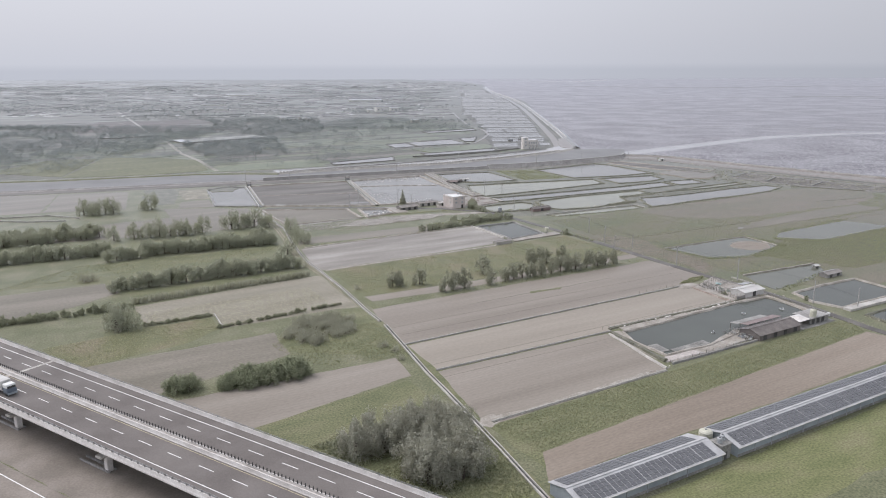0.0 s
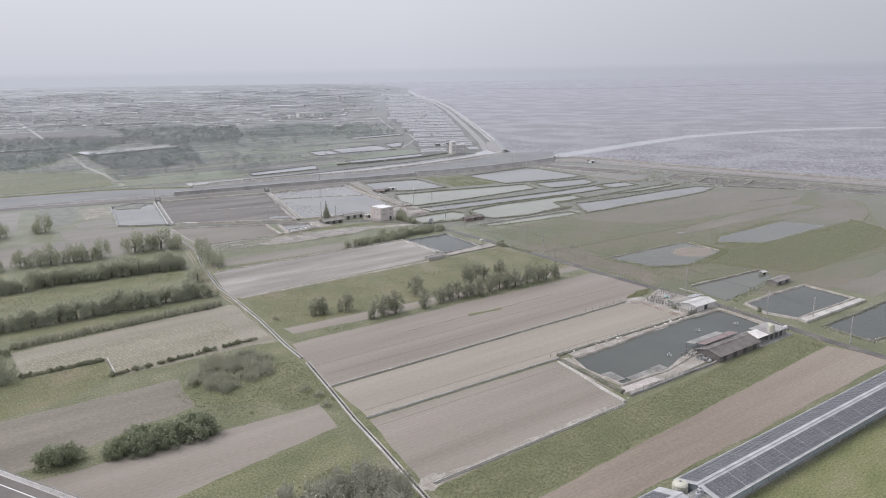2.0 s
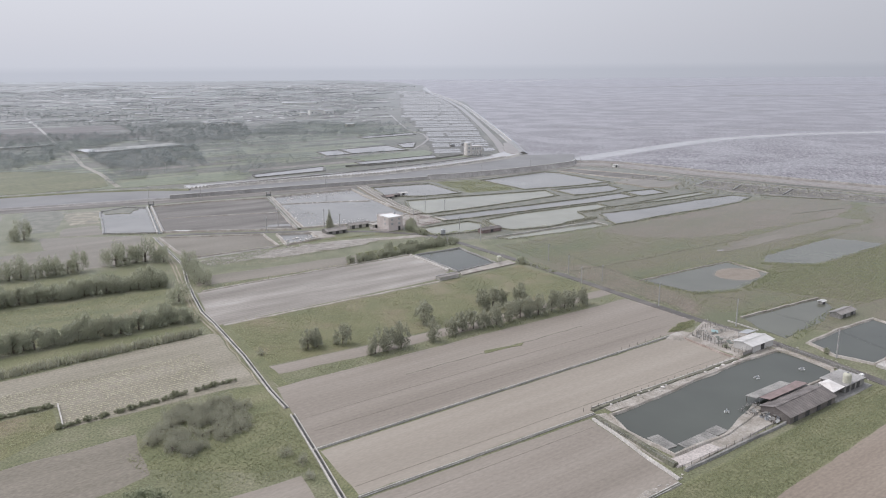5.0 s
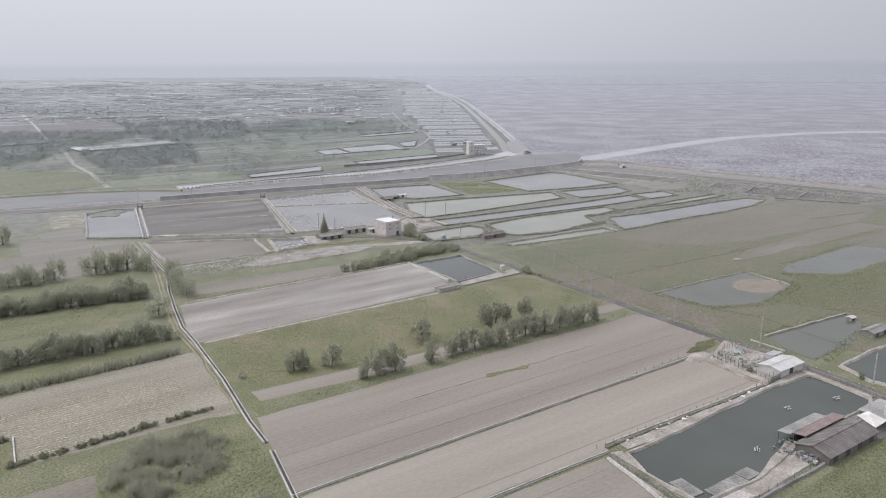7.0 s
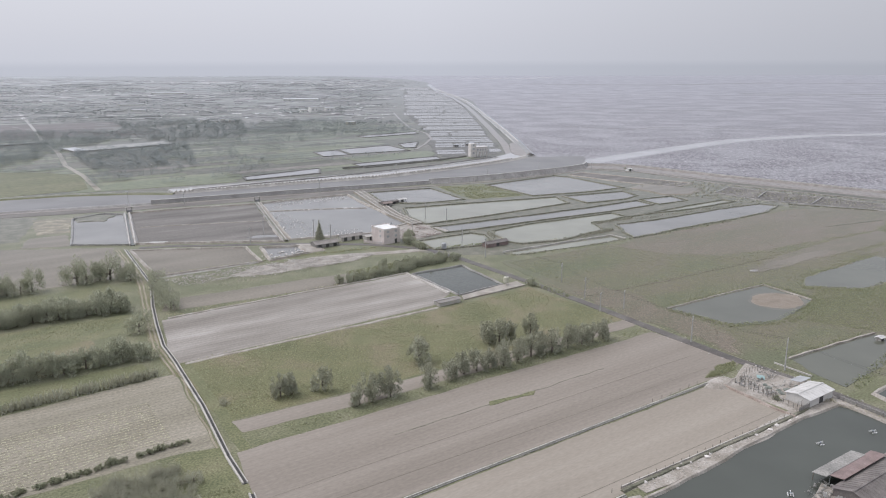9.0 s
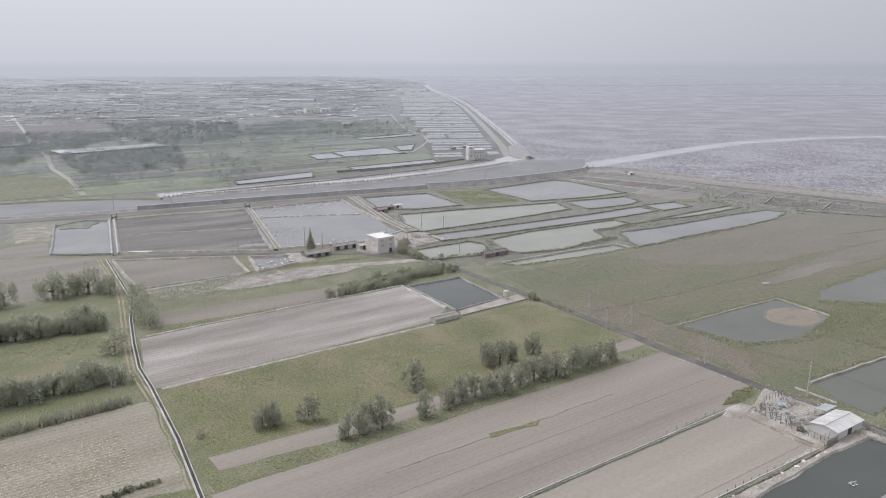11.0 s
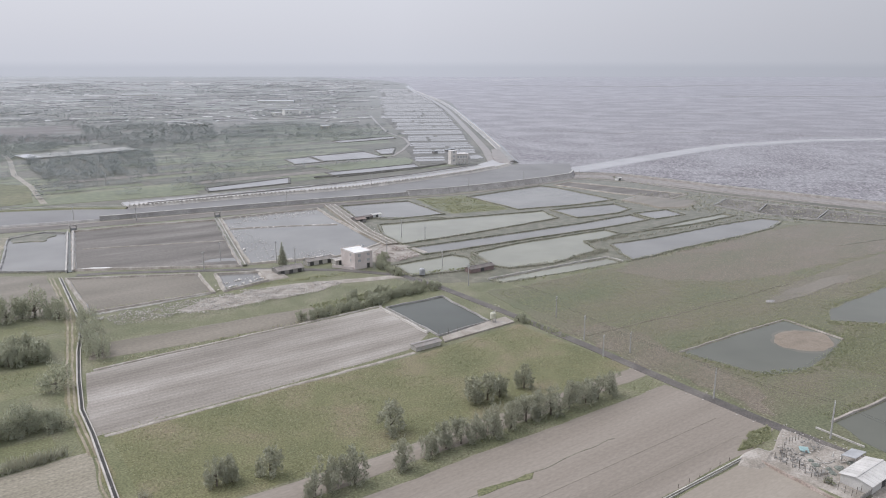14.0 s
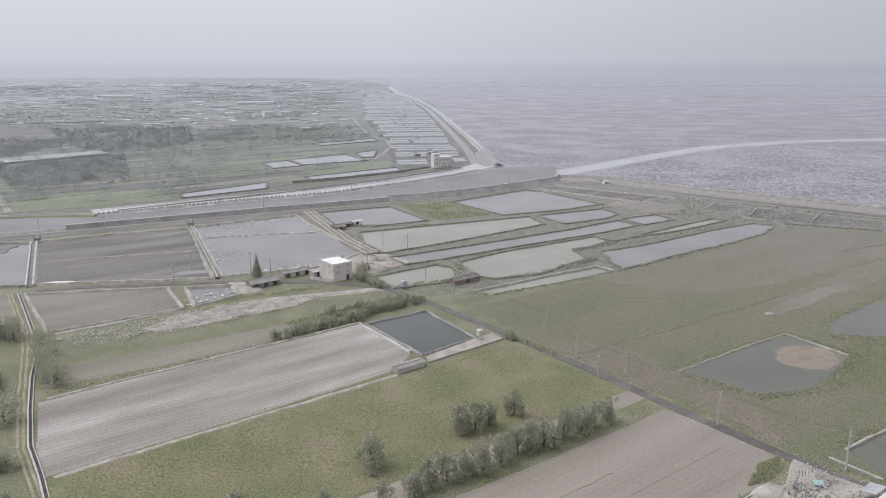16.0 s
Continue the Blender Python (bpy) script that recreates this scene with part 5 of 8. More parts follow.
def solar_shed(u0, u1, label):
    v0, v1, eave, rv, rz = 81.4, 91.6, 2.7, 86.5, 4.1
    top = gable("solar_shed", u0, v0, u1 - u0, v1 - v0, eave, rz, M_BLUESHEET, M_ROOFPALE, label, "shed", doors=0, ridge_at=(rv - v0) / (v1 - v0))
    long = u1 - u0
    part("gutter", boxes((-0.4, -0.65, eave - 0.22, long + 0.4, -0.4, eave - 0.02), bevel=0.04), M_WHITESHEET, top)
    # darker band along the foot of the wall
    part("wall_band", boxes((0, -0.06, 0.0, long, 0.0, 0.7)), M_CONCRETE_DARK, top)
    for rx in range(1, int(long / 6)):
        part("wall_post", boxes((rx * 6 - 0.1, -0.14, 0.0, rx * 6 + 0.1, 0.0, eave)), M_GREYSHEET, top)
    run_front, run_back = math.hypot(rv - v0 + 0.4, rz - eave), math.hypot(v1 - rv + 0.4, rz - eave)
    pw, ph = 1.4, 1.14
    me = bpy.data.meshes.new("solar_panel")
    bm = bmesh.new()
    box(bm, 0.1, 0.07, 0, pw - 0.1, ph - 0.07, 0.05)
    bm.to_mesh(me)
    bm.free()
    me.materials.append(M_PANEL)
    tilt = math.degrees(math.atan2(rz - eave, rv - v0 + 0.4))
    tilt_b = math.degrees(math.atan2(rz - eave, v1 - rv + 0.4))
    n, x, rest = 0, 0.9, bmesh.new()
    while x + pw < long - 0.9:
        for row in range(4):
            d = 0.25 + row * ph
            front = pose(x, -0.4 + d * math.cos(radians(tilt)), eave + d * math.sin(radians(tilt)) + 0.07, tilt)
            if n < 72:
                piece("solar_panel", me, front, top)
            else:
                box(rest, 0.1, 0.07, 0, pw - 0.1, ph - 0.07, 0.05, m=front)
            d = 0.35 + row * ph
            back = pose(x + pw, v1 - v0 + 0.4 - d * math.cos(radians(tilt_b)), eave + d * math.sin(radians(tilt_b)) + 0.07, tilt_b, 0, 180)
            box(rest, 0.1, 0.07, 0, pw - 0.1, ph - 0.07, 0.05, m=back)
        n += 1
        x += pw + (0.14 if n % 6 == 0 else 0.0)
    tagged(part("panel_field", rest, M_PANEL, top, "rows of dark solar panels"), kind="stuff")
    return top


solar_shed(84.9, 126.2, "long low shed roofed with rows of dark solar panels")
solar_shed(131.5, 237, "very long low shed roofed with dark solar panels")


def tank(name, x, y, z, r, h, material, label, legs=0.0, dome=0.35):
    top = holder(name, x, y, z, 0, label, "tank")
    bm = bmesh.new()
    prof = [(r, 0), (r, h), (r * 0.8, h + dome * r * 0.6), (r * 0.35, h + dome * r), (0.12 * r, h + dome * r)]
    rows = [[bm.verts.new((p * math.cos(a), p * math.sin(a), legs + q)) for a in np.linspace(0, 2 * math.pi, 17)[:-1]] for p, q in prof]
    for a, b in zip(rows, rows[1:]):
        for k in range(16):
            bm.faces.new((a[k], a[(k + 1) % 16], b[(k + 1) % 16], b[k]))
    bm.faces.new(rows[-1])
    bm.faces.new(rows[0][::-1])
    part("shell", bm, material, top)
    for q in (0.25, 0.55, 0.85):
        bm = bmesh.new()
        tube(bm, (0, 0, legs + h * q - 0.05), (0, 0, legs + h * q + 0.05), r * 1.03, sides=16)
        part("hoop", bm, material, top)
    bm = bmesh.new()
    tube(bm, (0, 0, legs + h + dome * r), (0, 0, legs + h + dome * r + 0.2), 0.25, sides=10)
    part("lid", bm, M_STEEL, top)
    if legs:
        for a in range(4):
            bm = bmesh.new()
            c, s = r * 0.8 * math.cos(a * math.pi / 2), r * 0.8 * math.sin(a * math.pi / 2)
            tube(bm, (c, s, 0), (c, s, legs), 0.08, sides=6)
            part("leg", bm, M_STEEL, top)
    return top


px, py = xy(126.8, 82.2)
tower = holder("pump_block", px, py, 0, 33, "stained concrete pump block between the solar sheds", "pump house")
part("body", boxes((0, 0, 0, 3.2, 3.4, 3.6), bevel=0.06), M_CONCRETE_DARK, tower)
part("door", boxes((1.0, -0.04, 0, 1.9, 0.02, 2.0)), M_DARK, tower)
part("roof_slab", boxes((-0.2, -0.2, 3.6, 3.4, 3.6, 3.8), bevel=0.04), M_CONCRETE_DARK, tower)
tank("water_tank", *xy(127.6, 83.6), 3.8, 0.6, 1.1, M_GREYSHEET, "small steel water tank on the pump block")
tank("water_tank", *xy(129.2, 84.2), 3.8, 0.6, 1.1, M_GREYSHEET, "small steel water tank on the pump block")
tank("feed_silo", *xy(129.6, 89.2), 0, 1.6, 3.6, M_TANK, "squat ivory tank between the solar sheds")

# by the dark fish pond
gable("pond_shed", 200.3, 127.6, 21, 8.0, 2.0, 3.3, M_RUST, M_RUST, "long shed with a rusty brown sheet roof beside the pond", doors=4, ribs=1.1)
x, y = xy(204.2, 135.4)
lean = holder("pond_shelter", x, y, 0, 33, "open shelter with a faded red sheet roof over the water", "shelter")
part("roof", slope(bmesh.new(), (-0.3, 0.0, 2.75), (17.6, 0.0, 2.75), (17.6, 3.4, 2.3), (-0.3, 3.4, 2.3)), M_RED, lean, "faded red sheet roof")
part("roof_patch", slope(bmesh.new(), (-1.6, 3.0, 2.42), (14.5, 3.0, 2.42), (14.5, 6.2, 2.0), (-1.6, 6.2, 2.0)), M_CONCRETE_DARK, lean, "dull grey sheet roof")
for k in range(4):
    bm = bmesh.new()
    tube(bm, (-1.2 + 5.0 * k, 6.0, -0.2), (-1.2 + 5.0 * k, 6.0, 2.0), 0.08, sides=6)
    part("post", bm, M_BARK, lean)
for k in range(5):
    for sy in (0.3, 3.2):
        bm = bmesh.new()
        tube(bm, (0.4 + 4.2 * k, sy, 0), (0.4 + 4.2 * k, sy, 2.65 if sy < 1 else 2.2), 0.08, sides=6)
        part("post", bm, M_POLE, lean)
x, y = xy(221.8, 128.4)
canopy = holder("tarp_canopy", x, y, 0, 33, "pale tarpaulin canopy at the end of the brown shed", "canopy")
bm = bmesh.new()
ring = [bm.verts.new(p) for p in ((0, 0, 2.5), (6.6, 0.3, 2.4), (7.6, 5.4, 2.5), (2.8, 5.8, 2.6))]
tip = bm.verts.new((3.6, 3.0, 3.2))
for k in range(4):
    bm.faces.new((ring[k], ring[(k + 1) % 4], tip))
part("sheet", bm, M_BARRIER, canopy, "pale stretched sheet")
for p in ((0.1, 0.1), (6.5, 0.4), (7.4, 5.3), (2.8, 5.6)):
    bm = bmesh.new()
    tube(bm, (*p, 0), (*p, 2.35), 0.07, sides=6)
    part("post", bm, M_STEEL, canopy)
x, y = xy(228.6, 128.8)
block = holder("concrete_store", x, y, 0, 33, "low grey flat-roofed concrete store beside the lane", "store")
part("wall", boxes((0, 0, 0, 10.2, 6.8, 2.3)), M_CONCRETE_DARK, block)
part("roof_slab", boxes((-0.3, -0.3, 2.3, 10.5, 7.1, 2.5), bevel=0.04), M_CONCRETE_MID, block)
for k in range(3):
    part("door", boxes((0.8 + 2.7 * k, -0.05, 0, 2.4 + 2.7 * k, 0.02, 2.0)), M_DARK, block, "dark panel painted for the shade inside a doorway")
tank("feed_silo", 123.3, 234.9, 2.5, 1.1, 2.2, M_TANK, "ribbed ivory feed silo on the roof of the concrete store", dome=0.5)
x, y = xy(242.6, 131.2)
cabinet = holder("meter_cabinet", x, y, 0, 33, "small white meter cabinet beside the lane", "cabinet")
part("body", boxes((0, 0, 0.15, 1.3, 0.9, 1.3), bevel=0.04), M_WHITE, cabinet)
part("plinth", boxes((-0.1, -0.1, 0, 1.4, 1.0, 0.15)), M_CONCRETE_DARK, cabinet)
# crates and trestles heaped at the open end of the brown shed
rng_c = random.Random(12)
for k in range(14):
    x, y = xy(197.2 + 1.0 * (k % 4) + rng_c.uniform(-0.3, 0.3), 129.8 + 1.9 * (k // 4) + rng_c.uniform(-0.4, 0.4))
    if k % 3:
        crate = holder("fish_crate", x, y, 0.3, rng_c.uniform(0, 90), "pale plastic fish crate beside the brown shed" if k % 2 else "grey plastic fish crate beside the brown shed", "crate", "crates by the shed")
        m, h = (M_WHITE if k % 2 else M_GREYSHEET), rng_c.uniform(0.4, 0.9)
        for b in ((0, 0, 0, 1.0, 0.05, h), (0, 0.65, 0, 1.0, 0.7, h), (0, 0.05, 0, 0.05, 0.65, h), (0.95, 0.05, 0, 1.0, 0.65, h)):
            part("side", boxes(b), m, crate)
        part("bottom", boxes((0.05, 0.05, 0, 0.95, 0.65, 0.05)), m, crate)
    else:
        table = holder("work_trestle", x, y, 0.3, rng_c.uniform(0, 90), "weathered timber trestle beside the brown shed", "trestle", "trestles by the shed")
        part("top", boxes((0, 0, 0.8, 1.9, 0.7, 0.88)), M_CONCRETE_DARK, table)
        for a in (0.1, 1.7):
            for b in (0.05, 0.55):
                part("leg", boxes((a, b, 0, a + 0.1, b + 0.1, 0.8)), M_BARK, table)
for k, (u, v, w, d) in enumerate([(165.0, 143.4, 3.6, 6.4), (169.3, 137.2, 10.8, 3.6), (180.3, 137.6, 4.8, 3.4)]):
    x, y = xy(u, v - d)
    raft = holder("floating_raft", x, y, 0.12, 33 if k else 26, "grey plank raft floating at the pond edge", "raft", "rafts on the pond")
    n = int(w / 0.9)
    for j in range(n):
        part("plank", boxes((j * 0.9 + 0.03, 0, 0.0, j * 0.9 + 0.87, d, 0.2)), M_CONCRETE_DARK, raft)
gable("white_shed", 235, 160.8, 11.4, 6.4, 2.4, 3.1, M_WHITESHEET, M_WHITESHEET, "white sheet-metal shed at the corner of the farmyard", doors=1, ribs=1.2, roof_label="white ribbed roof")
run("yard_wall", [(114.3, 292.8), (120.5, 282.7)], kerb(0, 0.35, 0.5), M_CONCRETE, "low whitewashed wall along the lane", "wall", step=3)
gable("field_shed", 288.8, 161.5, 10, 4, 1.7, 2.4, M_CONCRETE_MID, M_GREYBROWN, "low dull shed beside a drained pond", doors=2)
gable("pump_hut", 299.8, 174.2, 2.4, 1.6, 1.1, 1.4, M_CONCRETE, M_WHITESHEET, "tiny white-roofed pump hut", doors=1)
gable("pump_hut", 204, 284.4, 9.6, 3.4, 1.5, 1.9, M_CONCRETE, M_GREYBROWN, "low grey hut at the corner of the salty field", doors=0)
tank("feed_silo", 43.5, 375.2, 0.5, 1.05, 1.9, M_TANK, "ivory feed silo on legs beside the square pond", legs=1.2)
tank("feed_silo", 20.5, 436, 0.1, 1.2, 2.2, M_GREYSHEET, "pale grey tank beside the lane", legs=0.8)


def house(x, y, turn, wide, deep, storeys, wall, label, windows=2, name="house", h=2.4):
    top = holder(name, x, y, 0, turn, label, "house")
    high = storeys * h
    part("wall", boxes((0, 0, 0, wide, deep, high)), wall, top)
    roof = part("roof", boxes((-0.15, -0.15, high, wide + 0.15, deep + 0.15, high + 0.2), bevel=0.04), M_WHITE, top, "flat white roof")
    for a in ((-0.15, -0.15, wide + 0.15, 0.05), (-0.15, deep - 0.05, wide + 0.15, deep + 0.15), (-0.15, 0.05, 0.05, deep - 0.05), (wide - 0.05, 0.05, wide + 0.15, deep - 0.05)):
        part("parapet", boxes((a[0], a[1], high + 0.2, a[2], a[3], high + 0.5)), wall, roof)
    for f in range(storeys):
        for k in range(windows):
            wx = wide * (k + 0.5) / windows
            if f == 0:
                if k == 0:
                    continue
                part("door", boxes((wx - 0.7, -0.05, 0, wx + 0.7, 0.03, 2.2)), M_DARK, top)
                continue
            win = part("window", boxes((wx - 0.75, -0.06, f * h + 0.85, wx + 0.75, 0.04, f * h + 2.0)), M_CONCRETE, top)
            part("pane", boxes((wx - 0.66, -0.09, f * h + 0.93, wx + 0.66, -0.05, f * h + 1.92)), M_GREYSHEET, win)
        for k in range(1 if f else 0):
            wy = deep * 0.3
            win = part("window", boxes((-0.06, wy - 0.6, f * h + 0.85, 0.04, wy + 0.6, f * h + 2.0)), M_CONCRETE, top)
            part("pane", boxes((-0.09, wy - 0.52, f * h + 0.93, -0.05, wy + 0.52, f * h + 1.92)), M_GREYSHEET, win)
    return top


house(-8.6, 447.6, 35, 9.2, 11.6, 3, M_PINK, "pink rendered three-storey house with a flat white roof")
gable("farm_hut", 222.5, 398, 13, 4.6, 2.0, 2.8, M_CONCRETE, M_GREYBROWN, "long low hut with a grey-brown sheet roof beside the house", doors=3, ribs=1.3)
gable("farm_hut", 205.5, 391.5, 12, 6.5, 1.9, 3.0, M_CONCRETE_DARK, M_GREYBROWN, "low hut with a grey-brown roof by the small pond", doors=3, ribs=1.2)
gable("farm_hut", 233.5, 392, 5, 4, 2.2, 2.5, M_CONCRETE, M_CONCRETE, "grey concrete annex in front of the house", doors=1)
run("yard_wall", [(-19, 452.6), (-14, 450.2), (-9.3, 448)], kerb(0, 0.3, 1.3), M_PINK, "low pink rendered wall before the house", "wall", step=2)
tank("water_tank", -43.6, 447.4, 0.5, 0.8, 1.0, M_WHITE, "small white water tank beside the low hut")
tank("water_tank", -5.6, 459.4, 7.42, 0.6, 1.0, M_GREYSHEET, "small steel water tank on the house roof")
gable("farm_hut", 287, 466.5, 6, 5, 2.0, 2.8, M_CONCRETE_DARK, M_REDROOF, "dark hut with a rusty roof on a pond dyke", doors=1)
gable("farm_hut", 274, 345.6, 13, 4, 1.8, 2.6, M_RED, M_RUST, "long low brown-roofed hut on the pond bank", doors=1)
gable("farm_hut", 302, 474, 6, 3, 1.9, 2.4, M_WHITE, M_WHITESHEET, "small white hut on a pond dyke", doors=1)
gable("farm_hut", 288, 472, 13, 3, 1.7, 2.1, M_RUST, M_RUST, "long dark hut on a pond dyke", doors=2)
gable("farm_hut", 531, 487, 4, 3, 1.8, 2.3, M_WHITE, M_WHITESHEET, "tiny white hut on the sea wall", doors=1)


def sluice(x, y):
    top = holder("sluice_gate", x, y, 0, 33, "small concrete sluice frame on the pond dyke", "sluice")
    for sx in (0, 3.0):
        part("post", boxes((sx, 0, 0, sx + 0.4, 0.6, 3.6), bevel=0.04), M_CONCRETE_DARK, top)
    part("beam", boxes((-0.3, -0.1, 3.2, 3.7, 0.7, 3.7), bevel=0.04), M_CONCRETE, top)
    part("gate", boxes((0.4, 0.2, 0.4, 3.0, 0.35, 1.8)), M_STEEL, top)


sluice(-166, 533)
sluice(-97, 566)

# pump station where the canal meets the sea
station = holder("pump_station", 57, 797, 0, 22, "pale concrete pump station with a square tower", "building")
part("tower", boxes((0, 0, 0, 5.5, 6, 12.5), bevel=0.1), M_BARRIER, station)
hall = part("hall", boxes((5.5, 0, 4.5, 17, 8, 9), bevel=0.1), M_BARRIER, station)
part("roof_slab", boxes((5.0, -0.6, 9, 17.6, 8.6, 9.4)), M_BARRIER, station)
for k in range(4):
    part("column", boxes((6.0 + 3.4 * k, 0.2, 0, 6.8 + 3.4 * k, 1.2, 4.6)), M_BARRIER, station)
    part("window", boxes((6.3 + 2.7 * k, -0.06, 5.7, 8.0 + 2.7 * k, 0.04, 7.6)), M_GREYSHEET, hall)
for f in range(3):
    part("window", boxes((1.8, -0.06, 3 + 3.6 * f, 3.7, 0.04, 4.8 + 3.6 * f)), M_GREYSHEET, station)


# ---- poles and wires ----
def utility_pole(x, y, h, turn=60, arms=2, label="grey concrete utility pole with crossarms"):
    top = holder("utility_pole", x, y, 0, turn, label, "utility pole", "poles along the lane")
    bm = bmesh.new()
    tube(bm, (0, 0, 0), (0, 0, h), 0.22, 0.14, sides=8)
    part("shaft", bm, M_POLE, top)
    for k in range(arms):
        arm = part("crossarm", boxes((-1.0, -0.08, h - 0.46 - 0.8 * k, 1.0, 0.08, h - 0.28 - 0.8 * k)), M_STEEL, top)
        for ix in (-0.8, -0.3, 0.3, 0.8):
            bm = bmesh.new()
            tube(bm, (ix, 0, h - 0.28 - 0.8 * k), (ix, 0, h - 0.05 - 0.8 * k), 0.05, sides=6)
            part("insulator", bm, M_WHITE, arm)
    return top


POLES = [(39, 421, 9), (66.7, 379.8, 8), (71.3, 356.8, 8.5), (95.7, 310.7, 9), (114.9, 287.4, 10), (133.5, 258, 9), (146, 228, 9)]
for x, y, h in POLES:
    utility_pole(x, y, h)
for x, y, h in [(83, 344.8, 7), (73.8, 342.4, 7), (-45, 462, 10), (-36, 458, 8), (-72, 470, 8), (-75, 452, 8), (12, 512, 9), (24, 504, 7), (30, 452, 7), (5, 470, 8), (-140, 560, 8), (-60, 600, 9), (60, 655, 9), (105, 690, 9), (-175, 560, 9), (150, 700, 8), (147, 252, 8), (-205, 690, 9), (-10, 680, 9)]:
    utility_pole(x, y, h, arms=1, label="thin grey pole with one crossarm")
for a, b in zip(POLES, POLES[1:]):
    for off in (-0.7, 0.7):
        cu = bpy.data.curves.new("power_line", "CURVE")
        cu.dimensions, cu.bevel_depth = "3D", 0.02
        sp = cu.splines.new("POLY")
        sp.points.add(8)
        for k in range(9):
            f = k / 8
            sp.points[k].co = (a[0] + (b[0] - a[0]) * f + off * 0.5, a[1] + (b[1] - a[1]) * f + off * 0.8, (a[2] - 0.1) * (1 - f) + (b[2] - 0.1) * f - 3.2 * f * (1 - f), 1)
        cu.materials.append(M_DARK)
        tagged(new("power_line", cu), "thin dark power line sagging between poles", "power line", "wires along the lane")


# ---- farmyard fence and clutter ----
def post_fence(points, step, h, label, rail=True):
    top = holder("post_fence", 0, 0, 0, 0, label, "fence")
    for a, b in zip(points, points[1:]):
        spots = [Vector(a).lerp(Vector(b), k / max(1, int((Vector(b) - Vector(a)).length / step))) for k in range(max(1, int((Vector(b) - Vector(a)).length / step)) + 1)]
        for k, p in enumerate(spots):
            bm = bmesh.new()
            tilt = 0.12 * wobble(p.x * 9, p.y * 7, 1.0)
            tube(bm, (p.x, p.y, 0), (p.x + tilt, p.y - tilt, h * (1 + 0.25 * wobble(p.x * 5, p.y * 5, 1.0))), 0.065, 0.05, sides=5)
            part("post", bm, M_BARK, top)
        if rail:
            for z in (0.45, 0.85):
                bm = bmesh.new()
                tube(bm, (*a, h * z), (*b, h * z), 0.03, sides=4)
                part("rail", bm, M_STEEL, top)
    return top


post_fence([xy(232.9, 181), xy(232.2, 172), xy(231.5, 163), xy(234.5, 162.5)], 1.3, 1.9, "crooked post fence along the farmyard")
post_fence([xy(235.8, 181.5), xy(241, 183), xy(247.2, 182.5)], 1.2, 1.8, "crooked post fence along the farmyard")
post_fence([xy(234, 169.6), xy(234.4, 176), xy(236, 181)], 1.2, 1.8, "crooked inner fence of the farmyard", rail=False)
post_fence([xy(164, 162.5), xy(200, 162.2), xy(230, 161)], 2.6, 1.0, "row of thin stakes along the pond bank", rail=False)
post_fence([xy(163, 157), xy(160.5, 131)], 2.4, 1.1, "thin stake fence along the pond bank")
post_fence([xy(161, 129.3), xy(199, 129.3)], 3.0, 1.1, "thin stake fence along the retaining wall")
post_fence([(20.5, 360), (44, 377.3)], 4.0, 2.2, "tall thin stakes along the concrete apron", rail=False)
post_fence([xy(205, 186.5), xy(224, 186.8)], 3.2, 1.0, "row of thin stakes along the field bund", rail=False)
plank_wall = holder("plank_fence", 105.7, 260.3, 0.1, 33, "grey upright plank fence at the corner of the farmyard", "fence")
for k in range(16):
    part("plank", boxes((0.31 * k, 0, 0, 0.31 * k + 0.27, 0.06, 1.5 + 0.25 * math.sin(k * 2.7))), (M_CONCRETE_DARK, M_CONCRETE_MID, M_GREYBROWN)[k % 3], plank_wall)
x, y = xy(241.8, 177.5)
pile = holder("sheet_pile", x, y, 0.2, 70, "stack of pale blue-green sheets in the farmyard", "pile")
for k in range(5):
    part("sheet", boxes((0, 0.35 * k, 0.1 * k, 3.0 - 0.2 * k, 0.35 * k + 0.8, 0.1 * k + 0.08)), M_TEAL, pile)
x, y = xy(243.5, 168.2)
low_roof = holder("lean_to", x, y, 0, 33, "low grey lean-to beside the white shed", "shelter")
part("roof", slope(bmesh.new(), (0, 0, 2.6), (5, 0, 2.6), (5, 3.2, 2.1), (0, 3.2, 2.1)), M_GREYSHEET, low_roof)
for p in ((0.1, 0.1), (4.9, 0.1), (0.1, 3.1), (4.9, 3.1)):
    bm = bmesh.new()
    tube(bm, (*p, 0), (*p, 2.3), 0.06, sides=5)
    part("post", bm, M_POLE, low_roof)

# nets, timber and slabs lying about the yard
rng_y = random.Random(4)
for k in range(26):
    u, v = rng_y.uniform(234.8, 247), rng_y.uniform(169, 181)
    if 240 < u < 245.5 and v > 176:
        continue
    x, y = xy(u, v)
    top = holder("timber_stack" if k % 3 else "fishing_net", x, y, 0.2, rng_y.uniform(0, 180), "grey weathered boards lying in the farmyard" if k % 3 else "crumpled grey-green fishing net in the farmyard", "boards" if k % 3 else "fishing net")
    if k % 3:
        for j in range(3):
            part("board", boxes((0, 0.22 * j, 0.05 * j, rng_y.uniform(1.4, 3.0), 0.22 * j + 0.18, 0.05 * j + 0.06)), (M_CONCRETE, M_BANK, M_CONCRETE_DARK)[(k + j) % 3], top)
    else:
        bm = bmesh.new()
        bmesh.ops.create_icosphere(bm, subdivisions=2, radius=rng_y.uniform(0.7, 1.2))
        for w in bm.verts:
            w.co.z = max(0.0, w.co.z * 0.45 + 0.2 * wobble(w.co.x * 3 + k, w.co.y * 3, 1.0))
            w.co.x *= 1.0 + 0.3 * wobble(w.co.y * 2, w.co.z * 3 + k, 1.0)
        part("net", bm, M_NET, top)


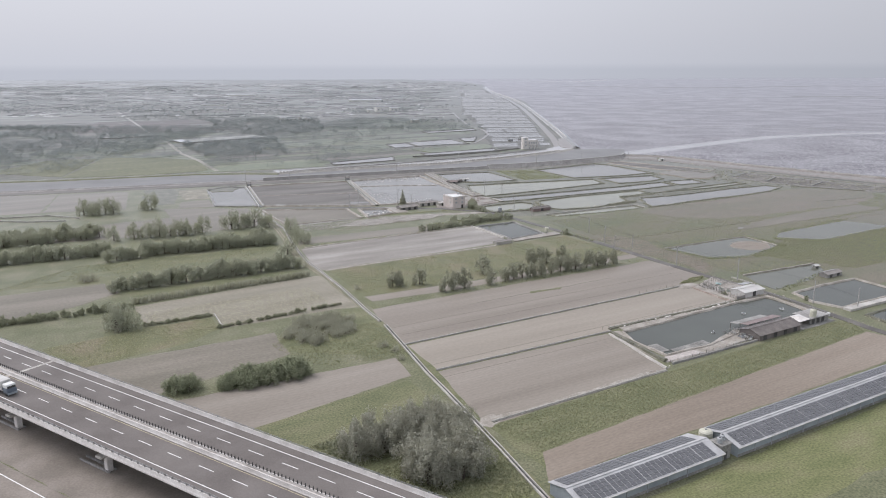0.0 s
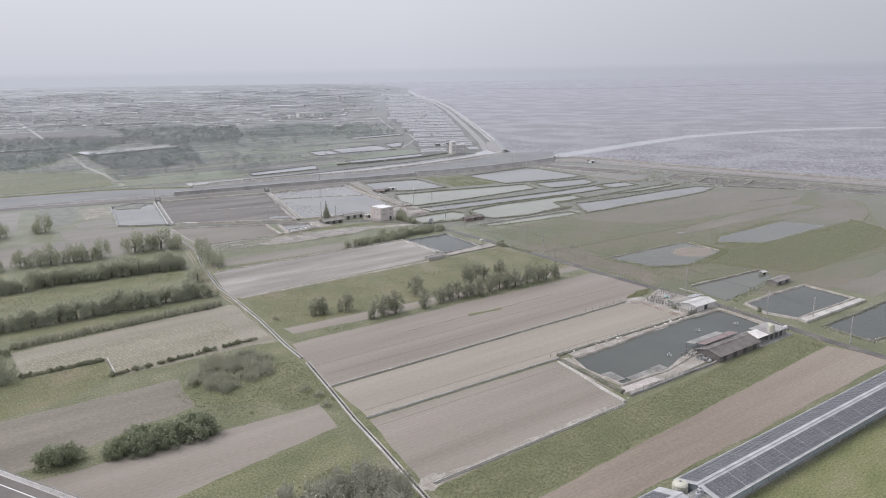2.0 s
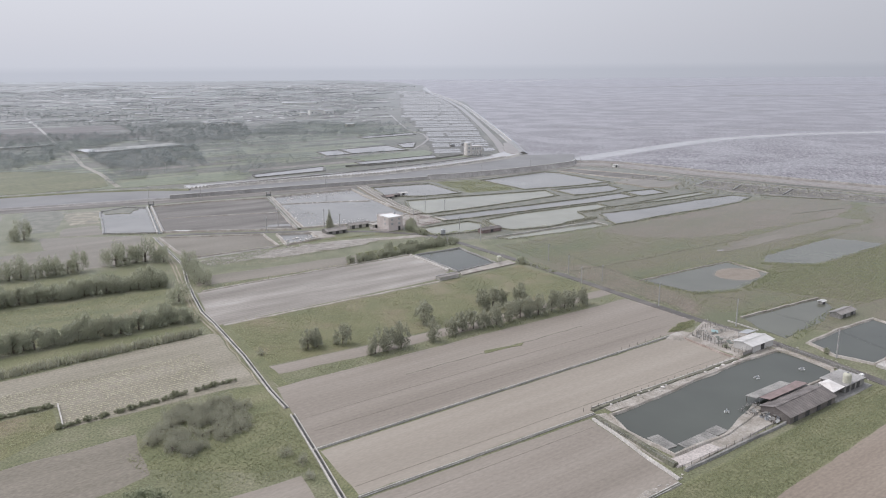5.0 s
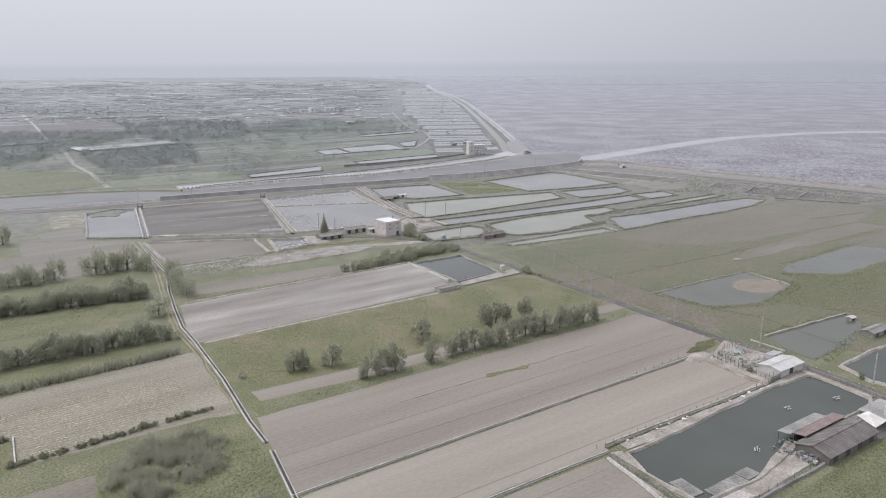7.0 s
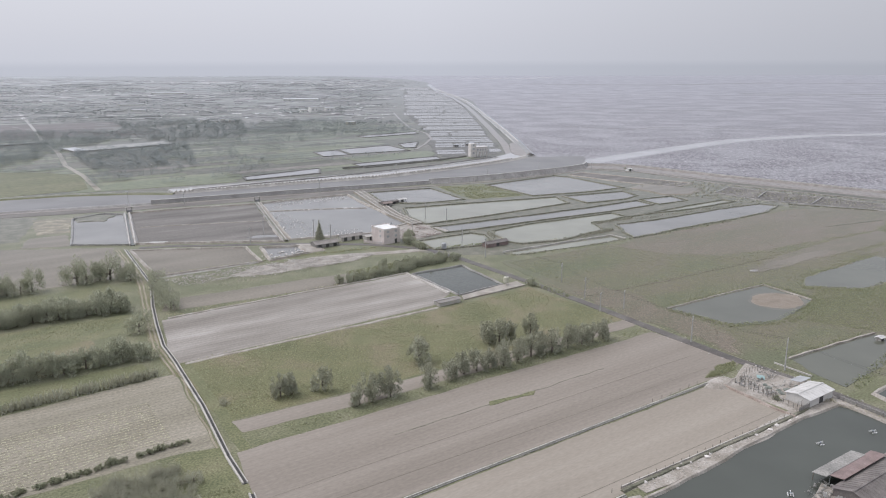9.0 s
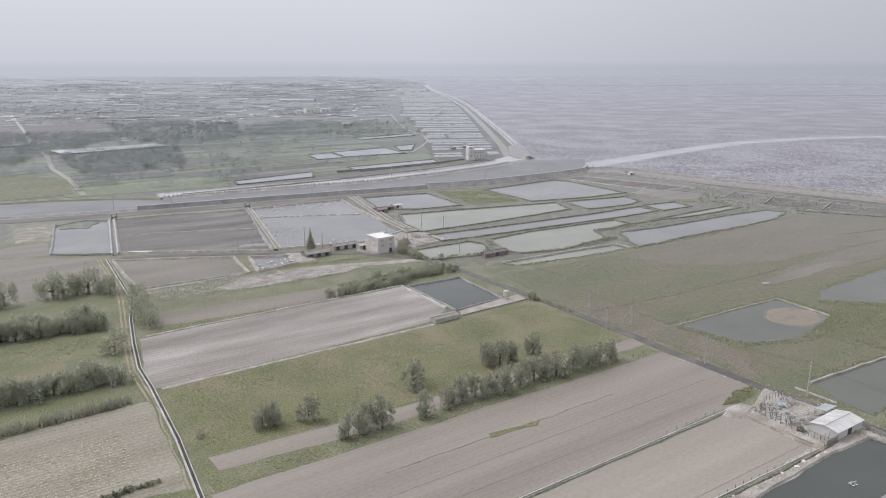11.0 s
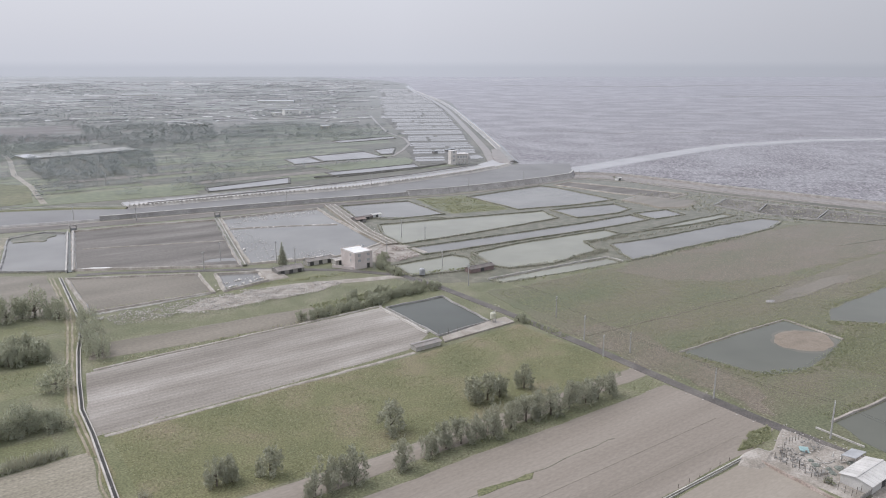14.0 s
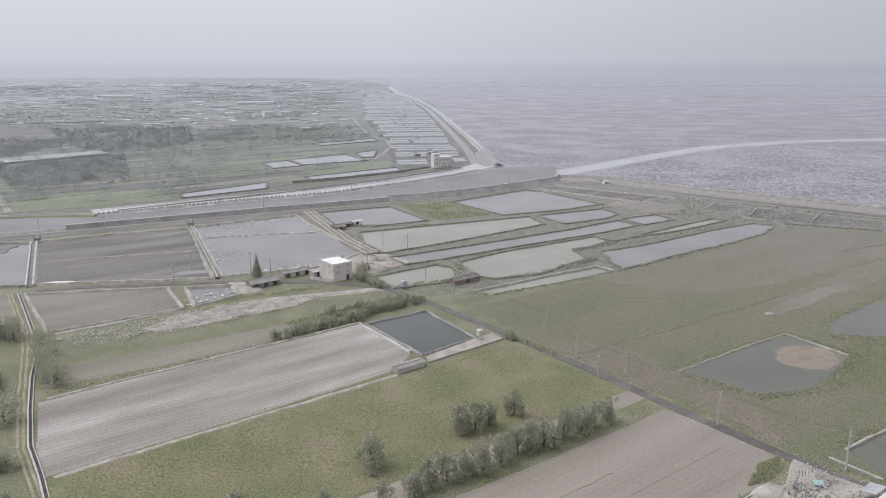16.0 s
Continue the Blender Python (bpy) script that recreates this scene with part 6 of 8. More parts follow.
def aerator(x, y, turn):
    """A paddle aerator floating on the pond: two pontoons, a frame, a motor and two paddle wheels."""
    top = holder("pond_aerator", x, y, 0.12, turn, "white floating paddle aerator on the fish pond", "aerator", )
    for sy in (-0.5, 0.5):
        part("pontoon", boxes((-0.7, sy - 0.12, 0, 0.7, sy + 0.12, 0.2), bevel=0.06), M_WHITE, top)
    part("frame", boxes((-0.1, -0.6, 0.26, 0.1, 0.6, 0.34)), M_STEEL, top)
    part("motor", boxes((-0.2, -0.18, 0.34, 0.2, 0.18, 0.62), bevel=0.05), M_BLUESHEET, top)
    for sx in (-0.55, 0.55):
        bm = bmesh.new()
        for a in range(4):
            c, s = math.cos(a * math.pi / 4), math.sin(a * math.pi / 4)
            tube(bm, (sx - 0.32 * c, 0, 0.4 - 0.32 * s), (sx + 0.32 * c, 0, 0.4 + 0.32 * s), 0.07, sides=4)
        part("paddle_wheel", bm, M_WHITE, top)


for x, y, turn in ((102.8, 244.2, 20), (85.7, 223.5, 70), (118.5, 249.5, 10)):
    aerator(x, y, turn)


# ---- trees and plants ----
def leaves(rng, lobes, count, size, flat_leaf=0.0, plume=0.0):
    """Small leaf faces spread through overlapping lobes (x, y, z, rx, ry, rz)."""
    lobes = np.array(lobes, float)
    w = lobes[:, 3] * lobes[:, 4] * lobes[:, 5]
    pick = rng.choice(len(lobes), count, p=w / w.sum())
    d = rng.normal(size=(count, 3))
    d /= np.linalg.norm(d, axis=1)[:, None]
    d *= (rng.uniform(0.1, 1.0, count) ** 0.5)[:, None] * rng.uniform(0.8, 1.28, count)[:, None]
    mid = lobes[pick, :3] + d * lobes[pick, 3:]
    a = rng.normal(size=(count, 3))
    a = a * (1 - 0.55 * plume) + plume * (d * 0.9 + np.array((0, 0, 0.9)))
    a /= np.linalg.norm(a, axis=1)[:, None]
    b = np.cross(a, rng.normal(size=(count, 3)))
    b /= np.linalg.norm(b, axis=1)[:, None]
    a[:, 2] *= 1 - flat_leaf
    b[:, 2] *= 1 - flat_leaf
    s = size * rng.uniform(0.6, 1.25, count)[:, None]
    w = 0.6 - 0.25 * plume
    s = s * (1 + 0.35 * plume)
    c = np.stack([mid - a * s, mid - b * s * w, mid + a * s, mid + b * s * w], 1).reshape(-1, 3)
    return c


def inside(px, py, poly):
    hit = np.zeros(len(px), bool)
    n = len(poly)
    for k in range(n):
        (x0, y0), (x1, y1) = poly[k], poly[(k + 1) % n]
        cross = ((y0 > py) != (y1 > py)) & (px < (x1 - x0) * (py - y0) / ((y1 - y0) or 1e-9) + x0)
        hit ^= cross
    return hit


def quads_mesh(name, verts, material):
    n = len(verts) // 4
    return mesh_from(name, verts, [(4 * k, 4 * k + 1, 4 * k + 2, 4 * k + 3) for k in range(n)], material)


def make_tree(seed, h, r, label, category, leaf_mat, count=900, size=0.3, low=0.12, spread=1.0, group="", name="tree", lobes_n=9, plume=0.0):
    rng = np.random.default_rng(seed)
    top = new(name)
    tagged(top, label, category, group)
    lobes = []
    for k in range(lobes_n * 2):
        a, q = rng.uniform(0, 2 * math.pi), math.sqrt(rng.uniform(0, 1)) * r * 0.78 * spread
        z = h * (low + 0.2 + rng.uniform(0, 0.7 - low) * (1 - 0.4 * (q / r) ** 2) * rng.uniform(0.75, 1.1))
        s = r * rng.uniform(0.15, 0.33)
        lobes.append((q * math.cos(a), q * math.sin(a), z, s, s, s * rng.uniform(1.1, 2.0 + 0.8 * plume)))
    lobes.append((0, 0, h * 0.74, r * 0.3, r * 0.3, h * 0.24))
    bm = bmesh.new()
    tube(bm, (0, 0, -0.2), (0.1, 0, h * 0.45), 0.16 * r / 2, 0.09 * r / 2, sides=7)
    for lob in lobes[:6]:
        tube(bm, (0.05, 0, h * rng.uniform(0.15, 0.4)), lob[:3], 0.055 * r / 2, 0.02, sides=5)
    part("trunk", bm, M_BARK, top)
    crown = new("crown", quads_mesh("crown", leaves(rng, lobes, count, size, plume=plume), leaf_mat))
    crown.parent = top
    return top


def place(kinds, spots, seed, smin=0.85, smax=1.15):
    """Copies of the given trees at the spots; the originals take the first spots."""
    rng = random.Random(seed)
    for k, (x, y) in enumerate(spots):
        src = kinds[k % len(kinds)]
        s = rng.uniform(smin, smax)
        m = pose(x, y, 0.0, 0, 0, rng.uniform(0, 360)) @ Matrix.Diagonal((s, s, s * rng.uniform(0.9, 1.1), 1))
        if k < len(kinds):
            src.matrix_basis = m
        else:
            copy_thing(src, m)


def along(a, b, step, seed, jitter=1.0, skip=0.0):
    rng = random.Random(seed)
    a, b = Vector(a), Vector(b)
    n = max(1, int((b - a).length / step))
    out = []
    for k in range(n + 1):
        if rng.random() >= skip:
            p = a.lerp(b, k / n)
            out.append((p.x + rng.uniform(-jitter, jitter), p.y + rng.uniform(-jitter, jitter)))
    return out


dark = [make_tree(10 + k, 6.4, 2.7, "bushy dark grey-green tree in a field row", "tree", M_LEAF_DARK, 1750, 0.21, low=-0.08, group="trees in the field row", lobes_n=12, plume=0.9) for k in range(4)]
place(dark, [(-28.3, 274.4), (-25.5, 276), (-17.6, 278.5), (-6.7, 268.8), (-3.5, 272), (1.2, 273.5), (8.7, 297), (12, 279.8), (18.1, 284.6), (21.8, 288), (25.5, 290), (29.2, 292.2), (33.8, 293.8), (38.5, 297), (42.9, 300.5), (46.5, 302.5), (49.9, 304), (55.2, 307), (60.7, 310.5), (64.5, 312.5), (68.4, 315), (31, 311.5), (34.5, 313.5), (38, 315), (45.6, 320.5)], 1, 1.0, 1.3)
wall_tree = [make_tree(20 + k, 6.0, 3.0, "dense dark tree of a windbreak row", "tree", M_LEAF_LIFTED, 1750, 0.21, low=-0.08, spread=1.12, group="windbreak trees", lobes_n=13, plume=0.8) for k in range(4)]
spots = along((-140, 264), (-74, 304.5), 2.5, 2, 0.8)
spots += along((-151, 323), (-97, 348.5), 2.6, 3, 1.0, 0.03) + along((-150, 327), (-100, 353), 3.0, 4, 1.2, 0.06) + along((-164, 311), (-153, 318.5), 2.6, 41, 0.9)
spots += along((-214, 300), (-172, 324), 2.8, 5, 1.0, 0.03) + along((-212, 304), (-174, 327), 3.4, 6, 1.2, 0.1)
spots += along((-244, 328), (-194, 360), 2.9, 7, 1.6, 0.05) + along((-246, 334), (-198, 364), 3.4, 31, 2.0, 0.1) + along((-250, 343), (-204, 369), 4.2, 32, 2.0, 0.15)
spots += along((-290, 268), (-214, 305), 4.5, 33, 2.0, 0.15)
place(wall_tree, spots, 3, 0.9, 1.35)
loose = [make_tree(30 + k, 6.2, 3.9, "spreading tree with a loose dark crown", "tree", M_LEAF_LIFTED, 1750, 0.21, low=-0.12, spread=1.15, group="loose trees by the meadow", plume=0.8) for k in range(3)]
spots = [(-182, 353), (-174, 359), (-170, 360), (-166, 361), (-162, 363), (-157, 365), (-153, 367), (-150, 369), (-146, 371), (-143, 374), (-130, 384), (-127, 386), (-123, 389), (-119, 390), (-113, 392), (-110, 388), (-88.3, 361.5), (-81.5, 350), (-94.4, 374), (-84.6, 327), (-84, 355)]
spots += [(-233, 421), (-229, 423), (-226, 421), (-221, 424), (-217, 426), (-203, 438), (-199, 440)]
place(loose, spots + [(-117.5, 219), (-114.5, 221.5), (-119, 222)], 5, 0.95, 1.28)
thicket = [make_tree(40 + k, 7.6, 3.9, "tall scrubby brown-grey tree of a thicket", "tree", M_LEAF_THICKET, 4800, 0.17, low=-0.05, group="thicket beside the viaduct", lobes_n=14, plume=0.5) for k in range(3)]
place(thicket, [(-22, 136.5), (-18.5, 137), (-15.5, 139), (-12.5, 140), (-20, 141), (-8.5, 128.5), (-4.5, 126), (-1, 126), (3, 128), (5.5, 131.5), (-6, 132), (-1, 132), (3, 135), (-6.5, 147), (-2, 147.5), (1.8, 147), (-9.5, 146), (-4, 151.5), (-4.5, 140), (0.5, 141)], 6, 0.9, 1.28)
glossy = [make_tree(50 + k, 5.4, 4.2, "round dense deep-green fruit tree", "tree", M_LEAF_GLOSSY, 3600, 0.24, low=-0.12, group="round fruit trees", lobes_n=16) for k in range(2)]
place(glossy, [(-77.5, 170), (-74, 171.5), (-64, 174), (-61, 176), (-58.5, 175), (-56, 178), (-53, 178), (-50.5, 181), (-48, 180.5), (-45.5, 183), (-60.5, 178.5), (-55, 181), (-50, 184)], 7, 0.9, 1.12)
bushes = [make_tree(60 + k, 3.2, 3.4, "low dry grey-green scrub bush", "bush", M_LEAF_SCRUB, 1500, 0.15, low=-0.2, group="scrub bushes", name="bush", lobes_n=12, plume=1.0) for k in range(3)]
spots = [(-158, 277), (-156, 279), (-160, 278.5), (-42.1, 270), (-20, 203), (-24, 207), (-17.5, 197), (-118, 220), (-114, 222), (-116, 217)]
grid = np.random.default_rng(3).uniform((-60, 205), (-32, 239), (170, 2))
keep = inside(grid[:, 0], grid[:, 1], [(-60, 214), (-47, 207), (-35, 222), (-39, 233), (-45, 238), (-57, 230)])
spots += [tuple(p) for p in grid[keep][:85]]
place(bushes, spots, 8, 0.65, 0.95)
hedge_bush = [make_tree(70 + k, 1.5, 1.1, "small dark hedge bush", "bush", M_LEAF_HEDGE, 380, 0.15, low=-0.1, group="hedge bushes", name="bush") for k in range(3)]
tall_hedge = [make_tree(75 + k, 2.6, 1.9, "dense dark bush of a long hedge", "bush", M_LEAF_HEDGE, 800, 0.18, low=-0.1, group="long hedge", name="bush") for k in range(3)]
place(tall_hedge, along((-205, 196), (-123, 243), 2.1, 13, 0.7, 0.03) + along((-202, 200), (-123, 245), 2.6, 14, 0.8, 0.1), 19, 0.75, 1.15)
spots = [(132.4, 261.6), (132.9, 262.6), (103.3, 268.4), (103.9, 267.6), ] + along((-109.5, 223.5), (-90, 235.5), 0.95, 11, 0.3, 0.03) + along((-83, 222.5), (-46, 250), 1.0, 12, 0.35, 0.08)
place(hedge_bush, spots, 9, 0.65, 1.1)
wall_bush = [make_tree(90 + k, 3.4, 2.6, "dull green bush on rough ground by the sea wall", "bush", M_LEAF_DARK, 900, 0.22, low=-0.1, group="bushes by the sea wall", name="bush") for k in range(2)]
place(wall_bush, [(185, 707), (180, 708), (192, 713), (166, 714), (207, 617), (219, 614), (203, 590), (168, 616), (181, 600), (196, 586)], 21, 0.4, 0.7)
row_bush = [make_tree(80 + k, 4.4, 2.7, "dark shrub of a long shrub row", "shrub", M_LEAF_LIFTED, 1900, 0.17, low=-0.15, group="shrub row by the pond", name="shrub", plume=0.9) for k in range(3)]
spots = along((-23, 381), (4, 399), 2.6, 15, 0.8) + along((0, 400), (25, 418), 2.8, 16, 1.2) + along((6, 405), (20, 418), 3, 17, 1.5) + along((10, 438), (3, 450), 2.6, 18, 1.2) + along((2, 448), (4, 466), 3, 19, 1.5) + along((-8, 402), (20, 420), 3, 20, 2.0)
spots += [(52.6, 376.2), (54, 374.4)]
place(row_bush, spots, 10, 0.7, 1.08)

# the tall narrow conifer by the pink house
conifer = holder("conifer", -41.2, 455, 0, 0, "tall narrow dark conifer beside the house", "tree")
bm = bmesh.new()
tube(bm, (0, 0, 0), (0, 0, 11.5), 0.2, 0.04, sides=7)
part("trunk", bm, M_BARK, conifer)
tiers = [(0, 0, 1.5 + 0.95 * k, 2.5 - 0.22 * k, 2.5 - 0.22 * k, 0.6) for k in range(11)]
ob = new("crown", quads_mesh("crown", leaves(np.random.default_rng(5), tiers, 3200, 0.24), M_LEAF_DARK))
ob.parent = conifer


def tufts(name, poly, count, h, w, material, label, category, seed, blades=4, avoid=(), patchy=0.0, lean=0.8):
    """Upright blades scattered over a plot, as one mass."""
    rng = np.random.default_rng(seed)
    poly = [tuple(p) for p in poly]
    lo, hi = np.min(poly, 0), np.max(poly, 0)
    x, y = rng.uniform(lo[0], hi[0], count * 3), rng.uniform(lo[1], hi[1], count * 3)
    keep = inside(x, y, poly)
    for other in avoid:
        keep &= ~inside(x, y, [tuple(p) for p in other])
    x, y = x[keep][:count], y[keep][:count]
    if patchy:
        wave = np.array([noise.noise((a / 9, b / 9, 0.5)) for a, b in zip(x, y)])
        keep = wave > -0.3 + patchy * 0.4 * rng.uniform(-1, 1, len(x))
        x, y = x[keep], y[keep]
    n = len(x)
    verts = []
    for k in range(blades):
        a = rng.uniform(0, 2 * math.pi, n)
        s = rng.uniform(0.7, 1.3, n)
        ox, oy = x + rng.normal(0, w * 0.5, n), y + rng.normal(0, w * 0.5, n)
        dx, dy = np.cos(a) * w * 0.5, np.sin(a) * w * 0.5
        lx, ly = rng.normal(0, h * lean, n), rng.normal(0, h * lean, n)
        z = h * s
        verts.append(np.stack([np.stack([ox - dx, oy - dy, 0 * z], 1), np.stack([ox + dx, oy + dy, 0 * z], 1), np.stack([ox + lx + dx * 0.4, oy + ly + dy * 0.4, z], 1), np.stack([ox + lx - dx * 0.4, oy + ly - dy * 0.4, z], 1)], 1).reshape(-1, 3))
    return tagged(new(name, quads_mesh(name, np.concatenate(verts), material)), label, category, kind="stuff")


def fringe(a, b, width):
    a, b = Vector(a), Vector(b)
    side = Vector((-(b - a).y, (b - a).x)).normalized() * width / 2
    return [a + side, b + side, b - side, a - side]


tufts("rough_grass", [xy(92, 123.5), xy(156.5, 125), xy(245, 126.5), xy(239, 115.3), xy(187, 112.3), xy(131, 109.1), xy(94, 106.6)], 22000, 0.2, 0.14, M_LEAF_GRASS, "tall rough grass beside the brown field", "grass", 1)
tufts("rough_grass", [(-62, 208), (-30, 232), (-14, 200), (-40, 190), (-55, 200)], 3200, 0.2, 0.2, M_LEAF_GRASS, "rough weedy grass round the scrub", "grass", 2, patchy=1)
tufts("rough_grass", [(-28, 120), (8, 152), (18, 125), (10, 108), (-20, 122)], 6500, 0.3, 0.2, M_LEAF_GRASS, "rough weeds round the thicket", "grass", 3)
tufts("rank_weeds", [(-32, 141), (-21, 150), (-9, 160), (2, 154), (-3, 145), (-12, 142), (-22, 133)], 1500, 0.7, 0.35, M_LEAF_HEDGE, "rank green weeds at the edge of the thicket", "weeds", 19, patchy=1)
tufts("rough_grass", [(-35, 140), (-12, 165), (0, 152), (-24, 128)], 3500, 0.22, 0.2, M_LEAF_GRASS, "rough weeds beside the viaduct", "grass", 4, patchy=1)
tufts("rough_grass", [xy(112, 282), xy(246, 283), xy(248, 238), xy(160, 239), xy(111, 242)], 15000, 0.16, 0.28, M_LEAF_GRASS, "short uneven grass of the green field", "grass", 14, blades=2, patchy=0.6, lean=1.2)
tufts("rough_grass", [(90, 283), (97, 291.5), (103, 294.5), (101, 289), (95, 284.5)], 700, 0.4, 0.25, M_LEAF_GRASS, "rank weeds at a field corner", "weeds", 18, patchy=1)
tufts("rough_grass", [(-133, 201), (-108, 222), (-90, 233), (-83, 222), (-103, 195), (-114, 184)], 2500, 0.16, 0.28, M_LEAF_GRASS, "short uneven grass of the mown plot", "grass", 15, blades=2, patchy=0.6, lean=1.2)
tufts("rough_grass", [(-190, 262), (-98, 320), (-92, 346), (-175, 302)], 6000, 0.18, 0.32, M_LEAF_GRASS, "uneven grass between the tree rows", "grass", 16, blades=2, patchy=0.6, lean=1.2)
tufts("reeds", [(22, 624), (54, 635), (79, 585), (44, 573), (33, 594)], 3000, 0.3, 0.3, M_LEAF_GRASS, "rank green growth filling a pond", "reeds", 17, patchy=1, lean=1.2)
POND_R1 = [(98, 345), (146.5, 373), (157, 352.5), (128, 328), (112, 325)]
POND_R2 = [(118, 294.5), (158, 318), (160, 302), (136, 282)]
POND_R3 = [(162, 368), (168, 382), (230, 425), (262, 440), (262, 418), (183, 365)]
POND_R4 = [(156, 400), (178, 421), (216, 448), (250, 468), (262, 458), (227, 436), (183, 408)]
tufts("reeds", [(48, 412), (112, 448), (152, 473), (192, 500), (230, 530), (285, 520), (300, 470), (240, 345), (165, 305), (118, 300), (104, 322), (66, 378)], 34000, 0.26, 0.13, M_LEAF_BED, "dense green and brown reeds", "reeds", 5, blades=4, lean=1.2, avoid=(POND_R1, POND_R2, POND_R3, POND_R4, BROWN_FAR, BROWN_LANE, BROWN_EAST))
tufts("reeds", [(140, 330), (165, 366), (185, 364), (262, 415), (262, 370), (175, 310)], 20000, 0.32, 0.13, M_LEAF_BED, "tall green reeds beside a pond", "reeds", 6, lean=1.2, avoid=(POND_R1, POND_R2))
for k, (corners, n) in enumerate(((BROWN_FAR, 9000), (BROWN_LANE, 3500), (BROWN_EAST, 3000))):
    tufts("reeds", corners, n, 0.26, 0.13, M_LEAF_BROWN, "dry brown reeds", "reeds", 20 + k, blades=4, lean=1.2, avoid=(POND_R1, POND_R2, POND_R3, POND_R4))
for k, (a, b, w, h, m, text) in enumerate([
    ((-125, 248), (-66, 290), 2.6, 2.9, M_LEAF_SCRUB, "row of tall grey-green cane beside the stubble"),
    (xy(120, 227), xy(246, 224.5), 4.0, 0.6, M_LEAF_GRASS, "weedy grass under the tree row"),
    (xy(108, 285), xy(203, 286), 2.0, 0.6, M_LEAF_CANE, "dry weeds along the salty field"),
    (xy(118, 332), xy(190, 331), 3.0, 0.8, M_LEAF_CANE, "dry weeds between two fields"),
    ((58, 446), (92, 461), 3.0, 1.2, M_LEAF_REED, "reeds along a pond bank"),
    ((92, 462), (112, 478), 5.0, 1.8, M_LEAF_REED, "reeds along a pond bank"),
    ((104, 492), (132, 508), 4.0, 1.8, M_LEAF_REED, "reeds along a pond bank"),
    ((132, 503), (212, 548), 3.0, 1.6, M_LEAF_REED, "reeds along a pond bank"),
    ((22, 467), (128, 530), 2.5, 1.0, M_LEAF_REED, "weeds along a pond dyke"),
    ((44, 452), (47, 477), 3.5, 1.2, M_LEAF_REED, "weeds along a pond dyke"),
    ((10, 496), (107, 554), 2.0, 0.9, M_LEAF_REED, "weeds along a pond dyke"),
    ((115, 455), (152, 476), 3.0, 1.6, M_LEAF_REED, "reeds along a pond bank"),
    ((152, 476), (192, 502), 3.0, 1.6, M_LEAF_REED, "reeds along a pond bank"),
    ((60, 378), (106, 300), 2.5, 0.6, M_LEAF_DRY, "dry brown weeds along the lane"),
    ((66, 196), (130, 238), 1.5, 0.6, M_LEAF_GRASS, "weeds along the retaining wall"),
    ((52, 226), (100, 258), 1.6, 0.5, M_LEAF_CANE, "dry weeds on the pond bank"),
    ((-160, 451), (-135, 450), 2.5, 1.0, M_LEAF_REED, "reeds at the pond edge"),
    ((150, 716), (330, 580), 3.0, 0.8, M_LEAF_CANE, "dry grass along the sea wall"),
    ((99, 343), (113, 327), 4.0, 0.8, M_LEAF_BED, "reeds along a pond edge"),
    ((113, 325.5), (134, 328.5), 4.0, 0.8, M_LEAF_BED, "reeds along a pond edge"),
    ((136, 329), (158, 351), 4.5, 0.8, M_LEAF_BED, "reeds along a pond edge"),
    ((128, 275), (159, 303), 4.0, 0.8, M_LEAF_BED, "reeds along a pond edge"),
    ((160, 369), (184, 364), 5.0, 0.8, M_LEAF_BED, "reeds along a pond edge"),
    ((184, 364), (262, 415), 5.0, 0.8, M_LEAF_BED, "reeds along a pond edge"),
    ((168, 384), (230, 427), 4.0, 0.8, M_LEAF_BED, "reeds along a pond edge"),
    ((100, 347), (147, 374), 3.5, 0.8, M_LEAF_BED, "tall reeds behind a pond bank"),
    ((147, 374), (160, 352), 4.0, 0.8, M_LEAF_BED, "tall reeds behind a pond bank"),
    ((120, 298), (158, 318), 3.5, 0.8, M_LEAF_BED, "tall reeds behind a pond bank"),
    ((62, 426), (116, 452), 2.0, 0.9, M_LEAF_BED, "tall reeds beside the ditch pond"),
    ((10, 437), (44, 448), 2.5, 1.4, M_LEAF_BED, "weeds along a milky pond"),
    ((110, 275), (127, 255), 2.5, 1.3, M_LEAF_DRY, "dry weeds beside the lane"),
    ((54, 378), (66, 360), 3.0, 1.2, M_LEAF_BED, "weeds beside the lane"),
    ((-100, 396), (-60, 421), 3.0, 0.8, M_LEAF_GRASS, "green grass below the drained pond"),
    ((-60, 421), (-12, 442), 4.0, 0.8, M_LEAF_GRASS, "green grass bank before the huts"),
    ((-20, 394), (12, 417), 9.0, 1.2, M_LEAF_BED, "rank weeds behind the shrub row"),
    ((73, 361), (172, 417), 2.4, 0.9, M_LEAF_REED, "reeds along a low dyke"),
    ((-72, 380), (-14, 424), 6.0, 0.35, M_LEAF_REED, "weeds growing over the rubble"),
    ((-8, 561), (45, 560), 3.0, 1.0, M_LEAF_REED, "weeds along a pond dyke"),
    ((99, 587), (155, 612), 3.0, 1.0, M_LEAF_REED, "weeds along a pond dyke"),
]):
    long = (Vector(b) - Vector(a)).length
    tufts("weeds", fringe(a, b, w), int(long * w * (11.0 if k == 0 else 2.6 if w < 3 else 2.4)), h * (0.75 if k == 0 else 0.5), 0.28 if k == 0 else 0.2, m, text, "weeds", 40 + k, lean=0.3 if h > 1.4 else 0.7)
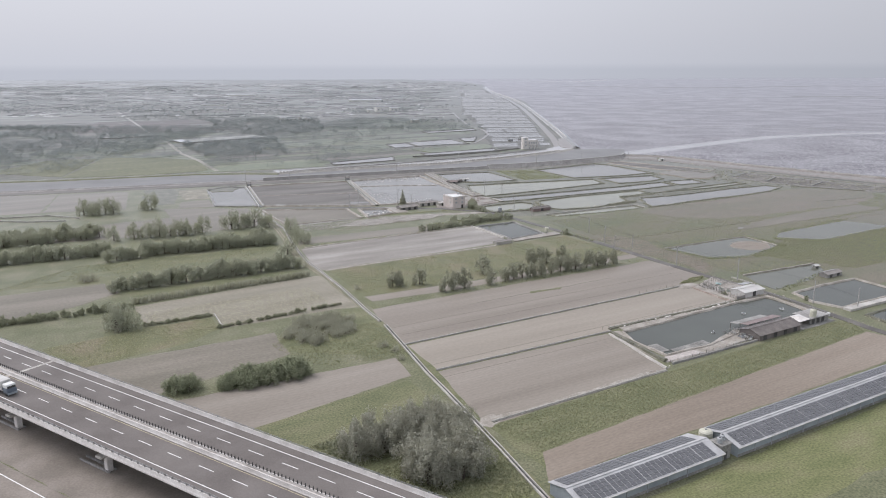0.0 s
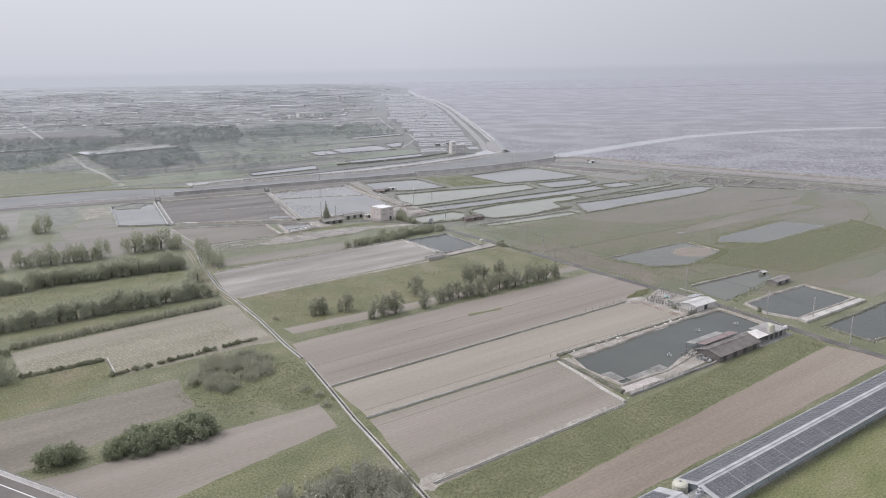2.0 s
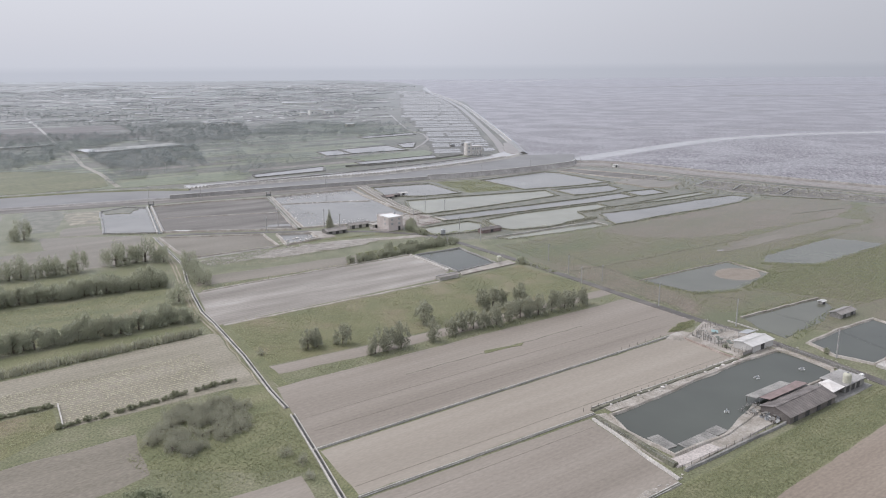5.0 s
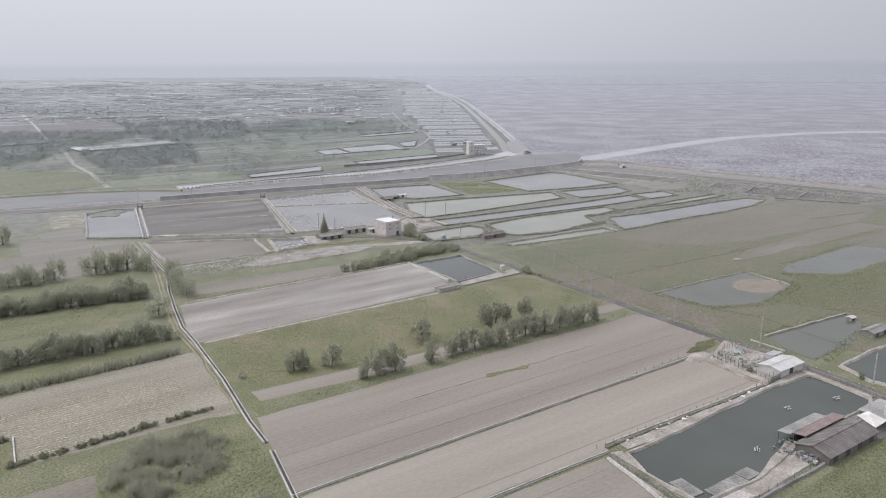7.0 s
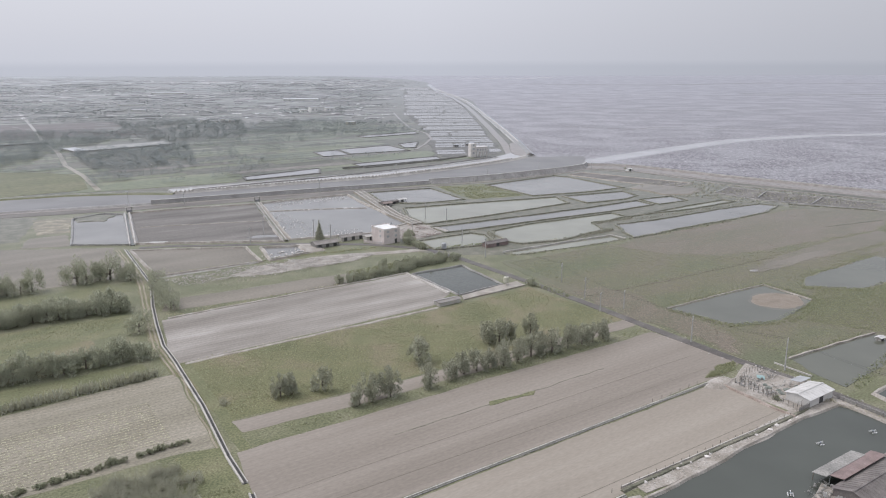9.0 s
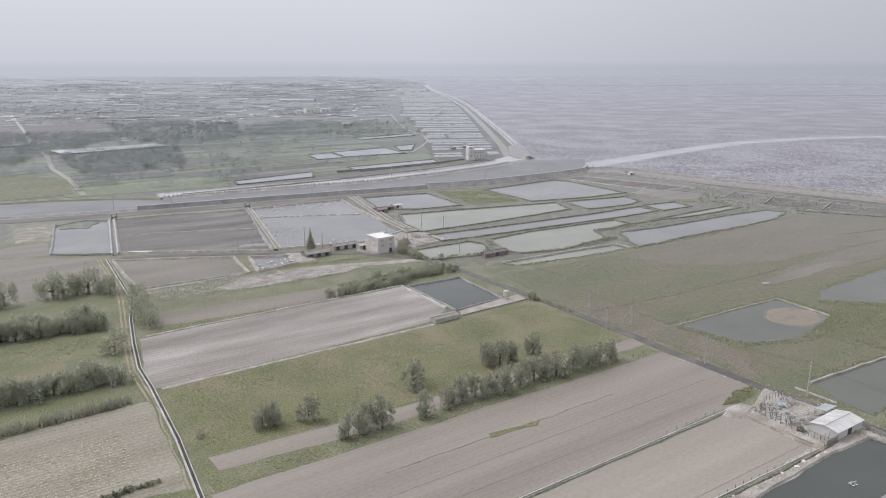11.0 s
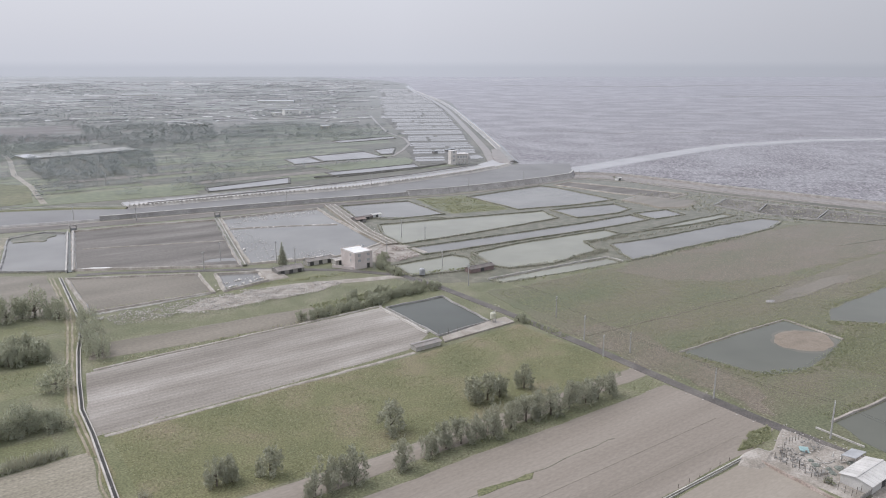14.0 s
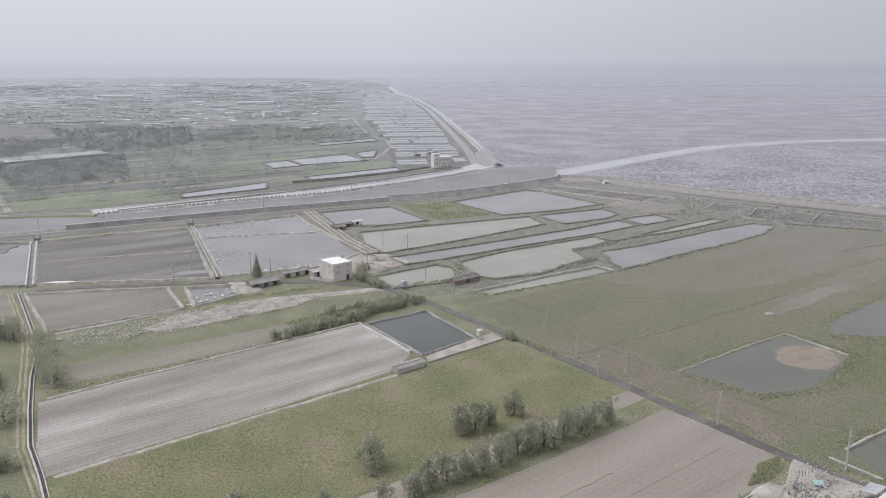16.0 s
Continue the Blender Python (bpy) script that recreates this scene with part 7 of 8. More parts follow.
# weeds on the earth banks of the ponds
for k, ring in enumerate(WEEDY_BANKS):
    for a, b in zip(ring, ring[1:] + ring[:1]):
        long = (b - a).length
        if long > 6:
            tufts("weeds", fringe(a, b, 1.8), int(long * 4.0), 0.5, 0.35, (M_LEAF_REED, M_LEAF_REED, M_LEAF_SCRUB)[(k + int(long)) % 3], "dull weeds growing on a pond bank", "weeds", 300 + k, lean=0.6)
tufts("rough_scrub", [(150, 606), (178, 640), (215, 640), (262, 600), (300, 560), (345, 500), (300, 515), (235, 537), (212, 556), (176, 582)], 2200, 0.5, 0.5, M_LEAF_REED, "rough dry scrub below the sea wall", "scrub", 88, patchy=1)
# crop rows on the stubble field
rng = np.random.default_rng(9)
verts = []
for row in np.arange(208.5, 262, 1.3):
    u = np.arange(-2, 140, 0.24)
    u = u[rng.uniform(size=len(u)) < 0.75]
    x, y = u * UX + row * VX, u * UY + (row + rng.normal(0, 0.12, len(u))) * VY
    ok = inside(x, y, [(-121, 245), (-70, 284), (-50, 252), (-81.5, 224), (-88.8, 237), (-108, 225)])
    x, y = x[ok], y[ok]
    n = len(x)
    s = rng.uniform(0.1, 0.26, n)
    a = rng.uniform(0, 6.3, n)
    verts.append(np.stack([np.stack([x - np.cos(a) * s, y - np.sin(a) * s, 0 * s + 0.05], 1), np.stack([x + np.sin(a) * s, y - np.cos(a) * s, s * 0.3 + 0.1], 1), np.stack([x + np.cos(a) * s, y + np.sin(a) * s, s * 0.4 + 0.1], 1), np.stack([x - np.sin(a) * s, y + np.cos(a) * s, s * 0.35 + 0.1], 1)], 1).reshape(-1, 3))
tagged(new("crop_stubble", quads_mesh("crop_stubble", np.concatenate(verts), M_LEAF_CANE)), "rows of dry pale crop stubble", "stubble", kind="stuff")


# ---- stones ----
ICO = [(0, 0, 1), (0.9, 0, 0.45), (0.28, 0.85, 0.45), (-0.72, 0.53, 0.45), (-0.72, -0.53, 0.45), (0.28, -0.85, 0.45), (0.72, 0.53, -0.4), (-0.28, 0.85, -0.4), (-0.9, 0, -0.4), (-0.28, -0.85, -0.4), (0.72, -0.53, -0.4)]
ICO_F = [(0, 1, 2), (0, 2, 3), (0, 3, 4), (0, 4, 5), (0, 5, 1), (1, 6, 2), (2, 7, 3), (3, 8, 4), (4, 9, 5), (5, 10, 1), (2, 6, 7), (3, 7, 8), (4, 8, 9), (5, 9, 10), (1, 10, 6)]


def stones(name, poly, count, size, material, label, seed, z=0.1, lumpy=0.0):
    rng = np.random.default_rng(seed)
    poly = [tuple(p) for p in poly]
    lo, hi = np.min(poly, 0), np.max(poly, 0)
    x, y = rng.uniform(lo[0], hi[0], count * 4), rng.uniform(lo[1], hi[1], count * 4)
    keep = inside(x, y, poly)
    if lumpy:
        keep &= np.array([noise.noise((a / 6, b / 6, 3.0)) > -0.28 for a, b in zip(x, y)])
    x, y = x[keep][:count], y[keep][:count]
    verts, faces = [], []
    for k in range(len(x)):
        s = size * (0.35 + 1.7 * rng.uniform() ** 2.5)
        lift = z + lumpy * max(0.0, noise.noise((x[k] / 7, y[k] / 7, 1.0)) + 0.2)
        base = len(verts)
        sq = rng.uniform(0.5, 0.9)
        for p in ICO:
            j = rng.uniform(0.75, 1.2)
            verts.append((x[k] + p[0] * s * j, y[k] + p[1] * s * j, lift + p[2] * s * sq * j))
        faces += [tuple(base + i for i in f) for f in ICO_F]
    return tagged(new(name, mesh_from(name, verts, faces, material)), label, "stones", kind="stuff")


stones("rubble", [(-98, 386), (-82, 399), (-62, 412), (-40, 424), (-18, 430), (-12, 428), (-16, 421), (-24, 413), (-39, 405), (-56, 392), (-72, 385), (-86, 380)], 4200, 0.17, M_RUBBLE, "heap of pale broken rubble", 1, lumpy=1.1)
stones("rubble", [xy(234, 184), xy(248, 188), xy(254, 171), xy(246, 165), xy(233, 164)], 260, 0.13, M_RUBBLE, "pale clutter and rubble in the farmyard", 2, z=0.2, lumpy=0.5)
stones("rubble", [xy(233, 181), xy(236, 182), xy(247, 181), xy(247, 177), xy(238, 178), xy(236, 170), xy(233, 168)], 240, 0.2, M_CONCRETE_DARK, "dark scrap heaped along the farmyard fence", 6, z=0.3, lumpy=0.9)
stones("edge_stones", [xy(126, 126), xy(150, 126.5), xy(163, 127.5), xy(163, 128.6), xy(150, 127.9), xy(126, 127.2)], 260, 0.14, M_RUBBLE, "broken pale stones along a field edge", 8, z=0.1)
stones("rubble", [(56, 226), (69, 232.4), (81.6, 241.6), (95.8, 251.6), (112.6, 262.8), (112, 266), (95, 255), (81, 245), (69, 236), (55, 229)], 900, 0.12, M_RUBBLE, "broken pale stones on the pond bank", 7, z=0.22)
for k, (a, b) in enumerate(zip(LANE[5:13], LANE[6:14])):
    a, b = Vector(a), Vector(b)
    off = Vector(((b - a).y, -(b - a).x)).normalized() * 2.3
    for side in (-1, 1):
        stones("edge_stones", fringe(a + off * side, b + off * side, 1.2), int((b - a).length * 2.2), 0.13, M_RUBBLE, "pale stones scattered along the lane", 60 + 2 * k + side, z=0.14)
stones("rubble", [xy(196, 139.5), xy(204, 140), xy(202, 130.5), xy(196, 130.5)], 160, 0.2, M_CONCRETE_DARK, "dark clutter heaped beside the shed", 3, z=0.3, lumpy=0.8)
stones("rubble", [(-2, 460), (-1, 480), (3, 494), (12, 488), (21, 471), (9, 459)], 1100, 0.22, M_REDRUBBLE, "heap of reddish brick rubble beside the house", 4, z=0.15, lumpy=1.3)
stones("edge_stones", fringe((-33, 600), (6, 496), 8.0), 420, 0.3, M_RUBBLE, "pale stones on a broad dyke", 5, z=0.7)
# the wide sparse rows on the water are stones added in place of white birds
for k, (a, b, w, n, s) in enumerate([((-84, 534), (-24, 545), 1.6, 120, 0.4), ((-92, 560), (-56, 462), 2.0, 160, 0.45), ((-62, 419), (-46, 437), 1.6, 70, 0.4), ((-33, 590), (5, 500), 2.0, 110, 0.45), ((-92, 561), (-40, 592), 2.0, 90, 0.4), ((-57, 460), (-20, 474), 2.0, 70, 0.4), (xy(168, 161.5), xy(228, 159.8), 1.4, 160, 0.35), ((-84, 553), (-48, 468), 12, 260, 0.2), ((-82, 558), (-40, 582), 16, 340, 0.2), ((-50, 468), (-22, 480), 12, 160, 0.2), ((-64, 425), (-50, 440), 3, 60, 0.3)]):
    stones("edge_stones", fringe(a, b, w), n, s, M_BARRIER, "pale stones along a pond edge, the scattered ones for white birds", 10 + k, z=0.25)


def block_row(points, step, label):
    """Concrete armour blocks along the canal edge."""
    me = bpy.data.meshes.new("armour_block")
    bm = bmesh.new()
    for a in range(3):
        tube(bm, (0, 0, 0.55), (0.95 * math.cos(a * 2.1), 0.95 * math.sin(a * 2.1), 0.1), 0.42, 0.32, sides=6)
    tube(bm, (0, 0, 0.55), (0, 0, 1.15), 0.42, 0.34, sides=6)
    bm.to_mesh(me)
    bm.free()
    me.materials.append(M_CONCRETE)
    for a, b in zip(points, points[1:]):
        for x, y in along(a, b, step, 3, 0.35):
            tagged(piece("armour_block", me, pose(x, y, 1.75, 0, 0, (x * 37) % 360)), label, "armour block", "blocks along the canal")


block_row([(-157, 599.5), (-120, 619.5), (-84, 639.5), (-50, 653.5), (-20, 668.5), (34, 711.5), (68, 742.5), (92, 769)], 2.6, "pale concrete armour block on the canal edge")


# ---- the far country ----
def bound(y, ys, xs):
    return float(np.interp(y, ys, xs))


def shore(y):
    return bound(y, [560, 640, 812, 917, 1395, 1770, 2095, 2436, 3200, 3600, 4300, 5200, 6300, 6800], [60, 40, 90, 94, 97, 97, 90, 68, 40, 30, -90, -520, -1820, -3320])


def grid_west(y):
    return bound(y, [780, 824, 943, 1020, 1103, 1238, 1395, 1574, 1870, 2900], [22, 22, 24, 22, 14, 4, -18, -22, -28, -75])


def canal_north(x):
    return bound(x, [-700, -330, -229, -160, -50, 34, 100], [480, 568, 606, 622, 685, 745, 850])


rng = np.random.default_rng(21)


def cell(cx, cy, long, deep, turn, z=0.12):
    c, s = math.cos(turn), math.sin(turn)
    return [(cx + c * a * long / 2 - s * b * deep / 2, cy + s * a * long / 2 + c * b * deep / 2, z) for a, b in ((-1, -1), (1, -1), (1, 1), (-1, 1))]


def within(cx, cy, poly):
    return bool(inside(np.array([cx]), np.array([cy]), poly)[0])


# far fields pale with distance through their grazing gloss, in place of haze
M_FAR_FIELD = surface("far_fields", [(0.115, 0.12, 0.098), (0.148, 0.15, 0.124), (0.18, 0.172, 0.148), (0.215, 0.20, 0.178)], 60, 5, bump=0.2, stretch=4, island=0.85, power=11, haze_gloss=0.55)
M_FAR_GREEN = surface("far_green_fields", [(0.118, 0.139, 0.076), (0.146, 0.164, 0.088), (0.18, 0.188, 0.108)], 40, 4, bump=0.2, stretch=4, island=0.8, power=10, haze_gloss=0.85)
M_FAR_BARE = surface("far_bare_earth", [(0.105, 0.09, 0.08), (0.13, 0.112, 0.1), (0.16, 0.14, 0.126)], 30, 4, bump=0.2, stretch=6, island=0.6, haze_gloss=0.5, power=11)
M_FAR_MEADOW = surface("far_dull_meadow", [(0.115, 0.122, 0.06), (0.14, 0.144, 0.074), (0.172, 0.168, 0.098)], 24, 3, bump=0.3, stretch=4, haze_gloss=0.5, power=10)
M_FAR_ROOF = surface("far_roofs", [(0.20, 0.20, 0.205), (0.31, 0.31, 0.315), (0.40, 0.40, 0.405), (0.62, 0.62, 0.62)], 30, 3, rough=0.5, bump=0, island=0.95, haze_gloss=0.5)
WOODS = [(-472, 1272), (-412, 1206), (-340, 1250), (-270, 1282), (-203, 1027), (-253, 942), (-193, 774), (-230, 735), (-266, 725), (-328, 829), (-345, 905), (-300, 965), (-336, 1021), (-447, 1228)]
FAR_MEADOW = [(-362, 712), (-302, 709), (-262, 694), (-226, 622), (-271, 592), (-331, 575)]
SHED_PLOT = [(-372, 880), (-321, 845), (-258, 914), (-285, 960), (-365, 905)]
BARE = [(-640, 1190), (-461, 1265), (-390, 1098), (-346, 1050), (-427, 1000), (-560, 980)]
fields, bare, greens, waters, rims, roofs, strip_rows = [], [], [], [], [], [], []
v = 590.0
while v < 8600:
    grow = 1 + max(0, v - 900) / 1500
    deep = rng.uniform(11, 19) * grow
    u = -2600.0
    while u < 4200:
        long = rng.uniform(40, 130) * (1 + max(0, v - 900) / 3500)
        cx, cy = xy(u + long / 2, v)
        side = shore(cy) - cx
        near = cy < 1000 and cx > -430
        ok = canal_north(cx) + 14 + deep / 2 < cy < 6600 and side > long / 2 + 14 and cx > -300 - cy * 0.72
        if ok and not within(cx, cy, SHED_PLOT) and not (780 < cy < 2900 and cx > grid_west(cy) - long * 0.45):
            kind = rng.uniform()
            if within(cx, cy, WOODS):
                pass
            elif within(cx, cy, BARE):
                bare.append(cell(cx, cy, long, deep * 0.92, LAY))
            elif near or (cy < 1250 and cx > -210):
                (greens if kind < 0.85 else fields).append(cell(cx, cy, long * 0.985, deep * rng.uniform(0.7, 0.9), LAY))
                if rng.uniform() < 0.85:
                    strip_rows.append((xy(u, v + deep / 2), xy(u + long, v + deep / 2), rng.uniform(0.0, 0.5)))
            elif cy > 1250 and cx > grid_west(cy) - 260 and kind > 0.55:
                waters.append(cell(cx, cy, long * rng.uniform(0.5, 0.95), deep * rng.uniform(0.3, 0.6), LAY * 0.3, 0.15))
            elif kind < 0.34:
                fields.append(cell(cx, cy, long * 0.95, deep * 0.8, LAY))
            elif kind < 0.46:
                greens.append(cell(cx, cy, long * 0.95, deep * 0.8, LAY))
            elif kind < 0.58:
                waters.append(cell(cx, cy, long * rng.uniform(0.4, 0.9), deep * rng.uniform(0.15, 0.4), LAY, 0.15))
            if 1300 < cy < 4200 and not within(cx, cy, WOODS) and rng.uniform() < (0.6 if cy < 2400 else 0.4):
                grow_roof = 1 + min(0.7, max(0, cy - 1600) / 1600)
                for j in range(int(rng.uniform(1, 6))):
                    a, b = xy(u + rng.uniform(0, long), v + rng.uniform(-0.4, 0.4) * deep)
                    if shore(b) - a > 30:
                        roofs.append((a, b, rng.uniform(6, 34) * grow_roof, rng.uniform(3, 8) * grow_roof, LAY * rng.uniform(0.0, 1.0) + (1.57 if rng.uniform() < 0.2 else 0), rng.uniform(0.4, 0.9)))
        u += long + rng.uniform(1, 8)
    v += deep
# rows of ponds behind the far sea wall, in step with the fields
plot("far_pond_land", [(30, 800), (18, 890), (20, 1027), (10, 1150), (-8, 1314), (-20, 1500), (-29, 1855), (-42, 2500), (30, 2900), (62, 2400), (90, 2000), (97, 1600), (95, 1195), (91, 898), (86, 820)], M_FAR_DYKE, 0.13, "dark low dykes between the far ponds", "dykes", rag=4.0, step=12)
for x0, x1, y0, y1 in [(22, 56, 823, 862), (74, 91, 839, 866), (24, 90, 884, 926), (26, 91, 936, 996), (22, 92, 1012, 1082), (15, 93, 1098, 1154), (9, 94, 1168, 1222), (4, 95, 1234, 1292), (-3, 95, 1306, 1374), (-18, 95, 1388, 1452), (-14, 95, 1466, 1545), (-21, 95, 1566, 1672), (-24, 92, 1692, 1830), (-28, 88, 1856, 2060), (-40, 82, 2084, 2230), (-30, 70, 2255, 2520), (-60, 40, 2550, 2820)]:
    lift = rng.uniform(2, 7)
    rows = max(1, round((y1 - y0) / (22 * (1 + (y0 - 820) / 1500))))
    for j in range(rows):
        ya, yb = y0 + (y1 - y0) * j / rows, y0 + (y1 - y0) * (j + 1) / rows - (5 if rows > 1 else 0)
        left, right = x0 + rng.uniform(-5, 5), x1 + rng.uniform(-2, 1)
        cut = left + (right - left) * rng.uniform(0.3, 0.7)
        for p, q in ((left, cut - 1.5), (cut + 1.5, right)) if rng.uniform() < 0.45 else ((left, right),):
            waters.append([(p, ya, 0.17), (q, ya + lift, 0.17), (q - 1, yb + lift * 0.8, 0.17), (p + 1, yb, 0.17)])
            rims.append(cell((p + q) / 2, yb + 1.2 + lift * 0.8, (q - p) * rng.uniform(0.6, 1.0), 0.9 * (1 + (y0 - 820) / 1200), math.atan2(lift * 0.8, q - p), 0.5))


def cells_mesh(name, cells, material, label, category):
    verts = [c for quad in cells for c in quad]
    me = mesh_from(name, verts, [(4 * k, 4 * k + 1, 4 * k + 2, 4 * k + 3) for k in range(len(cells))], material)
    return tagged(new(name, me), label, category, kind="stuff")


cells_mesh("far_fields", fields, M_FAR_FIELD, "patchwork of far dull fields", "fields")
cells_mesh("far_bare_fields", bare, M_FAR_BARE, "bare brown far fields between woods", "fields")
cells_mesh("far_green_fields", greens, M_FAR_GREEN, "patchwork of far green fields", "fields")
cells_mesh("far_ponds", waters, M_WATER_FAR, "rows of far grey fish ponds", "ponds")
cells_mesh("far_dyke_rims", rims, M_CONCRETE_MID, "thin pale rims on the dykes between the far ponds", "dykes")
run("far_shallows", [(-12000, 7900), (-9000, 7700), (-3400, 6950), (-2700, 7300), (-2200, 8300), (-1000, 9400), (2000, 10200)], flat(420, 0.2), M_WATER_FAR, "pale strip of far shallow water along the coast", "water", step=300)
# far sheds and houses of the plain, flattened so that the camera sees mostly roof
verts, faces = [], []
for cx, cy, long, deep, turn, h in roofs:
    base = len(verts)
    low = [(p[0], p[1], 0.0) for p in cell(cx, cy, long, deep, turn)]
    high = [(p[0], p[1], h) for p in low]
    mid = cell(cx, cy, long, 0.1, turn)
    ridge = [(mid[0][0], mid[0][1], h + deep * 0.1), (mid[1][0], mid[1][1], h + deep * 0.1)]
    verts += low + high + ridge
    faces += [tuple(base + i for i in f) for f in ((0, 1, 5, 4), (1, 2, 6, 9, 5), (2, 3, 7, 6), (3, 0, 4, 8, 7), (4, 5, 9, 8), (6, 7, 8, 9))]
tagged(new("far_sheds", mesh_from("far_sheds", verts, faces, M_FAR_ROOF)), "far scattered sheds and greenhouses with pale roofs", "sheds", kind="stuff")

# far trees: rows and woods of small leafy clumps, leaf faces flattened for even light
spots = []
for a, b, gap in strip_rows:
    wave = int(a[0] * 7 + b[1])
    for x, y in along(a, b, 4.4, wave, 1.6, 0.12):
        if x > -118 and y < 1020 and wave % 6:
            continue
        if noise.noise((x / 38, y / 38, 7.7)) > gap - 0.5:
            spots.append((x, y, rng.uniform(2.0, 4.3)))
for k in range(4200):
    cx, cy = rng.uniform(-475, -190), rng.uniform(720, 1285)
    if within(cx, cy, WOODS) and not within(cx, cy, SHED_PLOT) and noise.noise((cx / 40, cy / 40, 5.1)) > -0.42:
        spots.append((cx, cy, rng.uniform(2.2, 4.0)))
for k in range(5200):
    cx, cy = rng.uniform(-850, -350), rng.uniform(640, 1080)
    if noise.noise((cx / 60, cy / 45, 2.2)) > -0.25 and not (cy < 700 and cx > -425) and not within(cx, cy, SHED_PLOT):
        spots.append((cx, cy, rng.uniform(2.2, 4.0)))
for k in range(1900):
    cy = 1060 + 2300 * rng.uniform() ** 1.6
    cx = rng.uniform(-300 - cy * 0.7, grid_west(min(cy, 2900)) - 40)
    if within(cx, cy, BARE) or within(cx, cy, WOODS) or noise.noise((cx / 230, cy / 330, 4.4)) < -0.25:
        continue
    n = int(rng.uniform(5, 26))
    for j in range(n):
        d = (j - n / 2) * 5.0 * (1 + max(0, cy - 2000) / 3000)
        spots.append((cx + d * UX + rng.normal(0, 3), cy + d * UY * 0.6 + rng.normal(0, 3), rng.uniform(1.4, 2.9) * (1 + max(0, cy - 2000) / 4000)))
for k in range(240):
    a, s = rng.uniform(0, 6.28), 75 * math.sqrt(rng.uniform())
    spots.append((-185 + s * math.cos(a), 1500 + 1.3 * s * math.sin(a), rng.uniform(2.0, 3.4)))
spots = [s for s in spots if s[1] > canal_north(s[0]) + 14 and s[0] < shore(s[1]) - 30 and not within(s[0], s[1], FAR_MEADOW)]
spots += [(111.5 + rng.normal(0, 0.6), y, rng.uniform(1.6, 2.6)) for y in np.arange(1010, 1700, 22) if rng.uniform() < 0.75]
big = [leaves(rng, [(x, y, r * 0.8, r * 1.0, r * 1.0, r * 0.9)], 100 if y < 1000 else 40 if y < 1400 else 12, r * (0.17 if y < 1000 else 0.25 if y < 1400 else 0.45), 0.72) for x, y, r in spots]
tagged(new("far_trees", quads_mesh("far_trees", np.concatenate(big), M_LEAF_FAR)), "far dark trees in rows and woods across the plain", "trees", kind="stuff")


def far_building(x, y, turn, long, deep, h, label, wall=M_CONCRETE, roof=M_WHITESHEET, name="far_building"):
    top = holder(name, x, y, 0, turn, label, "building")
    part("wall", boxes((0, 0, 0, long, deep, h)), wall, top)
    part("roof", boxes((-0.5, -0.5, h, long + 0.5, deep + 0.5, h + 0.6), bevel=0.1), roof, top)
    for k in range(max(2, min(6, int(long / 9)))):
        part("window", boxes((3 + 7 * k, -0.1, h * 0.4, 5 + 7 * k, 0.05, h * 0.7)), M_GREYSHEET, top)
    return top


# long far sheds cut low to hide their shaded walls from the camera
far_building(-336, 850, 43.5, 13, 36, 1.3, "white-roofed end of a long far shed", roof=M_ROOFPALE)
far_building(-326, 860, 43.5, 92, 32, 1.0, "very long grey far shed", M_CONCRETE, M_FARSHED)
far_building(-462, 902, 36, 62, 13, 1.0, "long low pale far shed among woods", M_CONCRETE, M_FARSHED)
far_building(-187, 1462, 30, 26, 12, 9, "white far building among trees", M_WHITE)
far_building(-162, 1482, 30, 18, 12, 7, "white far annex among trees", M_WHITE)
far_building(-203, 1452, 30, 12, 12, 5, "low white far annex", M_WHITE)
far_building(-312, 1890, 5, 80, 40, 4, "wide white roof of a far factory", M_WHITE)
far_building(-620, 1700, 10, 50, 20, 3, "pale far warehouse on the plain", M_WHITE)
far_building(-520, 1500, 15, 24, 12, 3.5, "pale far block of houses", M_WHITE)
far_building(-760, 2300, 8, 90, 40, 3, "pale far warehouse on the plain", M_WHITE)
for k in range(9):
    far_building(-318 + 5.5 * k + 3 * math.sin(k * 5), 1232 + 9 * math.sin(k * 3.7), 30 + 9 * math.sin(k), 7 + 3 * math.sin(k * 2.3), 6, 3.5 + math.sin(k * 1.9), "small pale far village house among trees", M_WHITE if k % 2 else M_CONCRETE)
far_building(-95, 1180, 25, 12, 8, 4, "pale far house among fields")
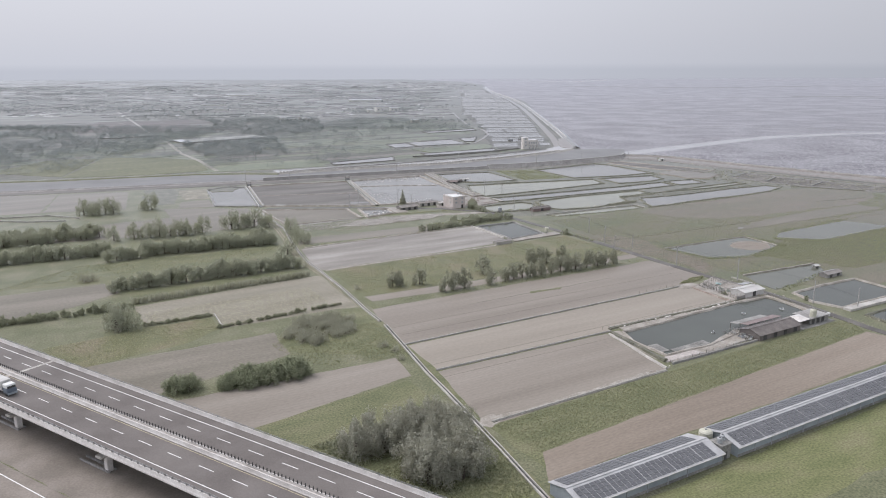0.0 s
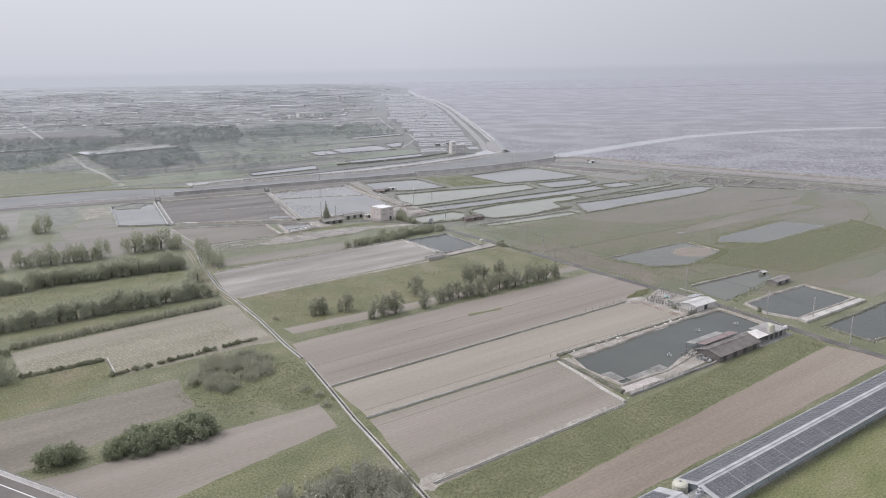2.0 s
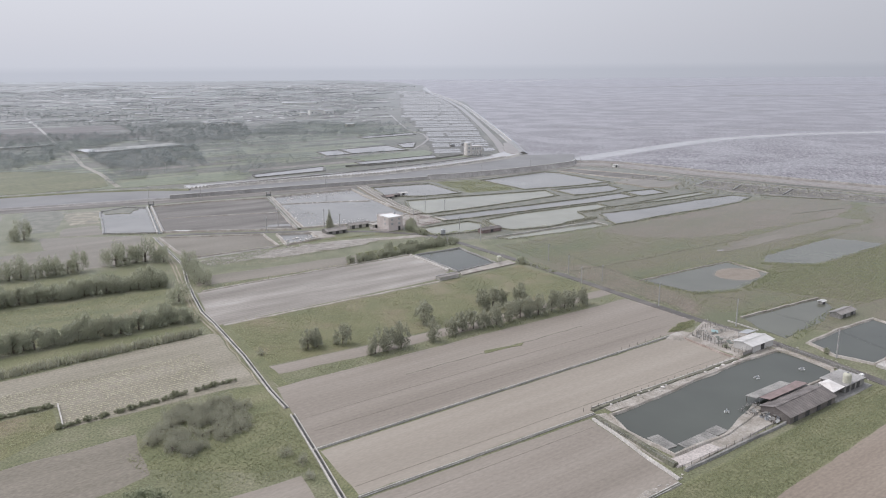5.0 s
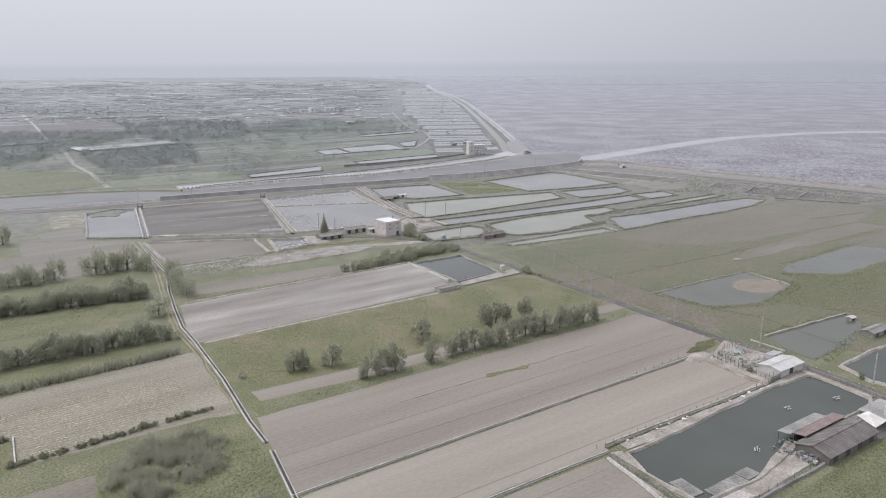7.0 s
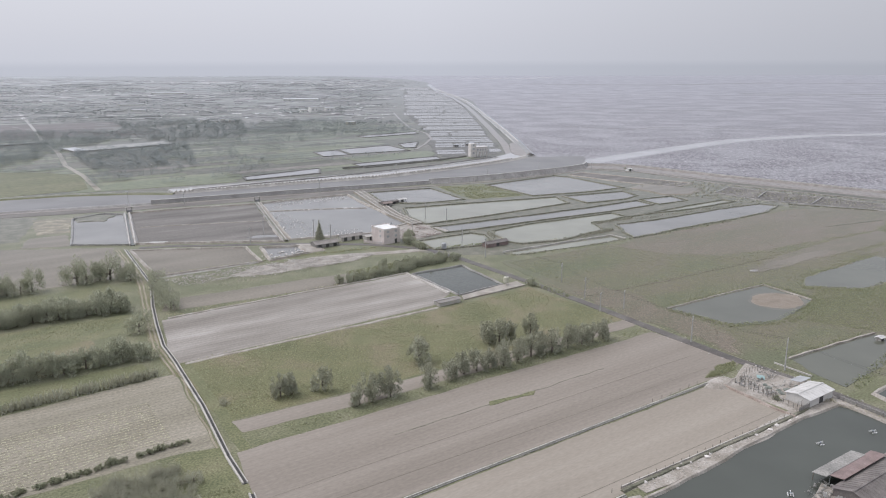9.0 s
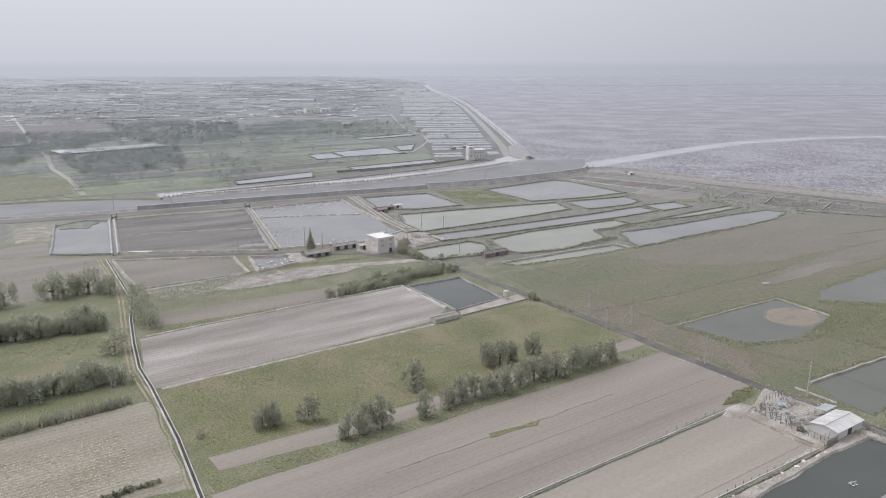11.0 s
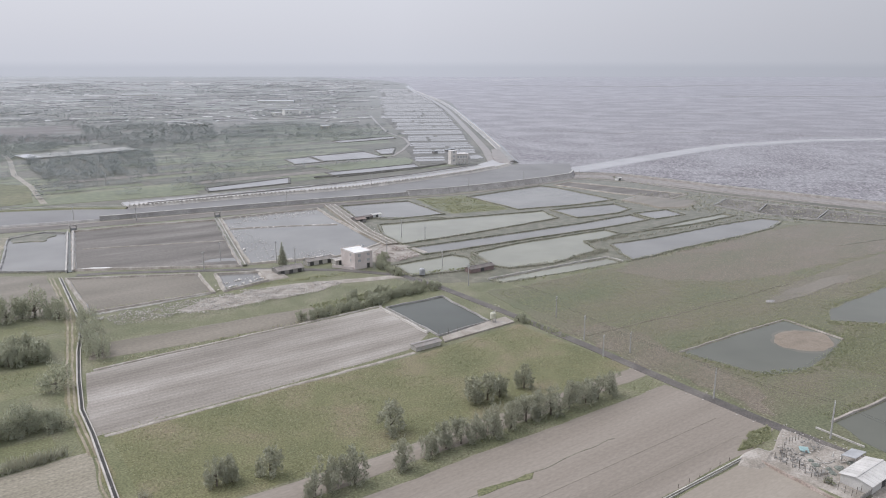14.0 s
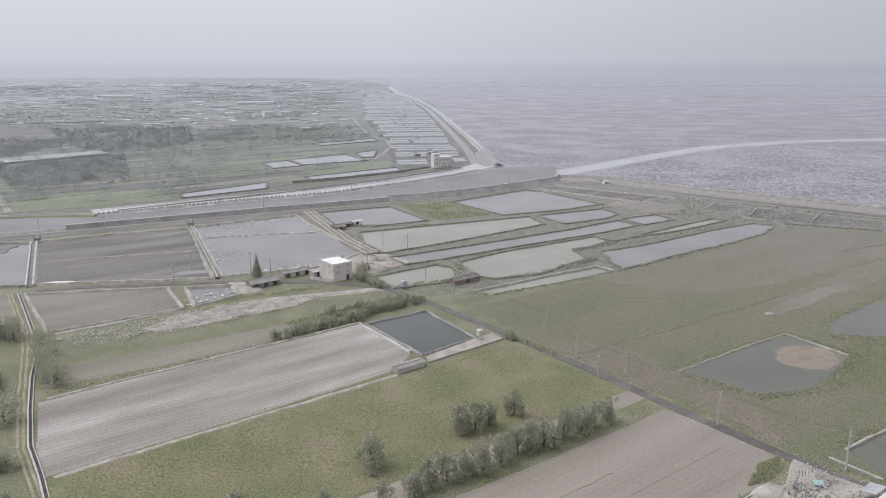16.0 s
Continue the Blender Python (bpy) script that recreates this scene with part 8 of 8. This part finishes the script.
plot("far_meadow", [(-412, 600), (-405, 690), (-366, 705), (-335, 580)], M_FAR_MEADOW, 0.16, "dull green far meadow beside the canal", "meadow", rag=1.0, step=10)
plot("far_meadow", FAR_MEADOW, M_FAR_MEADOW, 0.16, "olive green far meadow beside a track", "meadow", rag=1.0, step=10)
plot("far_meadow", [(-233, 606), (-170, 634), (-128, 655), (-150, 690), (-216, 655)], M_FAR_GREEN, 0.16, "green far meadow along the canal bank", "meadow", rag=1.0, step=10)
run("far_track", [(-217, 617), (-258, 688), (-301, 752), (-350, 846), (-420, 960), (-524, 1148), (-714, 1485)], flat(4.0, 0.2), M_TRACK, "pale far track between fields", "track", step=15)
run("far_track", [(4, 863), (14, 914), (22, 978), (17, 1043), (-5, 1125), (-21, 1267), (-39, 1454)], flat(3.0, 0.25), M_ROADSIDE, "pale far road between ponds", "track", step=15)
plot("far_meadow", [(-64, 793), (16, 852), (24, 833), (20, 804), (-40, 762)], M_FAR_GREEN, 0.3, "green far plot between ponds", "meadow", rag=1.0, step=10)
for corners, text in (([(-128, 676), (-77, 723), (-73, 695), (-122, 660)], "long pale far pond beside the promenade"), ([(-75, 864), (-26, 901), (-3, 854), (-58, 826)], "pale far pond"), ([(-96, 841), (-77, 858), (-60, 821), (-82, 806)], "small pale far pond"), ([(-49, 751), (24, 802), (29, 775), (-37, 727)], "long far pond beside a green plot"), ([(-67, 1013), (2, 1065), (5, 1040), (-55, 991)], "narrow pale far pond"), ([(-14, 916), (6, 937), (4, 883), (-7, 879)], "small far pond beside a road")):
    pond("pond", corners, M_WATER_FAR, text, 2.5, 0.8, M_FAR_DYKE, level=0.4)
run("far_dyke", [(-56, 722), (-20, 742), (30, 778), (52, 800)], mound(4, 1.4), M_FAR_DYKE, "dark weedy dyke behind the promenade", "dyke", step=8, rag=0.4)
for x, y in along((30, 870), (92, 930), 11, 4, 3, 0.3):
    far_building(x, y, 33, 5, 3.5, 2.0, "tiny far hut on a pond dyke", M_CONCRETE_MID, M_GREYSHEET, "far_hut")
